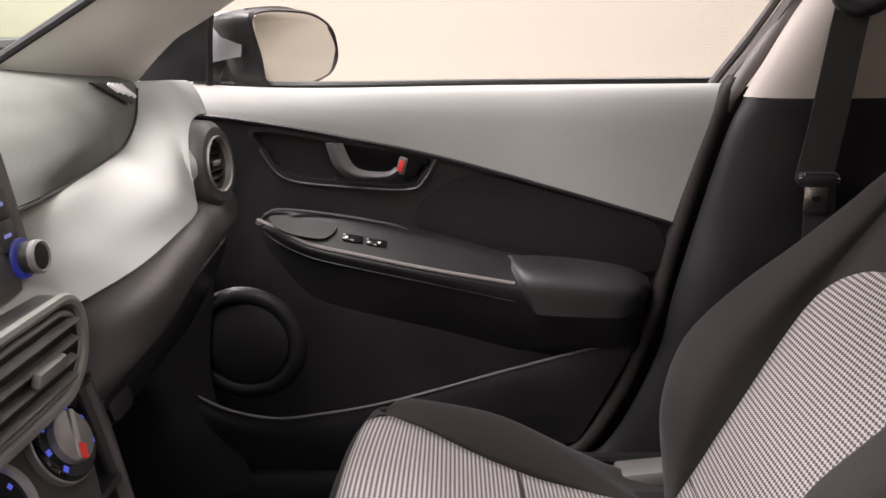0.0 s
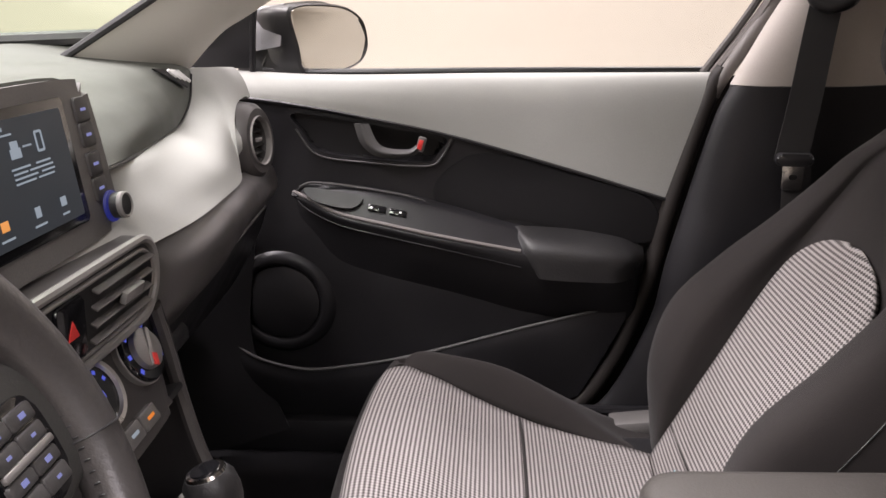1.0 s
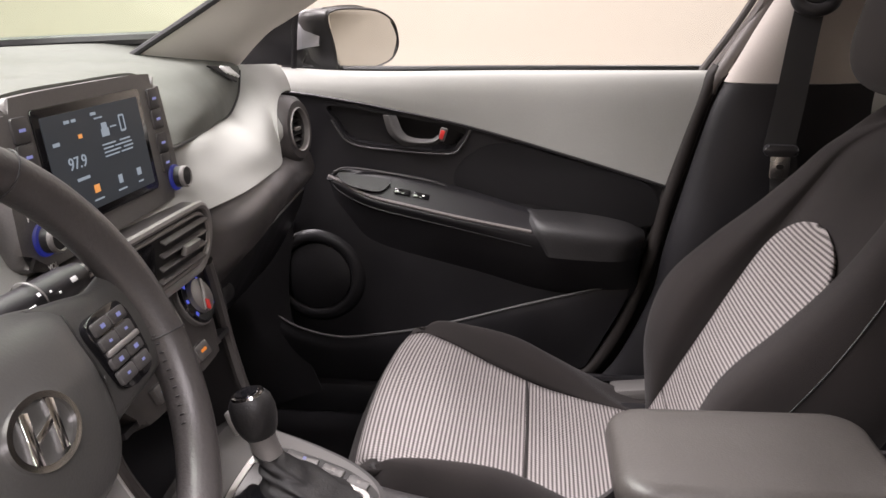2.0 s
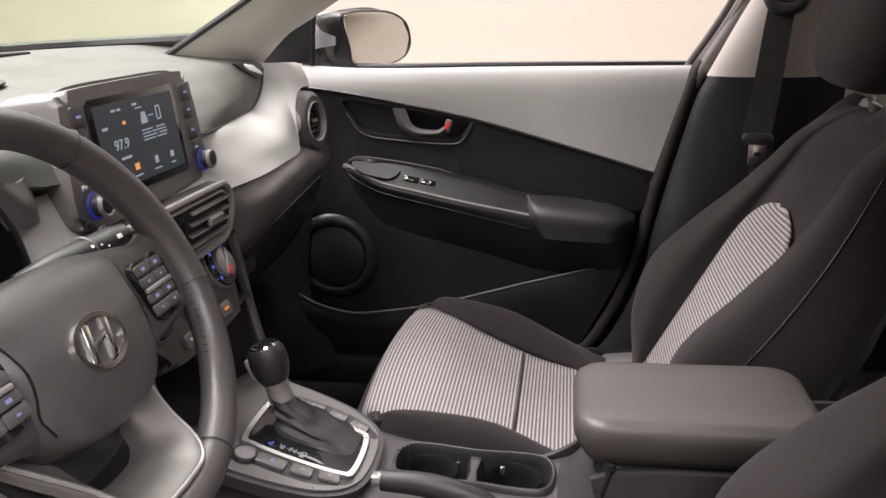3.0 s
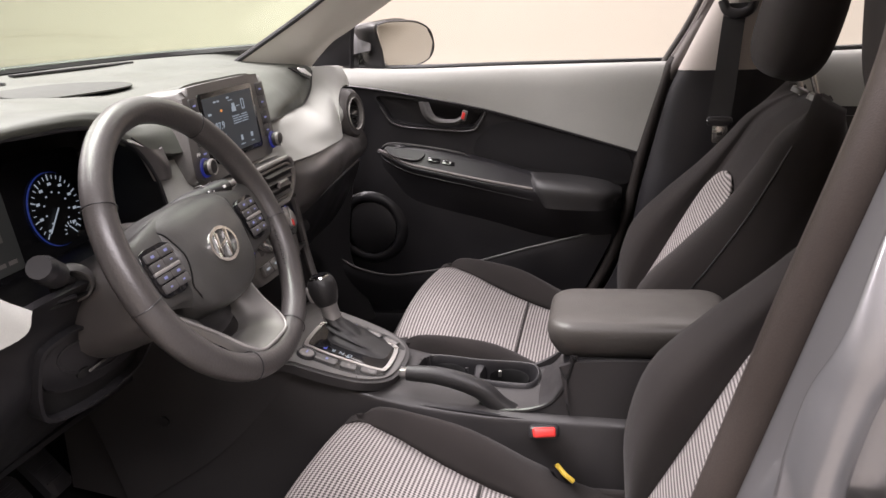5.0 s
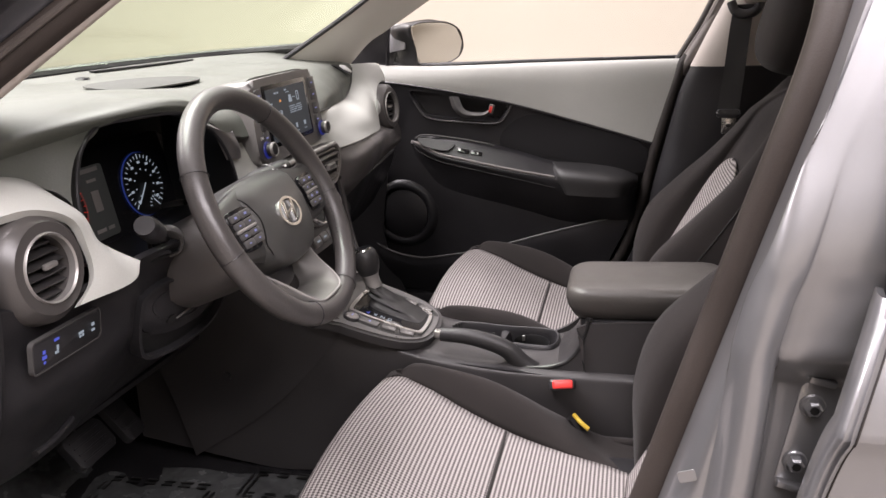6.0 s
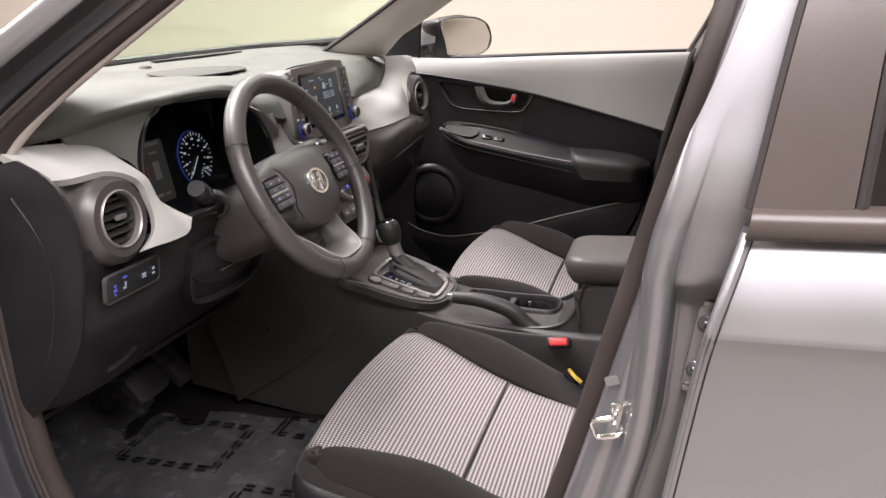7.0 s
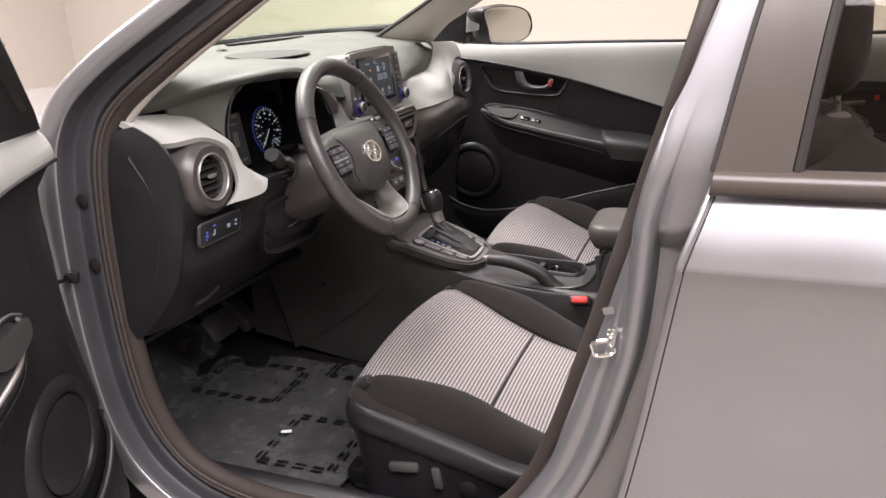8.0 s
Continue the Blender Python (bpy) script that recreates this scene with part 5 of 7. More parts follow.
for s in (1, -1):
    part("side_spoke", skin([[WH @ Vector((s * x, y, z)) for x, y, z in row] for row in (
        ((0.060, 0.040, -0.012), (0.095, 0.036, -0.012), (0.125, 0.032, -0.006), (0.158, 0.042, 0.004)),
        ((0.062, 0.047, 0.004), (0.097, 0.041, 0.006), (0.127, 0.036, 0.008), (0.160, 0.042, 0.014)),
        ((0.064, 0.040, 0.014), (0.098, 0.033, 0.017), (0.128, 0.028, 0.018), (0.163, 0.028, 0.021)),
        ((0.080, 0.0, 0.019), (0.105, -0.003, 0.021), (0.130, -0.004, 0.021), (0.160, -0.004, 0.022)),
        ((0.074, -0.044, 0.013), (0.100, -0.042, 0.016), (0.128, -0.040, 0.017), (0.156, -0.032, 0.019)),
        ((0.068, -0.062, -0.002), (0.096, -0.053, 0.002), (0.126, -0.047, 0.006), (0.152, -0.040, 0.012)))], 22, 24, 0.008), HUBGREY, wheel, "dark side spoke")
    BK = WH @ pose(s * 0.110, -0.006, 0.0218, 0, s * 4, 0)
    bank = part("button_bank", plate([(x * s, y) for x, y in smooth_loop([(-0.024, 0.024), (0.006, 0.0275), (0.026, 0.024), (0.0285, 0.0), (0.022, -0.026), (0.0, -0.030), (-0.019, -0.027), (-0.0245, 0.0)], 40)][::s], BK @ pose(0, 0, -0.004), 0.006, 0.0015), GLOSS, wheel, "black button bank with lit symbols")
    for k, (yy, hh) in enumerate(((0.0175, 0.0100), (0.0060, 0.0098), (-0.0085, 0.0085), (-0.0195, 0.0105))):
        for j in (-1, 1):
            b = part("button", plate(rrect(0.0225, hh, 0.0022, 3), BK @ pose(j * 0.0118 - s * 0.0008 * k, yy, 0.0012), 0.0032, 0.0012), SOFTGREY, bank)
            part("lit_symbol", box(0.0052 if (k + j) % 2 else 0.0036, 0.0018 if k % 2 else 0.0030, 0.0006, BK @ pose(j * 0.0118 - s * 0.0008 * k, yy, 0.0046)), LILAC, b)
    part("silver_bar", box(0.046, 0.0046, 0.004, BK @ pose(0, -0.0012, 0.0034), 0.0014), SATIN, bank, "silver divider bar")
    part("lower_spoke", skin([[WM @ Vector((s * x, y, z)) for x, y, z in row] for row in (
        ((0.095, -0.047, -0.056), (0.079, -0.078, -0.042), (0.064, -0.107, -0.027), (0.054, -0.137, -0.010), (0.037, -0.153, 0.000), (0, -0.156, 0.002)),
        ((0.094, -0.046, -0.046), (0.077, -0.076, -0.032), (0.062, -0.105, -0.017), (0.052, -0.135, 0.000), (0.036, -0.150, 0.008), (0, -0.153, 0.010)),
        ((0.091, -0.045, -0.044), (0.0735, -0.074, -0.029), (0.058, -0.103, -0.014), (0.048, -0.131, 0.002), (0.033, -0.145, 0.008), (0, -0.147, 0.009)),
        ((0.076, -0.048, -0.050), (0.062, -0.076, -0.036), (0.050, -0.104, -0.023), (0.042, -0.124, -0.011), (0.028, -0.136, -0.005), (0, -0.138, -0.004)),
        ((0.058, -0.058, -0.054), (0.045, -0.080, -0.044), (0.040, -0.104, -0.036), (0.034, -0.117, -0.030), (0.020, -0.124, -0.026), (0, -0.125, -0.025)),
        ((0.057, -0.058, -0.066), (0.044, -0.079, -0.060), (0.038, -0.102, -0.052), (0.032, -0.115, -0.047), (0.018, -0.122, -0.044), (0, -0.123, -0.043)))], 34, 30, 0.004), SPOKE, wheel, "satin grey V-shaped lower spoke")
    part("spoke_edge", tube([WM @ Vector((s * x, y, z)) for x, y, z in ((0.0925, -0.045, -0.0445), (0.0755, -0.075, -0.030), (0.060, -0.104, -0.015), (0.050, -0.133, 0.0015), (0.0345, -0.1475, 0.0085), (0, -0.150, 0.0100))], 0.0022, 40, 8), SATIN, wheel, "bright satin edge of the lower spoke")
    part("shell_seam", tube([WH @ Vector((s * x, y, hub_height(x, y) + 0.0002)) for x, y, z in curve([(0.088, 0.038, 0), (0.079, 0.027, 0), (0.0735, 0.010, 0), (0.0715, -0.008, 0), (0.073, -0.024, 0), (0.075, -0.040, 0), (0.069, -0.056, 0)], 30)], 0.0011, 60, 6), INK, hub, "dark seam of the airbag cover")
    stitches = bmesh.new()
    for k in range(26):
        a = radians((0 if s > 0 else 180) + s * (-34 + k * 2.7))
        c = WM @ Vector((0.1500 * math.cos(a), 0.1500 * math.sin(a), 0.0035))
        both(stitches, box(0.0014, 0.0042, 0.0012, facing(c, WM.to_3x3() @ Vector((-math.sin(a), math.cos(a), 0)), WM.to_3x3() @ Vector((0.25, 0.1, 1))), 0.0006, 1))
    part("stitching", stitches, BLACK, rim, "dark hand stitching inside the rim")
part("hub_back", grid([[WM @ Vector((x * k, y * k - 0.030, z)) for x, y in oval(0.170, 0.170, 40, 2.6)] for z, k in ((-0.085, 0.78), (-0.070, 1.0), (-0.058, 1.0), (-0.050, 0.86), (-0.046, 0.5))], True, True), BLACK, wheel)

column = thing("steering_column", "dark plastic steering column shroud with two stalks", "steering column", at=(0.05, -0.35, 0.87))
part("shroud", grid([[WM @ Vector((x * k, y * k - dy, z)) for x, y in oval(0.19, 0.125, 32, 2.6)] for z, k, dy in ((-0.045, 0.70, 0.022), (-0.055, 0.88, 0.022), (-0.08, 1.0, 0.022), (-0.12, 1.02, 0.020), (-0.17, 1.0, 0.018))], True, True), STACKDARK, column, "dark brown-grey column shroud")
SL = Vector((0.035, -0.455, 0.914))
st = part("indicator_stalk", tube([SL, SL.lerp(Vector((0.052, -0.520, 0.955)), 0.5), Vector((0.052, -0.520, 0.955))], 0.0118, 18, 14, 0.95, (1, 0, 0), lambda u: 0.62 + 0.74 * min(1.0, max(0.0, (u - 0.42) * 9)) * (1 if u < 0.93 else 0.72)), BLACK, column, "black turn signal stalk with a ribbed end")
CO = facing(SL, (0.85, 0.5, 0.2), (-0.3, -0.5, 0.8))
part("stalk_collar", lathe([(0.0240, -0.004), (0.0238, 0.004), (0.0215, 0.007), (0.0190, 0.006), (0.0180, -0.004)], CO, 32, False), SOFTGREY, st, "raised round collar")
part("collar_well", lathe([(0.0185, -0.003), (0.0185, 0.001), (0.008, 0.001)], CO, 28), INK, st)
for k in range(2):
    q = SL.lerp(Vector((0.052, -0.520, 0.955)), 0.66 + k * 0.14)
    part("white_symbol", box(0.001, 0.005, 0.003, pose(q.x + 0.0150, q.y, q.z, 25, 0, 0)), LENS, st)
WB, WT = Vector((0.070, -0.306, 0.954)), Vector((0.082, -0.164, 0.957))
ws = part("wiper_stalk", tube([WB, WB.lerp(WT, 0.5), WT], 0.0158, 22, 16, 0.92, (1, 0, 0), lambda u: (0.62 + 0.28 * min(1.0, u * 3)) * (1 if u < 0.95 else 0.86)), BLACK, column, "black wiper stalk with white symbols")
WAX = facing(WB, WT - WB, (-0.3, 0, 1))
for u, w, h, dy in ((0.30, 0.010, 0.0018, 0.003), (0.36, 0.006, 0.0016, -0.003), (0.50, 0.012, 0.0018, -0.002), (0.58, 0.004, 0.004, 0.004), (0.66, 0.0025, 0.0025, 0.002), (0.72, 0.0025, 0.0025, -0.002), (0.85, 0.009, 0.006, 0.002)):
    part("white_symbol", box(w * 0.7, h * 0.7, 0.0010, WAX @ pose(u * 0.1424, dy, math.sqrt(0.0156 ** 2 - dy * dy), -70 * dy / 0.0132), 0.0002), LENS, ws)
part("stalk_ring", lathe([(0.0160, -0.001), (0.0164, 0.0), (0.0160, 0.001)], facing(WB.lerp(WT, 0.62), (-0.98, 0.1, 0), (-0.1, -0.2, 1)), 24, False), GREY, ws)

# pedals
for x, y, z, w, h, n in ((-0.255, -0.335, 0.513, 0.095, 0.062, "brake_pedal"), (-0.30, -0.20, 0.50, 0.052, 0.13, "accelerator_pedal")):
    p = thing(n, "ribbed black rubber " + n.replace("_", " ") + " over the footwell", "pedal", at=(x, y, z))
    pm = facing((x, y, z), (0, 1, 0), (-0.62, 0, 0.78))
    pad = part("pad", plate(rrect(w, h, 0.012), pm @ pose(0, 0, -0.014), 0.016, 0.004), BLACK, p, "ribbed black rubber pad")
    for k in range(4):
        part("rib", box(w * 0.75, 0.004, 0.004, pm @ pose(0, (k - 1.5) * h * 0.2, 0.002), 0.001), BLACK, pad)
    part("arm", tube([(x - 0.012, y, z), (x - 0.10, y, z + 0.06), (x - 0.18, y, z + 0.17)], 0.009, 10, 8), BLACK, p)

# ---- centre console ----
console = thing("centre_console", "dark plastic centre console with cup holders", "console", at=(0.35, 0.02, 0.34))
CY = 0.02


def con_line(dy, dz, up=0.0):
    """A lengthwise line of the console body, set aside by dy and down by dz."""
    return [(-0.32, CY + dy * 1.05, 0.60 - dz * 0.7), (-0.05, CY + dy * 1.05, 0.645 - dz), (0.10, CY + dy, 0.640 - dz), (0.27, CY + dy * 0.95, 0.590 - dz), (0.40, CY + dy * 0.92, 0.570 - dz), (0.52, CY + dy * 0.92, 0.565 - dz), (0.9, CY + dy * 0.92, 0.56 - dz)]


CUPS = [(0.402 + a, 0.058 + b) for b, a in rrect(0.080, 0.208, 0.035)]
part("console_body", dent(skin([con_line(-0.125, 0.30), con_line(-0.118, 0.12), con_line(-0.108, 0.03), con_line(-0.096, 0.004), con_line(-0.05, 0.0), con_line(0.05, 0.0), con_line(0.096, 0.004), con_line(0.108, 0.03), con_line(0.118, 0.12), con_line(0.125, 0.30)], 190, 170), CUPS, "xy", (0, 0, -0.065)), CONSOLE, console, "dark grained console body")
for s in (1, -1):
    part("console_wing", skin([[(0.056, CY + s * 0.112, 0.872), (0.056, CY + s * 0.132, 0.815), (0.060, CY + s * 0.142, 0.76), (0.085, CY + s * 0.126, 0.69), (0.125, CY + s * 0.104, 0.640)],
        [(0.044, CY + s * 0.122, 0.872), (0.042, CY + s * 0.142, 0.815), (0.045, CY + s * 0.150, 0.75), (0.06, CY + s * 0.134, 0.67), (0.10, CY + s * 0.112, 0.60)],
        [(-0.06, CY + s * 0.140, 0.86), (-0.08, CY + s * 0.150, 0.78), (-0.08, CY + s * 0.154, 0.68), (-0.06, CY + s * 0.148, 0.57), (-0.02, CY + s * 0.135, 0.48)],
        [(-0.20, CY + s * 0.15, 0.80), (-0.25, CY + s * 0.155, 0.70), (-0.25, CY + s * 0.155, 0.60), (-0.22, CY + s * 0.15, 0.48), (-0.20, CY + s * 0.14, 0.36)]], 22, 14, 0.008), CONSOLE, console, "dark side wing of the console")
    part("wing_edge", tube([(0.058, CY + s * 0.111, 0.872), (0.058, CY + s * 0.131, 0.815), (0.062, CY + s * 0.141, 0.76), (0.087, CY + s * 0.125, 0.69), (0.127, CY + s * 0.103, 0.640)], 0.0075, 24, 8), STACKDARK, console)
part("screw_cover", lathe([(0.009, 0), (0.009, 0.003), (0.005, 0.004)], facing((-0.10, -0.133, 0.548), (-1, 0, 0), (0, 0, 1)), 16), BLACK, console)
part("tray_back", skin([[(0.07, -0.11, 0.775), (0.07, CY, 0.775), (0.07, 0.15, 0.775)], [(-0.04, -0.11, 0.74), (-0.04, CY, 0.74), (-0.04, 0.15, 0.74)], [(-0.05, -0.10, 0.665), (-0.05, CY, 0.665), (-0.05, 0.14, 0.665)], [(0.07, -0.09, 0.648), (0.07, CY, 0.648), (0.07, 0.13, 0.648)]], 10, 14, 0.006), BLACK, console, "black open tray below the climate panel")
# selector plate: its plane slopes down to the rear
PM = facing((0.185, CY - 0.01, 0.634), (0, 1, 0), (-1, 0, 0.33))
part("plate_base", plate(smooth_loop([(-0.112, 0.120), (0.112, 0.120), (0.116, 0.060), (0.112, -0.010), (0.098, -0.060), (0.066, -0.094), (0, -0.104), (-0.060, -0.094), (-0.096, -0.060), (-0.112, -0.010), (-0.118, 0.060)], 64), PM @ pose(0, 0, -0.016), 0.015, 0.004, 3), CONSOLE, console, "dark border round the selector plate")
plate_top = part("selector_plate", plate(smooth_loop([(-0.104, 0.112), (0.104, 0.112), (0.110, 0.060), (0.104, -0.008), (0.090, -0.056), (0.060, -0.088), (0, -0.096), (-0.056, -0.088), (-0.089, -0.056), (-0.104, -0.008), (-0.110, 0.060)], 64), PM @ pose(0, 0, -0.010), 0.012, 0.003, 3), SATINGREY, console, "satin grey selector plate")
RG = smooth_loop([(-0.046, 0.066), (0.040, 0.066), (0.053, 0.052), (0.055, 0.0), (0.050, -0.060), (0.036, -0.080), (-0.040, -0.082), (-0.056, -0.066), (-0.061, 0.0), (-0.058, 0.050)], 60)
RG_IN = [(x * 0.885 - 0.0005, y * 0.915 - 0.0005) for x, y in RG]
part("surround_groove", plate([(x * 1.035, y * 1.03) for x, y in RG], PM @ pose(0, 0, 0.0012), 0.0014), INK, plate_top)
part("silver_surround", ring(RG, RG_IN, PM @ pose(0, 0, 0.001), 0.0055), CHROMESATIN, plate_top, "bright silver selector surround")
gate = part("gate", plate(RG_IN, PM @ pose(0, 0, 0.0012), 0.0025), GLOSS, plate_top, "gloss black selector gate")
part("gate_step", plate([(-0.051, 0.046), (-0.030, 0.046), (-0.028, -0.030), (-0.044, -0.044), (-0.052, -0.030)], PM @ pose(0, 0, 0.002), 0.0026, 0.0008), GLOSS, gate)
for k, ch in enumerate("PRND"):
    words("gear_letter", ch, 0.0125, PM @ pose(-0.040, 0.030 - k * 0.0145, 0.0050) @ pose(0, 0, 0, 0, 0, 90), BLUE if k == 0 else WHITE_GLOW, gate, "lit white letter")
part("gear_mark", box(0.003, 0.006, 0.0005, PM @ pose(-0.0465, -0.012, 0.0048)), WHITE_GLOW, gate)
st = part("start_button", lathe([(0.0165, 0), (0.0165, 0.004), (0.0150, 0.0065), (0.0125, 0.0055)], PM @ pose(-0.078, 0.050, 0.001), 30, False), BLACK, plate_top, "round push button with a lit centre")
part("button_cap", lathe([(0.0126, 0.002), (0.0122, 0.0062), (0.0090, 0.0074), (0.003, 0.0078)], PM @ pose(-0.078, 0.050, 0.001), 28), STACK, st, "pale button cap")
part("cap_mark", box(0.008, 0.0022, 0.0006, PM @ pose(-0.078, 0.050, 0.0090)), LILAC, st)
for s, x0, y0, x1 in ((-1, -0.0700, 0.012, -0.0600), (1, 0.0660, 0.006, 0.0560)):
    part("key_bed", plate(smooth_loop([(x0 + s * 0.016, y0 + 0.030), (x0 - s * 0.007, y0 + 0.026), (x0 - s * 0.006, y0 - 0.030), (x1 - s * 0.010, y0 - 0.090), (x1 + s * 0.006, y0 - 0.088), (x0 + s * 0.016, y0 - 0.045)], 40)[::-s], PM @ pose(0, 0, 0.0008), 0.0016), INK, plate_top)
    for k in range(3):
        u = k / 2
        kx = x0 + (x1 - x0) * u ** 1.6 + s * 0.004
        ky = y0 - k * 0.0335 + (0.004 if k == 0 else 0)
        b = part("plate_key", plate(rrect(0.019, 0.040 if k == 0 else 0.027, 0.004, 4, 0), PM @ pose(kx, ky + (0.002 if k == 0 else 0), 0.001, 0, 0, -s * 9 * u), 0.0052, 0.0016), SATINGREY, plate_top, "satin grey flat key")
        part("key_mark", box(0.006, 0.004, 0.0004, PM @ pose(kx, ky, 0.0063)), LILAC if k == 0 else STACK, b)
selector = thing("gear_selector", "black gear selector with silver neck and leather boot", "gear selector", at=(0.18, 0.02, 0.637))
tilt = facing((0.148, 0.026, 0.704), (0, 1, 0), (-1, 0, -0.24))
part("knob", lathe([(0.0165, 0.0), (0.0210, 0.008), (0.0245, 0.020), (0.0255, 0.032), (0.0240, 0.044), (0.0195, 0.051), (0.010, 0.053)], tilt, 28), BOOT, selector, "dark leather knob")
part("knob_cap", lathe([(0.0190, 0.0505), (0.0175, 0.0540), (0.009, 0.0550)], tilt, 24), CHROME, selector, "chrome ringed cap")
part("cap_face", lathe([(0.0135, 0.0542), (0.0135, 0.0556), (0.006, 0.0560)], tilt, 20), GLOSS, selector)
part("neck", lathe([(0.0165, -0.026), (0.0155, -0.016), (0.0155, -0.004), (0.0178, 0.003), (0.0165, 0.005)], tilt, 24), SATIN, selector, "satin silver neck")
part("release_button", box(0.012, 0.010, 0.030, tilt @ pose(-0.010, 0.021, 0.026, -8), 0.004), SATIN, selector, "silver release button")
boot_rows = []
for i in range(25):
    u = i / 24
    c = tilt @ Vector((0, 0, -0.022))
    c = c.lerp(PM @ Vector((0.020, -0.014, 0.004)), u ** 0.8)
    w, h = 0.018 + 0.022 * u ** 1.2, 0.018 + 0.038 * u ** 1.4
    boot_rows.append([])
    for j, (x, y) in enumerate(oval(2, 2, 36, 2 + 2 * u)):
        th = 2 * math.pi * j / 36
        pl = (0.0022 * math.sin(3 * th + 5.5 * u) + 0.0016 * math.sin(5 * th - 9 * u + 1.0) + 0.0020 * math.sin(u * 15 + 1.5 * math.sin(th))) * math.sin(math.pi * min(1.0, u * 1.05))
        boot_rows[-1].append(c + (PM.to_3x3() @ Vector((x * (w + pl), y * (h + pl), 0))))
part("boot", grid(boot_rows, True, True), BOOT, selector, "wrinkled dark leather boot")
# cup holders
CUPM = facing((0.402, 0.062, 0.580), (0, 1, 0), (-1, 0, 0.05))
rimloop = smooth_loop([(-0.040, 0.06), (-0.034, 0.095), (0, 0.105), (0.034, 0.095), (0.040, 0.06), (0.036, 0.0), (0.040, -0.06), (0.034, -0.095), (0, -0.105), (-0.034, -0.095), (-0.040, -0.06), (-0.036, 0.0)], 60)
CUP_AT = CUPM @ pose(-0.004, 0, 0.0)
cup = part("cup_holder", grid([[CUP_AT @ Vector((x * k, y * (1 - (1 - k) * 0.36), z)) for x, y in rimloop] for k, z in ((1.16, -0.012), (1.13, -0.0045), (1.06, -0.0015), (1.0, -0.0020), (0.955, -0.006), (0.93, -0.016), (0.90, -0.040), (0.87, -0.066), (0.4, -0.068), (0.02, -0.068))], True), BLACK, console, "black twin cup holder")
for s in (1, -1):
    part("cup_wall", lathe([(0.0345, -0.010), (0.0335, -0.012), (0.0320, -0.030), (0.030, -0.062), (0.005, -0.063)], CUP_AT @ pose(0, s * 0.056, -0.004), 32, False), INK, cup)
    part("cup_finger", box(0.004, 0.006, 0.012, CUP_AT @ pose(0.012, s * 0.030 - 0.008, -0.014, 0, 0, 20), 0.0015), STEEL if s < 0 else BLACK, cup, "spring finger")
part("cup_divider", grid([[CUP_AT @ Vector((x, y * (0.5 + 6.5 * abs(x) ** 0.8) * 1.0, z)) for x, y in ((u * 0.0375, 0.011 * w) for u in [i / 8 - 1 for i in range(17)])] for w, z in ((-1.5, -0.062), (-1.0, -0.018), (-0.7, -0.012), (0.0, -0.0105), (0.7, -0.012), (1.0, -0.018), (1.5, -0.062))]), BLACK, cup, "saddle between the cups")
brake = thing("parking_brake", "black parking brake lever with a silver button", "parking brake", at=(0.48, -0.05, 0.55))
part("lever", tube([(0.302, -0.048, 0.617), (0.36, -0.047, 0.613), (0.42, -0.046, 0.594), (0.455, -0.045, 0.562), (0.50, -0.044, 0.535)], 0.0150, 30, 14, 1.1, (0, 1, 0), lambda u: 0.8 + 0.25 * math.sin(min(u * 2.2, 1.57)) + 0.25 * max(0, u - 0.55)), BOOT, brake, "dark grip and lever")
part("release_button", box(0.014, 0.017, 0.014, pose(0.297, -0.048, 0.6185, 0, 4, 0), 0.003), CHROMESATIN, brake, "flat silver release button")
part("lever_slot", box(0.26, 0.055, 0.004, pose(0.42, -0.046, 0.563, 0, 5, 0), 0.001), BLACK, brake)
boxy = part("storage_box", skin([[(0.508, y, 0.560), (0.524 - b, y, 0.568), (0.540 - b, y, 0.582), (0.554 - b, y, 0.604), (0.564 - b, y, 0.635), (0.569 - b, y, 0.662)] for y, b in ((-0.057, -0.006), (-0.045, 0.002), (-0.01, 0.007), (0.03, 0.008), (0.07, 0.007), (0.10, 0.002), (0.112, -0.006))], 20, 24, 0.006), CONSOLE, console, "dark storage box sweeping up from the console")
part("box_gap", tube([(0.455, -0.059, 0.562), (0.500, -0.059, 0.566), (0.535, -0.059, 0.580), (0.556, -0.059, 0.606), (0.568, -0.059, 0.640), (0.573, -0.059, 0.660)], 0.0042, 30, 8), INK, boxy, "dark gap beside the storage box")
for s, y in ((-1, -0.062), (1, 0.117)):
    part("box_side", skin([[(0.44, y - s * 0.012, 0.545), (0.496, y - s * 0.004, 0.562), (0.537, y, 0.585), (0.563, y, 0.620), (0.580, y, 0.655), (0.92, y, 0.665)], [(0.44, y - s * 0.012, 0.40), (0.50, y, 0.40), (0.56, y, 0.40), (0.62, y, 0.40), (0.92, y, 0.40)]], 20, 6, 0.008), CONSOLE, boxy)

def soft_block(x0, x1, y0, y1, z0, z1):
    """A padded lid: round corners in plan, soft top edge, tucked foot."""
    cx, cy, w, d = (x0 + x1) / 2, (y0 + y1) / 2, x1 - x0, y1 - y0
    rows = []
    for k, z in ((-0.034, 0.0), (-0.014, 0.12), (-0.004, 0.40), (0, 0.66), (-0.001, 0.80), (-0.004, 0.90), (-0.009, 0.96), (-0.018, 0.99), (-0.050, 1.0)):
        rows.append([Vector((cx + x, cy + y, z0 + (z1 - z0) * z + 0.004 * (x / w))) for x, y in rrect(w + 2 * k, d + 2 * k, max(0.006, 0.040 + k * 0.6), 8)])
    return grid(rows, True, True)


armrest = thing("armrest", "padded dark grey vinyl armrest lid on the console", "armrest", at=(0.70, 0.03, 0.66))


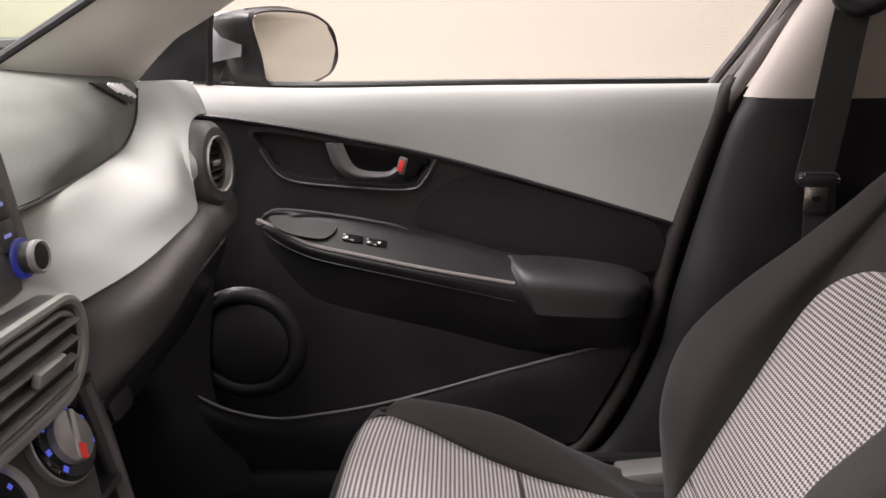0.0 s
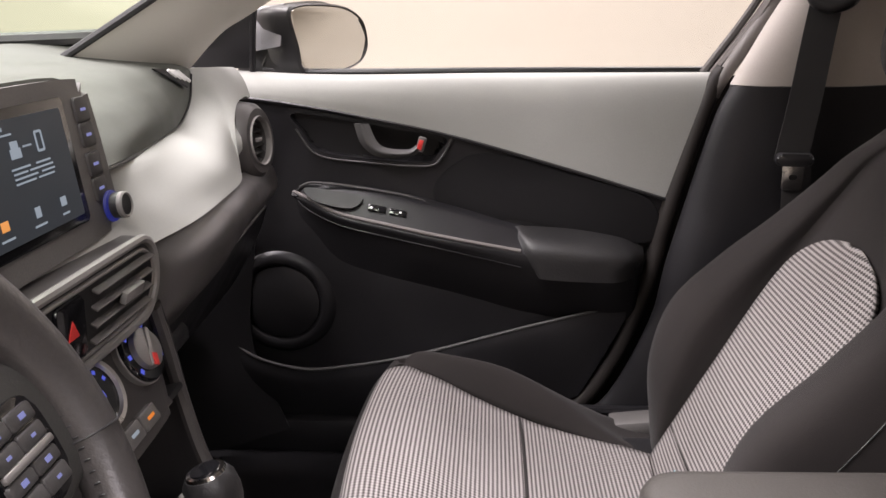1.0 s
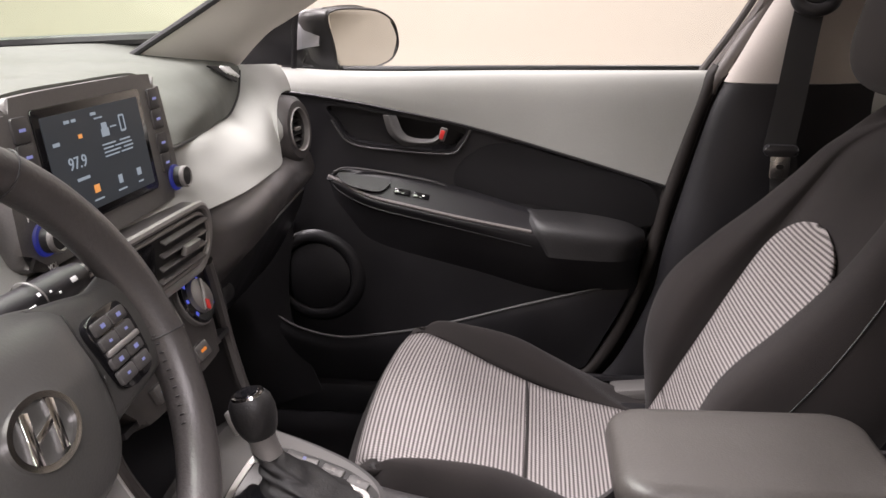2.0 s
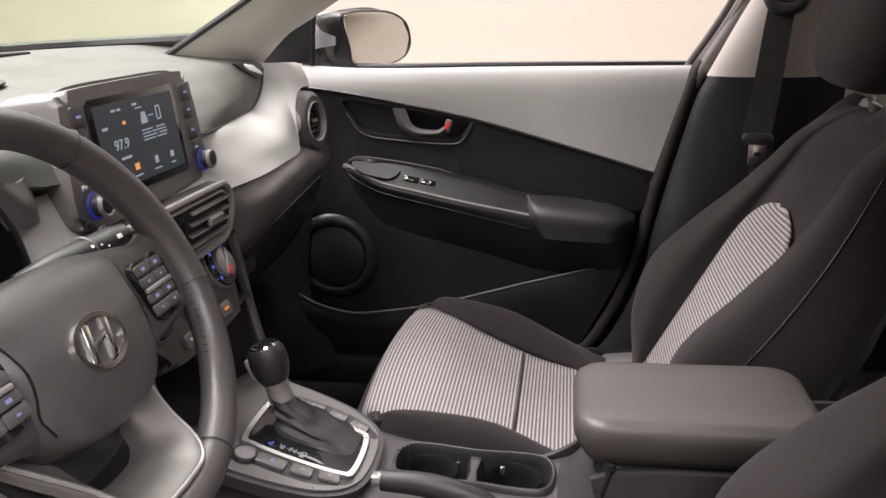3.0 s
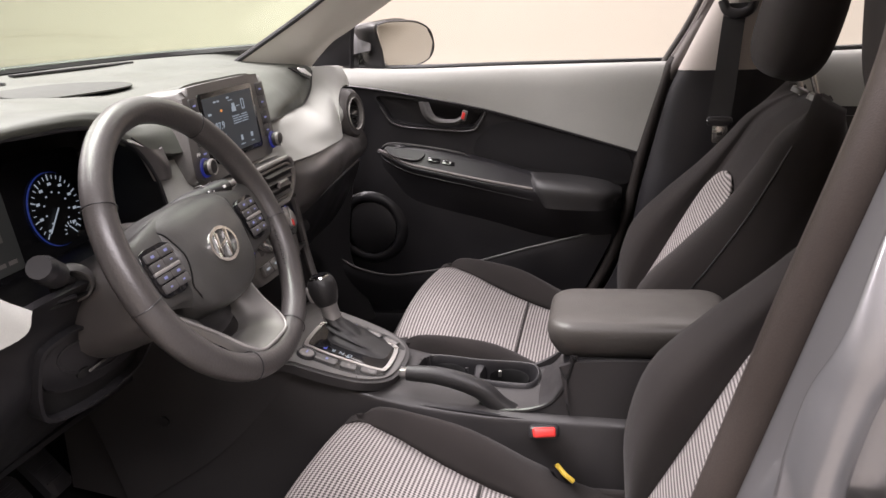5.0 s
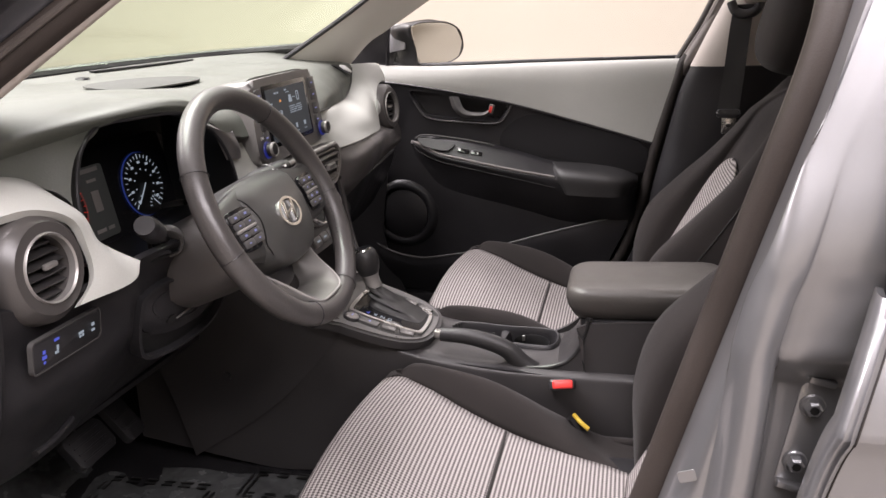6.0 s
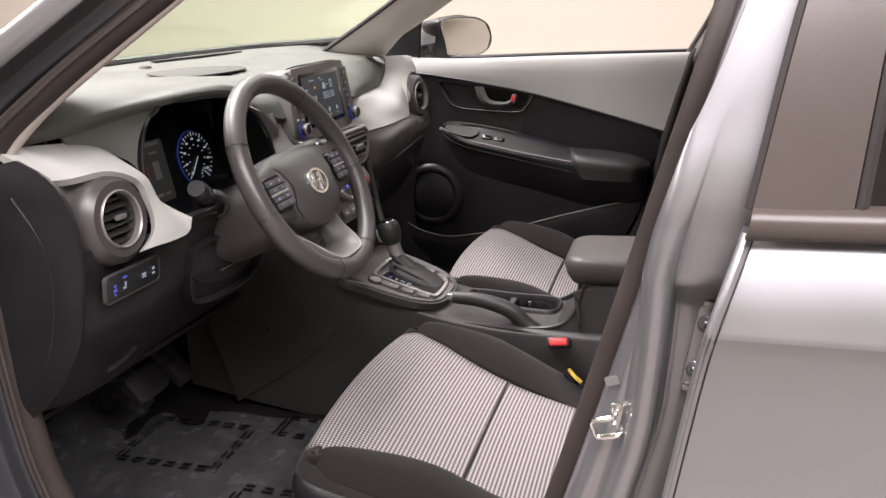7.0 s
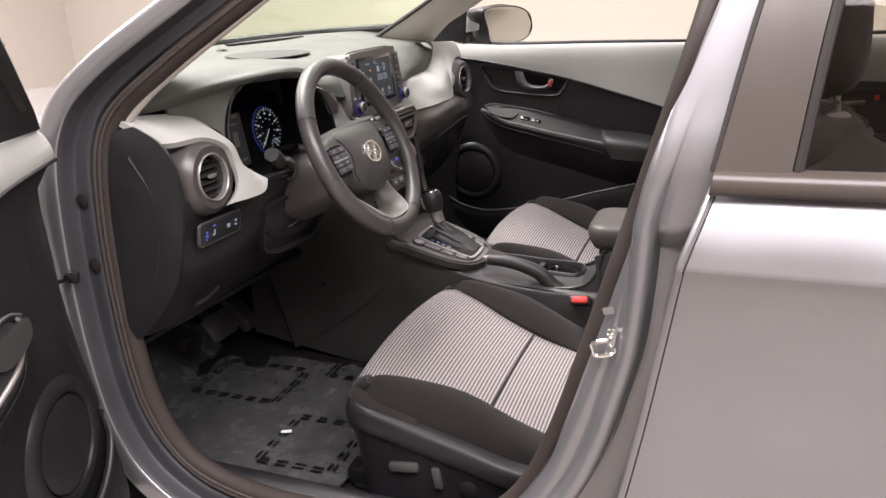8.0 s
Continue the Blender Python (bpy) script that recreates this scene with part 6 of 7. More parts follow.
def pillow(x0, x1, y0, y1, z0, z1, drop=0.0, n=28, m=22, power=3.6):
    """A padded block with soft corners."""
    rows = []
    cx, cy, cz = (x0 + x1) / 2, (y0 + y1) / 2, (z0 + z1) / 2
    for i in range(m + 1):
        a = -math.pi / 2 + math.pi * i / m
        ca, sa = math.cos(a), math.sin(a)
        k = abs(ca) ** (2 / 3.0)
        z = math.copysign(abs(sa) ** (2 / 3.0), sa)
        rows.append([Vector((cx + x * k, cy + y * k, cz + z * (z1 - z0) / 2 + drop * (x / (x1 - x0)))) for x, y in oval(x1 - x0, y1 - y0, n * 2, power)])
    bm = grid(rows, True, True)
    bmesh.ops.remove_doubles(bm, verts=bm.verts, dist=1e-6)
    return bm


part("lid", soft_block(0.530, 0.81, -0.062, 0.116, 0.652, 0.718), VINYL, armrest, "padded grey-brown vinyl lid")
part("lid_base", plate(rrect(0.20, 0.160, 0.03), pose(0.655, 0.027, 0.640), 0.018, 0.004), DARK, armrest)
buckle = thing("seat_belt_buckle", "dark seat belt buckle with a red release button", "buckle", at=(0.53, -0.115, 0.50))
BM_ = facing((0.531, -0.126, 0.571), (0.97, 0.10, 0.05), (-0.15, 0.45, 0.9))
part("buckle_body", box(0.046, 0.020, 0.13, BM_ @ pose(0, -0.003, -0.062, 0, 0, 0), 0.006, 3), BLACK, buckle)
part("button", box(0.034, 0.0145, 0.018, BM_ @ pose(0, -0.003, 0.002, 0, 9, 0), 0.0035, 3), RED, buckle, "red release button")
part("wire", tube([(0.55, -0.115, 0.505), (0.562, -0.13, 0.50), (0.575, -0.13, 0.488)], 0.004, 10, 8), YELLOW, buckle, "yellow wire sleeve")
part("stem", tube([(0.545, -0.115, 0.50), (0.59, -0.108, 0.42)], 0.008, 6, 8), BLACK, buckle)

# ---- front seats ----
def seat(name, cy, label):
    """Front seat; x runs to its rear."""
    ob = thing(name, label, "seat", "front seats", at=(0.5, cy, 0.34))
    W = 0.262

    def top(x):
        return float(np.interp(x, [0.20, 0.216, 0.235, 0.28, 0.36, 0.46, 0.58, 0.72], [0.560, 0.572, 0.576, 0.566, 0.530, 0.490, 0.464, 0.456]))

    def half(x):
        return float(np.interp(x, [0.20, 0.25, 0.45, 0.58, 0.66, 0.72], [0.212, 0.223, 0.187, 0.174, 0.140, 0.105]))

    XS = [0.208, 0.222, 0.25, 0.30, 0.36, 0.42, 0.48, 0.56, 0.64, 0.72]
    crown = 0.010

    def cush(x, v):
        return top(x) + crown * (1 - v * v) - 0.010

    rows = []
    for x in XS:
        h = half(x)
        rows.append([Vector((x - 0.010 * (1 - (k / 8 - 1) ** 2) * (x < 0.26), cy + h * (k / 8 - 1), cush(x, k / 8 - 1))) for k in range(17)])
    first = rows[0]
    rows.insert(0, [Vector((p.x - 0.007, p.y, p.z - 0.016)) for p in first])
    rows.insert(0, [Vector((p.x - 0.006, p.y, p.z - 0.036)) for p in first])
    fine = []
    cols = [curve([r[i] for r in rows], 56) for i in range(17)]
    fine = [[cols[i][j] for i in range(17)] for j in range(56)]
    bm = grid(fine)
    bmesh.ops.recalc_face_normals(bm, faces=bm.faces)
    patch = part("cushion_insert", bm, WEAVE, ob, "black and white houndstooth woven insert")
    run = [0.0]
    for j in range(1, 56):
        run.append(run[-1] + (fine[j][8] - fine[j - 1][8]).length)
    uv = patch.data.uv_layers.new(name="UVMap")
    for l in patch.data.loops:
        uv.data[l.index].uv = (patch.data.vertices[l.vertex_index].co.y, run[l.vertex_index // 17])
    sol = patch.modifiers.new("depth", "SOLIDIFY")
    sol.thickness, sol.offset = 0.02, -1
    if cy > 0:
        part("recliner_cover", box(0.115, 0.050, 0.030, pose(0.655, cy + 0.250, 0.447, 0, -6, 0), 0.008), GREY, ob, "grey plastic cover over the recliner")
        part("fabric_tag", plate([(-0.007, 0.008), (-0.005, -0.009), (0.010, 0.001)], facing((0.604, 0.25, 0.617), (0.45, 0.9, 0), (0, -0.3, 1)), 0.0012), CYAN, ob, "small pale blue cloth tag")
    part("insert_seam", tube([(0.437, cy - half(0.45) + 0.004, cush(0.44, 1) + 0.001), (0.440, cy - 0.08, cush(0.44, 0.5) + 0.001), (0.440, cy + 0.08, cush(0.44, 0.5) + 0.001), (0.437, cy + half(0.45) - 0.004, cush(0.44, 1) + 0.001)], 0.0030, 24, 8), CLOTH, patch, "stitched cross seam")
    for s in (1, -1):
        b = []
        for x in (0.214, 0.222, 0.236, 0.265, 0.33, 0.42, 0.52, 0.62, 0.74):
            h, z = half(max(x, 0.2)), top(max(x, 0.2))
            front = max(0.0, (0.26 - x) / 0.075)
            rise = float(np.interp(x, [0.18, 0.25, 0.32, 0.41, 0.49, 0.56, 0.62, 0.70], [0.0, 0.006, 0.032, 0.054, 0.040, 0.008, -0.018, -0.036]))
            out = W - 0.045 * front
            b.append([Vector(q) for q in ((x, cy + s * (h - 0.004), z - 0.012 - 0.075 * front), (x, cy + s * (h + 0.012), z + rise * 0.6 - 0.060 * front), (x, cy + s * (h + (out - h) * 0.45), z + rise - 0.052 * front), (x, cy + s * (out - 0.014), z + rise * 0.6 - 0.055 * front), (x, cy + s * out, z - 0.035 - 0.03 * front),
                (x, cy + s * (out - 0.004), z - 0.085), (x, cy + s * (out - 0.022), 0.452))])
        bm = skin(b, 22, 30)
        bo = part("cushion_bolster", bm, CLOTH, ob, "dark cloth side bolster")
        sol = bo.modifiers.new("depth", "SOLIDIFY")
        sol.thickness = 0.012
    ends = (
        ((0.34, 0.256, 0.512), (0.275, 0.252, 0.530), (0.236, 0.240, 0.542), (0.214, 0.212, 0.544), (0.203, 0.12, 0.538), (0.200, 0, 0.538)),
        ((0.34, 0.264, 0.500), (0.268, 0.261, 0.515), (0.224, 0.248, 0.525), (0.202, 0.216, 0.526), (0.190, 0.12, 0.522), (0.186, 0, 0.522)),
        ((0.34, 0.266, 0.480), (0.266, 0.263, 0.490), (0.221, 0.250, 0.496), (0.199, 0.217, 0.497), (0.187, 0.12, 0.494), (0.183, 0, 0.494)),
        ((0.34, 0.258, 0.440), (0.268, 0.254, 0.444), (0.228, 0.242, 0.446), (0.208, 0.210, 0.446), (0.197, 0.12, 0.446), (0.194, 0, 0.446)))
    part("cushion_front", skin([[(x, cy - y, z) for x, y, z in r] + [(x, cy + y, z) for x, y, z in r[-2::-1]] for r in ends], 60, 18, 0.012), CLOTH, ob, "dark cloth band round the cushion front")
    # plastic base with switches on the outer side
    o = -1 if cy < 0 else 1
    for s in (1, -1):
        side = part("side_cover", skin([[(0.208, cy + s * 0.190, 0.520), (0.216, cy + s * 0.236, 0.525), (0.244, cy + s * 0.254, 0.522), (0.30, cy + s * 0.258, 0.512), (0.42, cy + s * 0.266, 0.486), (0.56, cy + s * 0.268, 0.456), (0.80, cy + s * 0.262, 0.47)], [(0.196, cy + s * 0.192, 0.516), (0.205, cy + s * 0.245, 0.521), (0.238, cy + s * 0.270, 0.518), (0.30, cy + s * 0.276, 0.508), (0.42, cy + s * 0.284, 0.482), (0.56, cy + s * 0.286, 0.452), (0.80, cy + s * 0.275, 0.46)],
            [(0.194, cy + s * 0.192, 0.490), (0.203, cy + s * 0.247, 0.495), (0.237, cy + s * 0.273, 0.493), (0.30, cy + s * 0.279, 0.482), (0.42, cy + s * 0.286, 0.458), (0.56, cy + s * 0.286, 0.428), (0.80, cy + s * 0.276, 0.44)], [(0.204, cy + s * 0.192, 0.472), (0.212, cy + s * 0.240, 0.477), (0.242, cy + s * 0.264, 0.475), (0.30, cy + s * 0.270, 0.464), (0.42, cy + s * 0.277, 0.440), (0.56, cy + s * 0.277, 0.415), (0.80, cy + s * 0.268, 0.42)], [(0.216, cy + s * 0.190, 0.345), (0.224, cy + s * 0.232, 0.345), (0.252, cy + s * 0.254, 0.342), (0.32, cy + s * 0.262, 0.335), (0.42, cy + s * 0.266, 0.335), (0.56, cy + s * 0.266, 0.335), (0.80, cy + s * 0.258, 0.35)]], 30, 30, 0.008), DARK, ob, "dark plastic seat base cover")
        if s == o:
            for x, w, h, z in ((0.318, 0.056, 0.017, 0.430), (0.380, 0.016, 0.042, 0.420)):
                part("seat_switch", box(w, 0.014, h, pose(x, cy + s * 0.281, z, 0, -8, 0), 0.004), SOFTGREY, side, "dark grey power seat switch")
            part("lumbar_switch", lathe([(0.019, 0), (0.018, 0.009), (0.012, 0.012)], facing((0.436, cy + s * 0.274, 0.408), (-s, 0, 0), (0, 0, 1)), 20), DARK, side, "round dark lumbar switch")
            part("cover_band", tube([(0.200, cy + s * 0.215, 0.505), (0.212, cy + s * 0.246, 0.507), (0.240, cy + s * 0.264, 0.505), (0.30, cy + s * 0.275, 0.494), (0.42, cy + s * 0.283, 0.469), (0.56, cy + s * 0.284, 0.439), (0.80, cy + s * 0.274, 0.45)], 0.0105, 44, 10), SOFTGREY, side, "smooth dark grey band")
    for s in (1, -1):
        rail = part("rail", box(0.50, 0.045, 0.03, pose(0.44, cy + s * 0.212, 0.345), 0.004), BLACK, ob, "black steel seat rail")
        part("rail_end", box(0.06, 0.05, 0.035, pose(0.205, cy + s * 0.212, 0.356), 0.010), GLOSS, rail, "gloss black rail end cap")
    part("under_frame", box(0.42, 0.40, 0.06, pose(0.46, cy, 0.42), 0.01), BLACK, ob)
    # backrest, leaning back
    lean_d = Vector((0.485, 0, 0.875))
    foot = Vector((0.640, cy, 0.435))
    nrm = Vector((-0.875, 0, 0.485))

    def at(u, y, d):
        return foot + lean_d * u + Vector((0, y, 0)) + nrm * d

    US = [0.0, 0.06, 0.14, 0.24, 0.34, 0.43, 0.51, 0.575, 0.63, 0.668]
    wid = [0.185, 0.215, 0.245, 0.258, 0.258, 0.240, 0.215, 0.190, 0.160, 0.120]
    ins = [0.122, 0.126, 0.130, 0.138, 0.146, 0.142, 0.13, 0.115, 0.10, 0.08]
    back_rows, seam_run = [], []
    for u, w, q in zip(US, wid, ins):
        bulge = float(np.interp(u, [0, 0.06, 0.12, 0.18, 0.24, 0.34, 0.44, 0.54, 0.62], [-0.030, 0.008, 0.046, 0.066, 0.072, 0.048, 0.018, 0.0, -0.008]))
        t = 0.0 if u < 0.6 else (u - 0.6) * 0.7
        prof = [(-w + 0.03, -0.12 + t), (-w, -0.07), (-w + 0.004, -0.01 + bulge * 0.4), (-w + 0.028, 0.012 + bulge - t), (-q - 0.012, 0.008 + bulge * 0.75 - t), (-q, -0.003 - t), (-q * 0.5, 0.0 - t), (0, 0.003 - t), (q * 0.5, 0.0 - t), (q, -0.003 - t), (q + 0.012, 0.008 + bulge * 0.75 - t), (w - 0.028, 0.012 + bulge - t), (w - 0.004, -0.01 + bulge * 0.4), (w, -0.07), (w - 0.03, -0.12 + t)]
        seam_run.append((u, w, -0.01 + bulge * 0.4))
        back_rows.append([at(u, y, d) for y, d in prof])
    bm = skin(back_rows, 60, 40)
    back = part("backrest", bm, CLOTH, ob, "dark cloth backrest")
    sol = back.modifiers.new("depth", "SOLIDIFY")
    sol.thickness = 0.01
    part("back_panel", skin([[at(0, -0.17, -0.115), at(0, 0, -0.125), at(0, 0.17, -0.115)], [at(0.35, -0.235, -0.112), at(0.35, 0, -0.135), at(0.35, 0.235, -0.112)], [at(0.63, -0.12, -0.075), at(0.645, 0, -0.08), at(0.63, 0.12, -0.075)]], 16, 14, 0.01), DARK, back, "dark plastic back panel")
    prows = []
    for u in (0.02, 0.08, 0.16, 0.24, 0.32, 0.38, 0.415, 0.440, 0.455, 0.463):
        q = float(np.interp(u, [0.0, 0.14, 0.35, 0.39, 0.415, 0.44, 0.455, 0.463], [0.120, 0.128, 0.138, 0.130, 0.116, 0.088, 0.056, 0.012]))
        prows.append([at(u, q * (k / 8 - 1), 0.0065 + 0.004 * (1 - (k / 8 - 1) ** 2)) for k in range(17)])
    cols = [curve([r[i] for r in prows], 40) for i in range(17)]
    bins = part("backrest_insert", grid([[cols[i][j] for i in range(17)] for j in range(40)]), WEAVE, back, "black and white houndstooth woven insert")
    sheet_uv(bins, lambda c: c.y, lambda c: (c - foot).dot(lean_d))
    sol = bins.modifiers.new("depth", "SOLIDIFY")
    sol.thickness, sol.offset = 0.008, 0
    part("insert_seam", tube([at(0.085, -0.123, 0.009), at(0.085, 0, 0.013), at(0.085, 0.123, 0.009)], 0.0025, 16, 6), CLOTH, back)
    for s in (1, -1):
        part("side_seam", tube([at(u, s * (w - 0.0035), d + 0.0005) for u, w, d in seam_run[1:8]], 0.0011, 40, 6), INK, back)
    head = part("headrest", pillow(-0.062, 0.062, -0.138, 0.138, -0.110, 0.110, 0, 24, 22, 3.0), CLOTH, ob, "dark cloth headrest")
    head.matrix_basis = head.matrix_basis @ Matrix.Translation(at(0.768, 0, 0.058 if cy > 0 else 0.088)) @ pose(0, 0, 0, 0, 15 if cy > 0 else -3, 0)
    if cy < 0:
        part("shoulder", pillow(0.900, 1.012, cy - 0.150, cy + 0.150, 0.885, 1.020, 0, 24, 20, 3.2), CLOTH, back, "rounded top of the backrest")
    for s in (1, -1):
        run = [at(0.655, s * 0.065, -0.040), at(0.672, s * 0.065, -0.026), at(0.72, s * 0.065, 0.025)] if cy > 0 else [Vector((0.966, cy + s * 0.065, 0.995)), Vector((0.962, cy + s * 0.065, 1.025)), Vector((0.956, cy + s * 0.065, 1.070))]
        part("post", tube(run, 0.0052, 10, 12), STEEL, head, "steel headrest post")
        part("post_guide", lathe([(0.017, -0.004), (0.017, 0.006), (0.012, 0.010)], Matrix.Translation(at(0.658, s * 0.065, -0.034) if cy > 0 else Vector((0.964, cy + s * 0.065, 1.012))) @ pose(0, 0, 0, 0, 26 if cy > 0 else 0, 0), 16), GREY, head)
    return ob


seat("car_seat", -0.345, "driver seat in dark cloth with a houndstooth insert")
seat("car_seat", 0.425, "passenger seat in dark cloth with a houndstooth insert")
bench = thing("rear_bench", "dark cloth rear bench seat", "seat", at=(1.5, 0, 0.35))
part("cushion", pillow(1.20, 1.72, -0.64, 0.64, 0.40, 0.60, 0, 24, 16, 5), CLOTH, bench)
part("backrest", skin([[(1.62, -0.64, 0.52), (1.60, 0, 0.52), (1.62, 0.64, 0.52)], [(1.78, -0.64, 0.95), (1.76, 0, 0.95), (1.78, 0.64, 0.95)], [(1.86, -0.62, 1.0), (1.86, 0, 1.0), (1.86, 0.62, 1.0)]], 20, 12, 0.08), CLOTH, bench)


# ---- front doors ----
def front_door(name, label, m, passenger):
    """Front door, drawn for the right side and laid by m."""
    d = thing(name, label, "door", "front doors", at=m @ Vector((-0.2, 0.84, 0.7)))

    def add(nm, bm, mat, parent=None, lab="", **kw):
        bm.transform(m)
        return part(nm, bm, mat, parent or d, lab, **kw)

    low = [(-0.14, 0.788, 1.014), (-0.022, 0.786, 1.004), (0.086, 0.785, 0.987), (0.172, 0.785, 0.970), (0.323, 0.785, 0.937), (0.521, 0.786, 0.879), (0.698, 0.790, 0.823)]
    add("upper_trim", skin([[(-0.14, 0.838, 1.050), (0.1, 0.842, 1.037), (0.4, 0.845, 1.036), (0.764, 0.838, 1.034)],
        [(-0.14, 0.816, 1.055), (0.1, 0.820, 1.040), (0.4, 0.822, 1.039), (0.764, 0.815, 1.037)],
        [(-0.14, 0.800, 1.050), (0.1, 0.800, 1.036), (0.4, 0.800, 1.031), (0.757, 0.798, 1.027)],
        [(-0.14, 0.791, 1.035), (0.1, 0.789, 1.020), (0.4, 0.789, 1.006), (0.750, 0.791, 0.990)],
        [(-0.14, 0.788, 1.024), (0.09, 0.785, 1.003), (0.36, 0.785, 0.968), (0.728, 0.790, 0.915)],
        low], 40, 24, 0.012), TRIM, None, "light grey upper door trim")
    add("trim_edge", tube([(x, y - 0.001, z - 0.002) for x, y, z in low], 0.0030, 40, 6), BLACK)
    pan = skin([[(x, y + 0.004, z + 0.004) for x, y, z in low],
        [(-0.028, 0.792, 0.93), (0.2, 0.792, 0.895), (0.45, 0.792, 0.85), (0.688, 0.797, 0.79)],
        [(-0.04, 0.788, 0.83), (0.2, 0.788, 0.80), (0.45, 0.788, 0.76), (0.660, 0.795, 0.72)],
        [(-0.08, 0.784, 0.72), (0.2, 0.782, 0.69), (0.45, 0.784, 0.67), (0.645, 0.792, 0.66)],
        [(-0.13, 0.788, 0.60), (0.05, 0.790, 0.56), (0.25, 0.790, 0.55), (0.43, 0.790, 0.58), (0.632, 0.793, 0.62)],
        [(-0.15, 0.79, 0.42), (0.05, 0.79, 0.40), (0.25, 0.79, 0.40), (0.43, 0.79, 0.41), (0.55, 0.793, 0.43)]], 170, 150, 0.02)
    ins = smooth_loop([(0.285, 0.83), (0.318, 0.882), (0.385, 0.905), (0.52, 0.874), (0.668, 0.822), (0.672, 0.742), (0.54, 0.760), (0.43, 0.785), (0.335, 0.778)], 56)
    XZ = facing((0, 0.793, 0), (1, 0, 0), (0, 0, 1))
    add("insert_pad", plate(ins, XZ @ pose(0, 0, -0.004), 0.009, 0.004, 3), DARKCLOTH, None, "dark cloth door insert")
    # handle bowl
    bowl = smooth_loop([(0.036, 0.985), (0.050, 0.945), (0.080, 0.905), (0.165, 0.890), (0.275, 0.883), (0.303, 0.902), (0.322, 0.935), (0.255, 0.948), (0.165, 0.966)], 60)
    inner = smooth_loop([(0.044, 0.977), (0.058, 0.945), (0.086, 0.911), (0.168, 0.897), (0.272, 0.890), (0.296, 0.906), (0.310, 0.931), (0.252, 0.943), (0.165, 0.959)], 60)
    cupl = smooth_loop([(0.158, 0.955), (0.175, 0.915), (0.208, 0.898), (0.285, 0.893), (0.300, 0.918), (0.255, 0.940), (0.19, 0.953)], 44)
    dent(dent(pan, inner, "xz", (0, 0.012, 0)), cupl, "xz", (0, 0.030, 0))
    add("door_panel", pan, DARK, None, "dark grained door panel")
    hb = add("handle_bowl", ring(bowl, inner, XZ @ pose(0, 0, -0.016), 0.022), DARK, None, "dark rim round the door handle")
    add("bowl_lip", tube([(x, 0.787, z) for x, z in ((0.046, 0.95), (0.082, 0.904), (0.165, 0.890), (0.275, 0.883), (0.303, 0.900), (0.320, 0.93))], 0.0022, 40, 6), SOFTGREY, hb)
    add("lever", skin([[(0.152, 0.772, 0.960), (0.165, 0.766, 0.925), (0.195, 0.764, 0.903), (0.245, 0.766, 0.902), (0.266, 0.772, 0.912)], [(0.166, 0.764, 0.961), (0.180, 0.757, 0.928), (0.204, 0.755, 0.912), (0.245, 0.758, 0.910), (0.262, 0.766, 0.918)],
        [(0.178, 0.774, 0.960), (0.192, 0.768, 0.930), (0.210, 0.766, 0.919), (0.245, 0.768, 0.916), (0.258, 0.775, 0.922)]], 26, 10, 0.006), SOFTGREY, hb, "dark grey inside door handle lever")
    add("lock_tab", box(0.014, 0.010, 0.026, pose(0.268, 0.772, 0.924, 0, 18, 0), 0.003), GREY, hb, "grey lock tab")
    add("red_mark", box(0.008, 0.003, 0.017, pose(0.267, 0.767, 0.924, 0, 18, 0), 0.001), RED, hb, "red lock mark")
    # armrest
    X = (0.035, 0.06, 0.12, 0.21, 0.32, 0.44, 0.55, 0.635, 0.658)
    zt = (0.838, 0.852, 0.851, 0.838, 0.812, 0.776, 0.757, 0.745, 0.735)
    zl = (0.836, 0.832, 0.808, 0.789, 0.766, 0.744, 0.728, 0.718, 0.715)
    zu = (0.832, 0.812, 0.788, 0.768, 0.744, 0.716, 0.700, 0.695, 0.70)
    yo = (0.784, 0.764, 0.742, 0.732, 0.728, 0.726, 0.726, 0.738, 0.78)

    def run(f):
        return [f(i) for i in range(len(X))]

    arm = add("armrest", skin([run(lambda i: (X[i], 0.790, zt[i])), run(lambda i: (X[i], min(0.786, yo[i] + 0.042), zt[i] - 0.003)), run(lambda i: (X[i], min(0.786, yo[i] + 0.030), zt[i] - 0.010)), run(lambda i: (X[i], yo[i] + 0.006, zl[i] + 0.002)), run(lambda i: (X[i], yo[i], zl[i] - 0.008)),
        run(lambda i: (X[i], yo[i] + 0.006, zu[i])), run(lambda i: (X[i], min(0.788, yo[i] + 0.030), zu[i] - 0.05)), run(lambda i: (X[i], 0.789, zu[i] - 0.105))], 44, 32, 0.006), DARK, None, "dark door armrest")
    add("armrest_strip", tube(run(lambda i: (X[i], yo[i] + 0.003, zl[i] + 0.001))[:6], 0.0034, 40, 8), STACK, arm, "satin grey edge strip")
    add("armrest_top_strip", tube([(0.05, 0.772, 0.849), (0.075, 0.776, 0.856), (0.15, 0.776, 0.848), (0.255, 0.776, 0.828), (0.285, 0.778, 0.808), (0.325, 0.782, 0.776)], 0.0026, 40, 8), SOFTGREY, arm)
    add("armrest_seam", tube(run(lambda i: (X[i], yo[i] + 0.004, zu[i] - 0.001))[:6], 0.0012, 40, 6), INK, arm)
    AM = facing((0.112, 0.757, 0.829), (1, 0.0, -0.16), (0.05, 0.62, 0.78))
    add("armrest_bin", plate(smooth_loop([(-0.052, 0.012), (0.0, 0.014), (0.05, 0.011), (0.036, -0.013), (-0.01, -0.014), (-0.04, -0.006)], 30), AM @ pose(0, 0, 0.0035), 0.004), INK, arm, "small black open bin")
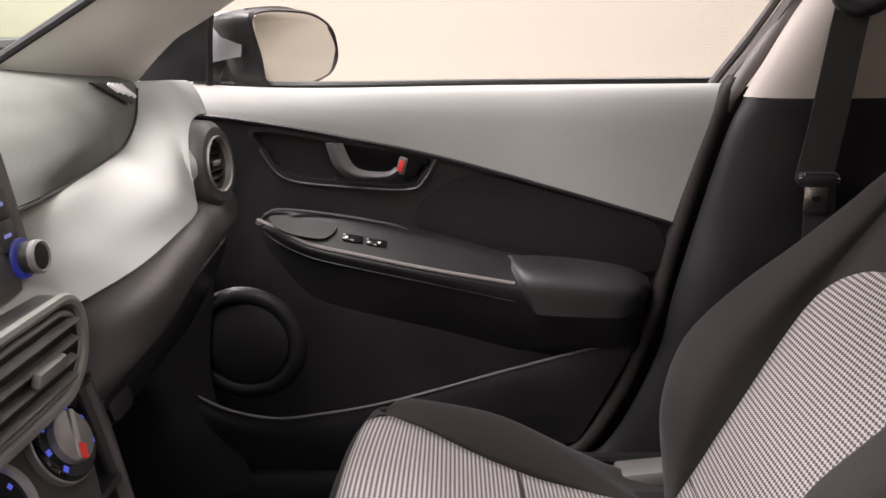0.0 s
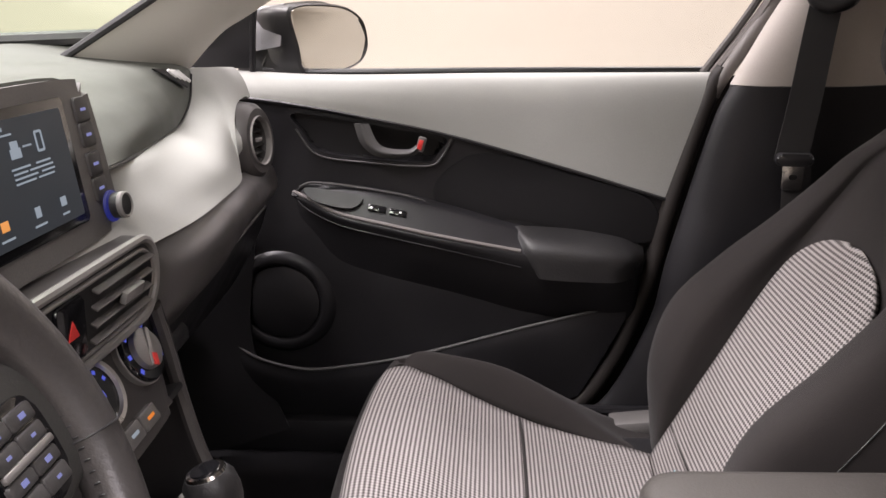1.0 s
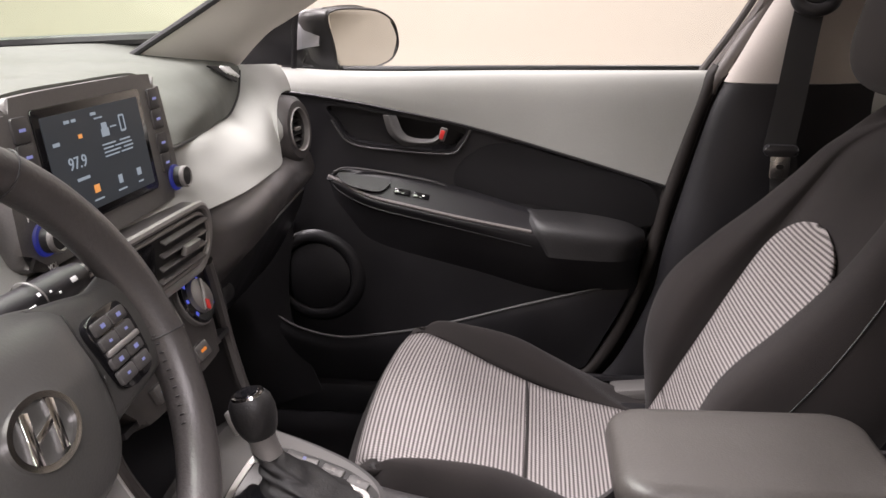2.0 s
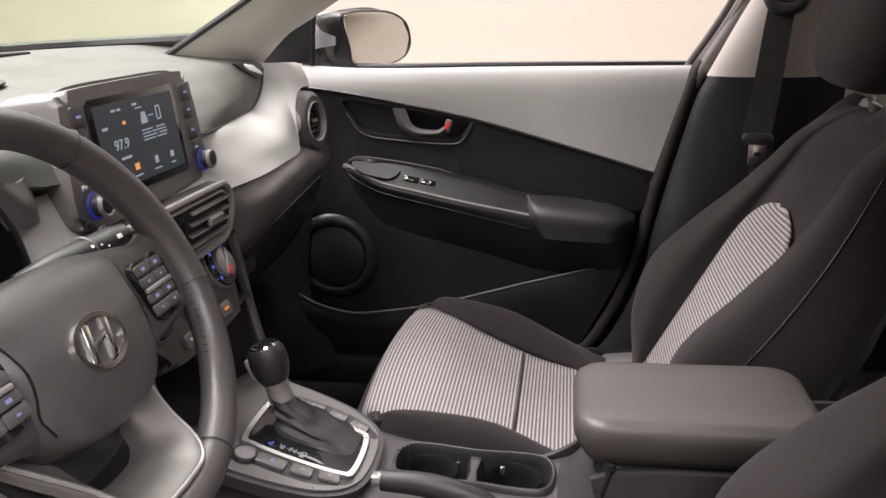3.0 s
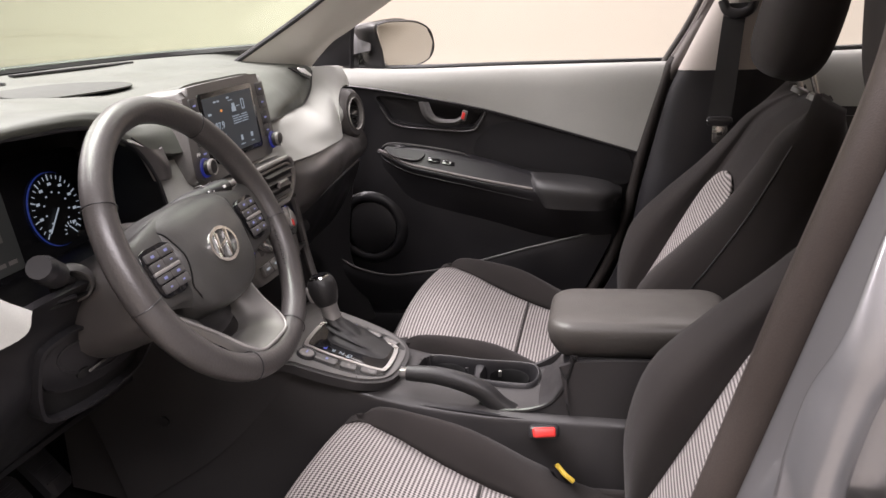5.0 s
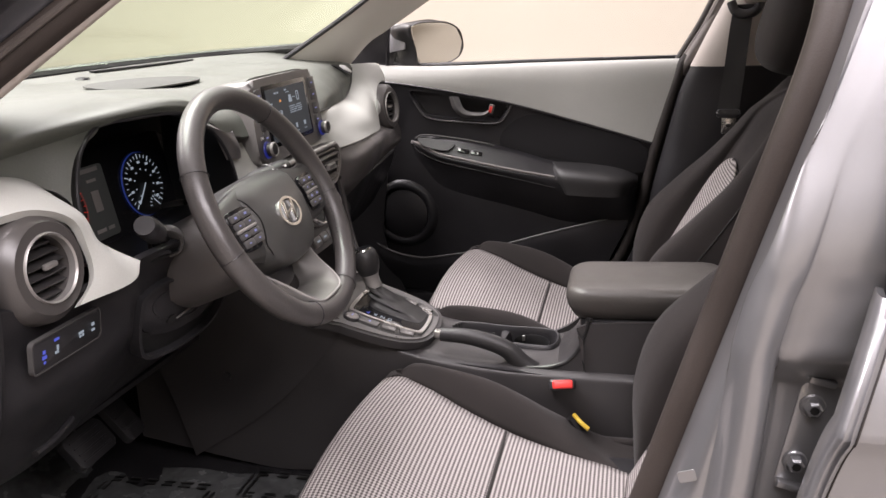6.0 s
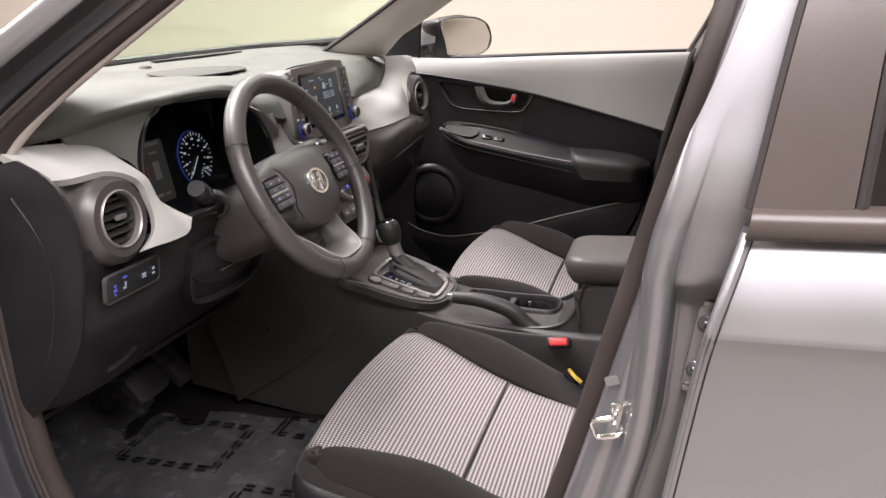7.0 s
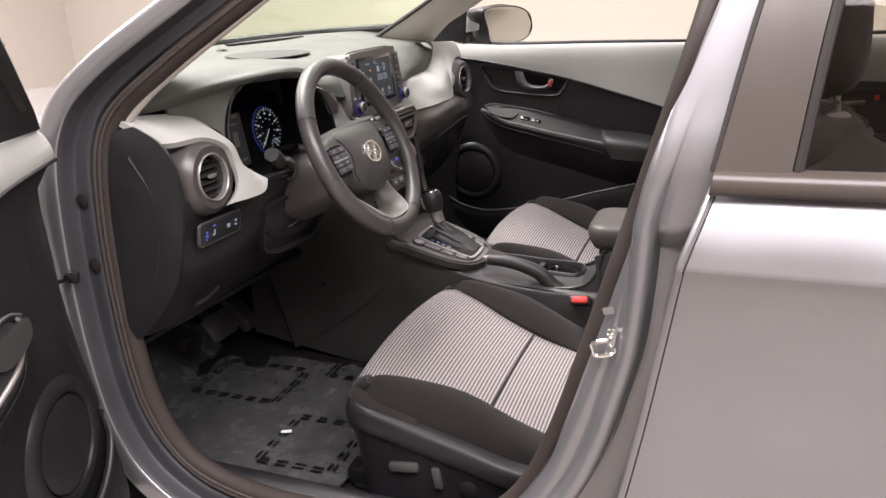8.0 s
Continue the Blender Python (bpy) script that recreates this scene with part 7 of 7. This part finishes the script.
    for k in range(2):
        b = add("window_switch", box(0.032, 0.012, 0.006, facing((0.190 + k * 0.037, 0.7495, 0.815 - k * 0.008), (1, 0, -0.2), (0.05, 0.62, 0.78)), 0.002), GLOSS, arm, "gloss black window switch")
        add("switch_mark", box(0.004, 0.003, 0.001, facing((0.181 + k * 0.050, 0.7470, 0.8185 - k * 0.010), (1, 0, -0.2), (0.05, 0.62, 0.78))), LENS, b)
    add("armrest_pad", skin([[(0.428, 0.772, 0.775), (0.445, 0.728, 0.745), (0.470, 0.722, 0.700)], [(0.445, 0.774, 0.778), (0.465, 0.722, 0.752), (0.480, 0.716, 0.698)], [(0.53, 0.776, 0.772), (0.54, 0.718, 0.746), (0.545, 0.714, 0.694)], [(0.615, 0.776, 0.757), (0.618, 0.722, 0.735), (0.615, 0.722, 0.692)], [(0.658, 0.782, 0.735), (0.658, 0.770, 0.722), (0.652, 0.764, 0.700)]], 20, 20, 0.012), BOOT, arm, "padded dark elbow rest")
    # map pocket, speaker
    lip = [(-0.123, 0.785, 0.622), (-0.112, 0.772, 0.571), (-0.06, 0.766, 0.524), (0.034, 0.762, 0.500), (0.121, 0.762, 0.507), (0.246, 0.764, 0.530), (0.434, 0.768, 0.582), (0.632, 0.782, 0.629)]
    pk = add("map_pocket", skin([lip, [(x, y - 0.004, z - 0.03) for x, y, z in lip], [(-0.14, 0.775, 0.46), (-0.08, 0.768, 0.44), (0.05, 0.765, 0.43), (0.2, 0.765, 0.44), (0.4, 0.768, 0.46), (0.595, 0.782, 0.52)],
        [(-0.14, 0.785, 0.40), (-0.08, 0.78, 0.395), (0.05, 0.778, 0.395), (0.2, 0.778, 0.395), (0.4, 0.78, 0.41), (0.555, 0.785, 0.44)]], 40, 16, 0.008), DARK, None, "dark map pocket front")
    add("pocket_lip", tube(lip, 0.0030, 50, 8), SOFTGREY, pk)
    sm = facing((0.0, 0.786, 0.628), (1, 0, 0), (0, 0, 1))
    sp = add("speaker_surround", lathe([(0.104, -0.006), (0.098, 0.004), (0.090, 0.011), (0.081, 0.013), (0.075, 0.010), (0.071, 0.0)], sm, 48, False), DARK, None, "dark round speaker surround")
    add("speaker_grille", lathe([(0.070, 0.002), (0.070, 0.008), (0.055, 0.012), (0.02, 0.014)], sm, 40), BLACK, sp, "black speaker grille")
    # sail panel, frame, glass and outer skin
    add("sail_panel", skin([[(-0.14, 0.80, 1.056), (-0.122, 0.795, 1.09), (-0.075, 0.78, 1.128), (0.0, 0.755, 1.172)], [(-0.028, 0.812, 1.052), (-0.022, 0.80, 1.09), (-0.016, 0.79, 1.13), (0.003, 0.765, 1.18)]], 14, 6, 0.012), BLACK, None, "black sail panel at the mirror")
    add("quarter_bar", tube([(-0.030, 0.815, 1.045), (-0.018, 0.796, 1.12), (0.0, 0.772, 1.185)], 0.006, 12, 8), DARK)
    fr = add("window_frame", tube([(-0.10, 0.80, 1.10), (0.0, 0.765, 1.185), (0.20, 0.69, 1.315), (0.44, 0.62, 1.44), (0.80, 0.61, 1.465), (0.905, 0.66, 1.36), (0.835, 0.765, 1.16), (0.768, 0.825, 1.035)], 0.011 if passenger else 0.017, 60, 8, 0.8), STACK if passenger else DARK, None, "warm grey window frame" if passenger else "dark window frame")
    add("frame_channel", tube([(0.890, 0.67, 1.36), (0.818, 0.775, 1.16), (0.752, 0.835, 1.035)], 0.007, 20, 8), GREY, fr)
    add("belt_seal", tube([(-0.02, 0.846, 1.047), (0.1, 0.850, 1.042), (0.4, 0.852, 1.041), (0.766, 0.845, 1.039)], 0.006, 20, 8), INK, None, "black weather strip along the window foot")
    g = add("window_glass", skin([[(-0.025, 0.850, 1.035), (0.4, 0.854, 1.035), (0.764, 0.848, 1.03)], [(0.05, 0.75, 1.22), (0.45, 0.735, 1.26), (0.85, 0.735, 1.23)], [(0.42, 0.63, 1.43), (0.6, 0.625, 1.45), (0.90, 0.625, 1.45)]], 16, 10, 0.004), CLEAR, None, "clear window pane")
    g.visible_shadow = False
    add("outer_skin", skin([[(-0.20, 0.845, 1.03), (0.3, 0.86, 1.03), (0.77, 0.86, 1.03)], [(-0.21, 0.875, 0.93), (0.3, 0.885, 0.93), (0.76, 0.885, 0.92)], [(-0.21, 0.865, 0.72), (0.3, 0.875, 0.72), (0.72, 0.875, 0.72)], [(-0.21, 0.86, 0.36), (0.3, 0.87, 0.34), (0.60, 0.87, 0.36)]], 20, 16, 0.01), PAINT, None, "grey-blue painted door skin")
    add("front_edge", skin([[(-0.022, 0.80, 1.04), (-0.03, 0.80, 0.93), (-0.045, 0.795, 0.82), (-0.09, 0.79, 0.70), (-0.14, 0.79, 0.58), (-0.155, 0.79, 0.40)], [(-0.10, 0.83, 1.04), (-0.11, 0.825, 0.93), (-0.13, 0.82, 0.82), (-0.16, 0.82, 0.70), (-0.185, 0.82, 0.58), (-0.19, 0.82, 0.40)], [(-0.20, 0.85, 1.03), (-0.205, 0.86, 0.93), (-0.21, 0.86, 0.82), (-0.21, 0.86, 0.70), (-0.21, 0.86, 0.58), (-0.21, 0.86, 0.38)]], 24, 8, 0.006), BLACK, None, "door front edge")
    add("rear_edge", skin([[(0.766, 0.80, 1.03), (0.70, 0.80, 0.82), (0.665, 0.80, 0.70), (0.635, 0.80, 0.62), (0.56, 0.80, 0.42)], [(0.785, 0.85, 1.03), (0.725, 0.86, 0.82), (0.69, 0.86, 0.70), (0.66, 0.86, 0.62), (0.59, 0.86, 0.40)]], 16, 5, 0.006), BLACK)
    # mirror
    mm = facing((0.086, 0.947, 1.089), (0.285, 0.958, 0.0), (0, 0, 1))
    ml = [(-0.148, 0.052), (-0.128, 0.0), (-0.108, -0.052), (-0.02, -0.056), (0.10, -0.046), (0.146, -0.022), (0.150, 0.008), (0.128, 0.040), (0.06, 0.062), (-0.04, 0.068), (-0.12, 0.066)]
    loop = smooth_loop(ml, 56)
    rows = [[Vector((x * k + ox, y * k, z)) for x, y in loop] for k, z, ox in ((0.965, -0.004, 0), (1.0, 0.004, 0), (1.045, 0.0, 0), (1.065, -0.02, 0), (1.02, -0.055, 0), (0.8, -0.088, -0.01), (0.35, -0.10, -0.02))]
    bm = grid(rows, True, True)
    bm.transform(mm)
    mi = add("door_mirror", bm, BLACK, None, "black framed outside mirror with a grey-blue cap")
    add("mirror_glass", plate([(x * 0.972, y * 0.965) for x, y in loop], mm @ pose(0, 0, -0.003), 0.004, 0.001), MIRROR, mi, "mirror glass")
    add("mirror_cap", skin([[mm @ Vector(q) for q in ((-0.142, 0.0, -0.022), (-0.135, 0.060, -0.016), (-0.12, 0.068, -0.012), (0.0, 0.070, -0.012), (0.12, 0.046, -0.012))], [mm @ Vector(q) for q in ((-0.140, -0.008, -0.07), (-0.135, 0.045, -0.08), (-0.12, 0.06, -0.085), (0.0, 0.06, -0.09), (0.12, 0.035, -0.065))], [mm @ Vector(q) for q in ((-0.118, -0.018, -0.125), (-0.115, 0.02, -0.13), (-0.12, 0.03, -0.13), (0.0, 0.01, -0.115), (0.11, 0.0, -0.085))]], 20, 10, 0.004), PAINT, mi, "grey-blue painted mirror cap")
    add("mirror_foot", skin([[(-0.02, 0.845, 1.055), (0.01, 0.845, 1.12)], [(0.0, 0.86, 1.045), (0.03, 0.835, 1.115)], [(0.04, 0.845, 1.045), (0.045, 0.82, 1.12)]], 8, 8, 0.008), BLACK, mi)
    add("mirror_base", box(0.12, 0.085, 0.085, pose(-0.010, 0.890, 1.066, 0, 0, -18), 0.018), BLACK, mi, "black mirror base")
    return d


front_door("passenger_door", "closed passenger door with light grey upper trim and dark panel", Matrix.Identity(4), True)
HX, HY, OPEN = -0.235, -0.84, 71.0
front_door("driver_door", "open driver door with light grey upper trim and dark panel", Matrix.Translation((HX + 0.057, HY + 0.0625, 0)) @ pose(0, 0, 0, 0, 0, -OPEN) @ Matrix.Translation((-HX, -HY, 0)) @ Matrix.Diagonal((1, -1, 1, 1)), False)

# ---- rear doors ----
rd = thing("rear_door_left", "closed grey-blue painted rear door with dark tinted glass", "door", "rear doors", at=(1.1, -0.83, 0.6))


LV_TOP = [(1.0, -0.828), (0.988, -0.838), (0.968, -0.850), (0.944, -0.862), (0.920, -0.871)]
LV_LOW = [(0.920, -0.871), (0.914, -0.8675), (0.900, -0.8605), (0.875, -0.8535), (0.84, -0.8485), (0.78, -0.846), (0.70, -0.850), (0.60, -0.858), (0.50, -0.862), (0.42, -0.855), (0.34, -0.83)]


def rear_rows(levels, m):
    """Rows of the rear door skin, with its rolled front edge."""
    cs = [curve([(fx(z) + 0.004, y + 0.035, z), (fx(z), y + 0.012, z), (fx(z) + 0.002, y + 0.002, z), (fx(z) + 0.012, y, z), (fx(z) + 0.10, y - 0.002, z), (1.15, y - 0.006, z), (1.5, y - 0.004, z)], 60) for z, y in levels]
    cols = [curve([c[i] for c in cs], m) for i in range(60)]
    return [[cols[i][j] for i in range(60)] for j in range(m)]


sheet = grid(rear_rows(LV_TOP, 18) + rear_rows(LV_LOW, 50)[1:])
bmesh.ops.recalc_face_normals(sheet, faces=sheet.faces)
bmesh.ops.solidify(sheet, geom=sheet.faces[:] + sheet.verts[:] + sheet.edges[:], thickness=0.005)
part("door_skin", sheet, PAINT, rd, "grey-blue metallic door skin with a feature line", True, 60)
part("hem_line", tube([(fx(z) + 0.0095, y - 0.0002, z) for z, y in LV_TOP + LV_LOW[1:]], 0.0009, 60, 5), RUBBER, rd, "thin dark hem line")
part("belt_moulding", skin([[(0.798, -0.838, 1.001), (1.1, -0.840, 1.003), (1.5, -0.838, 1.015)], [(0.799, -0.846, 1.006), (1.1, -0.848, 1.008), (1.5, -0.846, 1.020)], [(0.802, -0.843, 1.018), (1.1, -0.845, 1.020), (1.5, -0.843, 1.032)], [(0.804, -0.83, 1.023), (1.1, -0.832, 1.025), (1.5, -0.83, 1.037)]], 16, 10, 0.004), SATIN_BLACK, rd, "satin dark belt moulding")
part("frame_applique", skin([[(0.803, -0.832, 1.022), (0.842, -0.775, 1.196), (0.895, -0.70, 1.36), (0.93, -0.65, 1.45)], [(0.842, -0.834, 1.022), (0.874, -0.777, 1.196), (0.915, -0.70, 1.37), (0.945, -0.65, 1.46)], [(0.878, -0.833, 1.022), (0.905, -0.776, 1.196), (0.945, -0.70, 1.37), (0.97, -0.65, 1.46)]], 20, 10, 0.006), SATIN_BLACK, rd, "satin dark window frame panel")
part("glass_channel", tube([(0.884, -0.833, 1.022), (0.911, -0.777, 1.196), (0.95, -0.70, 1.37), (0.975, -0.65, 1.46)], 0.0065, 20, 8), RUBBER, rd)
part("frame_edge", tube([(0.802, -0.831, 1.022), (0.840, -0.775, 1.196), (0.893, -0.70, 1.36)], 0.005, 20, 8), RUBBER, rd)
rg = part("window_glass", skin([[(0.885, -0.827, 1.01), (1.2, -0.828, 1.01), (1.6, -0.82, 1.02)], [(0.92, -0.765, 1.20), (1.2, -0.765, 1.21), (1.62, -0.755, 1.22)], [(0.97, -0.65, 1.45), (1.2, -0.64, 1.47), (1.65, -0.63, 1.45)]], 14, 10, 0.004), PRIVACY, rd, "dark tinted glass")
rg.visible_shadow = False
part("window_top", tube([(0.93, -0.66, 1.45), (1.2, -0.645, 1.475), (1.7, -0.63, 1.45), (1.8, -0.72, 1.25), (1.72, -0.82, 1.03)], 0.022, 40, 8), SATIN_BLACK, rd)
part("inner_panel", skin([[(0.93, -0.79, 1.01), (1.3, -0.79, 1.02), (1.62, -0.79, 1.03)], [(0.90, -0.785, 0.7), (1.3, -0.785, 0.7), (1.5, -0.785, 0.7)], [(0.86, -0.785, 0.38), (1.3, -0.785, 0.38), (1.4, -0.785, 0.38)]], 12, 10, 0.01), DARK, rd)

rr = thing("rear_door_right", "closed rear passenger door with light upper trim", "door", "rear doors", at=(1.3, 0.8, 0.6))
part("upper_trim", skin([[(1.0, 0.84, 1.045), (1.3, 0.84, 1.05), (1.72, 0.84, 1.065)], [(1.0, 0.805, 1.04), (1.3, 0.805, 1.045), (1.72, 0.80, 1.06)], [(1.0, 0.79, 1.0), (1.3, 0.79, 1.005), (1.70, 0.79, 1.02)], [(0.99, 0.785, 0.93), (1.3, 0.785, 0.92), (1.68, 0.785, 0.90)]], 16, 12, 0.01), TRIM, rr, "light grey upper door trim")
part("door_panel", skin([[(0.99, 0.79, 0.932), (1.3, 0.79, 0.922), (1.68, 0.79, 0.902)], [(0.99, 0.775, 0.78), (1.3, 0.76, 0.76), (1.6, 0.78, 0.74)], [(0.99, 0.78, 0.40), (1.3, 0.78, 0.40), (1.45, 0.79, 0.40)]], 16, 14, 0.01), DARK, rr, "dark door panel")
hbowl = part("handle_bowl", plate(smooth_loop([(-0.09, 0.02), (0.08, 0.025), (0.09, -0.02), (-0.07, -0.03)], 30), facing((1.14, 0.786, 0.875), (1, 0, 0), (0, 0, 1)), 0.006, 0.002), BLACK, rr, "black handle recess")
part("red_mark", box(0.012, 0.004, 0.014, pose(1.19, 0.778, 0.88), 0.001), RED, hbowl, "red lock mark")
part("lever", tube([(1.06, 0.775, 0.885), (1.10, 0.768, 0.865), (1.16, 0.772, 0.868)], 0.007, 14, 8), GREY, hbowl)
part("armrest", tube([(1.0, 0.775, 0.77), (1.2, 0.755, 0.755), (1.45, 0.76, 0.735)], 0.03, 16, 12), DARK, rr)
rwg = part("window_glass", skin([[(0.99, 0.85, 1.03), (1.3, 0.85, 1.035), (1.72, 0.84, 1.05)], [(1.06, 0.64, 1.46), (1.3, 0.63, 1.47), (1.75, 0.63, 1.45)]], 12, 8, 0.004), CLEAR, rr)
rwg.visible_shadow = False
part("belt_seal", tube([(0.99, 0.85, 1.05), (1.3, 0.85, 1.055), (1.72, 0.845, 1.07)], 0.006, 12, 8), INK, rr)

# ---- seat belt on the right pillar ----
belt = thing("seat_belt", "black seat belt webbing hanging from the pillar guide", "seat belt", at=(0.87, 0.69, 1.02))
part("webbing", skin([[(0.868, 0.694, 1.165), (0.862, 0.698, 1.10), (0.854, 0.704, 1.0), (0.846, 0.708, 0.93), (0.843, 0.709, 0.905)], [(0.914, 0.686, 1.165), (0.908, 0.690, 1.10), (0.902, 0.696, 1.0), (0.896, 0.700, 0.93), (0.893, 0.701, 0.905)]], 16, 6, 0.0022), WEB, belt, "black woven webbing")
tong = part("tongue", plate(rrect(0.056, 0.020, 0.008), facing((0.870, 0.698, 0.910), (1, -0.16, 0.0), (0, 0, 1)), 0.014, 0.005), BLACK, belt, "black belt tongue grip")
part("tongue_plate", plate(rrect(0.032, 0.042, 0.003), facing((0.872, 0.701, 0.880), (1, -0.16, 0), (0, 0, 1)), 0.003, 0.001), STEEL, tong, "steel tongue plate")
part("tongue_slot", plate(rrect(0.012, 0.008, 0.003), facing((0.872, 0.698, 0.880), (1, -0.16, 0), (0, 0, 1)), 0.0006), INK, tong)
part("webbing_lower", skin([[(0.858, 0.708, 0.905), (0.87, 0.705, 0.7), (0.90, 0.71, 0.45)], [(0.90, 0.702, 0.905), (0.915, 0.70, 0.7), (0.945, 0.705, 0.45)]], 10, 5, 0.002), WEB, belt)
guide = part("guide", tube([(0.862, 0.688, 1.172), (0.872, 0.682, 1.150), (0.895, 0.675, 1.143), (0.918, 0.674, 1.152), (0.928, 0.680, 1.178)], 0.011, 24, 10), BLACK, belt, "black belt guide loop")
part("guide_cover", pillow(0.885, 0.955, 0.655, 0.72, 1.165, 1.235, 0, 16, 12, 3), BEIGE, guide, "beige guide cover")

# ---- floor covers ----
mat = thing("floor_mat", "black floor mat under clear printed protective film", "floor mat", at=(-0.1, -0.37, 0.345))


def film_sheet():
    rows = []
    for i in range(31):
        x = -0.50 + 0.66 * i / 30
        r = []
        for j in range(23):
            y = -0.615 + 0.48 * j / 22
            z = 0.345 + 0.004 * math.sin(x * 31 + y * 17) * math.sin(y * 23 - x * 9) + max(0.0, -0.38 - x) * 0.55
            r.append(Vector((x + 0.012 * math.sin(y * 9), y + 0.010 * math.sin(x * 7), z)))
        rows.append(r)
    bm = grid(rows)
    bmesh.ops.recalc_face_normals(bm, faces=bm.faces)
    bmesh.ops.solidify(bm, geom=bm.faces[:] + bm.verts[:] + bm.edges[:], thickness=0.004)
    return bm


sheet = part("film", film_sheet(), FILM, mat, "crinkled clear film, glossy over black carpet")


def print_block(x0, x1, y0, y1):
    """A frame of unreadable printed lines."""
    for k in range(2):
        for xa, ya, xb, yb in ((x0, y0, x1, y0), (x1, y0, x1, y1), (x1, y1, x0, y1), (x0, y1, x0, y0)):
            n = max(3, int(math.hypot(xb - xa, yb - ya) / 0.035))
            for q in range(n):
                u = (q + 0.5) / n
                off = 0.012 * k
                px_, py_ = xa + (xb - xa) * u, ya + (yb - ya) * u
                lx, ly = (0.026, 0.006) if ya == yb else (0.006, 0.026)
                z = 0.3515 + max(0.0, -0.38 - px_) * 0.55
                part("print_bar", box(lx * (0.7 + 0.3 * random.random()), ly * (0.7 + 0.3 * random.random()), 0.0008, pose(px_ + (off if xa == xb else 0), py_ + (off if ya == yb else 0), z)), INK, sheet)


print_block(-0.34, -0.12, -0.37, -0.21)
print_block(-0.03, 0.13, -0.58, -0.41)
print_block(-0.06, 0.10, -0.22, -0.15)
part("small_label", box(0.022, 0.010, 0.001, pose(-0.02, -0.47, 0.3525, 0, 0, 20)), LENS, sheet, "small white label")
mat2 = thing("passenger_floor_mat", "black carpet mat in the passenger footwell", "floor mat", at=(-0.1, 0.43, 0.34))
part("mat", skin([[(-0.5, 0.20, 0.39), (-0.5, 0.45, 0.385), (-0.5, 0.70, 0.39)], [(-0.36, 0.19, 0.345), (-0.36, 0.45, 0.342), (-0.36, 0.71, 0.345)], [(0.14, 0.20, 0.342), (0.14, 0.45, 0.340), (0.14, 0.70, 0.342)]], 10, 12, 0.008), CARPET, mat2)
glint = thing("sill_label", "crinkled printed clear label at the door sill", "label", at=(-0.14, -0.66, 0.40))
part("film", skin([[(-0.200, -0.670, 0.490), (-0.165, -0.668, 0.462), (-0.130, -0.664, 0.432)], [(-0.207, -0.662, 0.480), (-0.173, -0.660, 0.452), (-0.139, -0.656, 0.423)], [(-0.214, -0.664, 0.468), (-0.182, -0.661, 0.440), (-0.150, -0.656, 0.412)]], 14, 8, 0.001), GOLDFILM, glint)
check = thing("door_check", "black steel door check strap beside the front pillar", "door check", at=(-0.17, -0.80, 0.80))
part("bracket", box(0.018, 0.014, 0.020, pose(-0.166, -0.797, 0.805, 0, 10, 20), 0.004), BLACK, check)
part("strap", tube([(-0.165, -0.800, 0.806), (-0.172, -0.83, 0.806), (-0.185, -0.86, 0.806)], 0.006, 8, 8, 0.5), BLACK, check)
part("bolt", lathe([(0.006, 0), (0.006, 0.005), (0.004, 0.006)], facing((-0.160, -0.811, 0.812), (1, 0.2, 0), (0, 0, 1)), 6), STEEL, check)
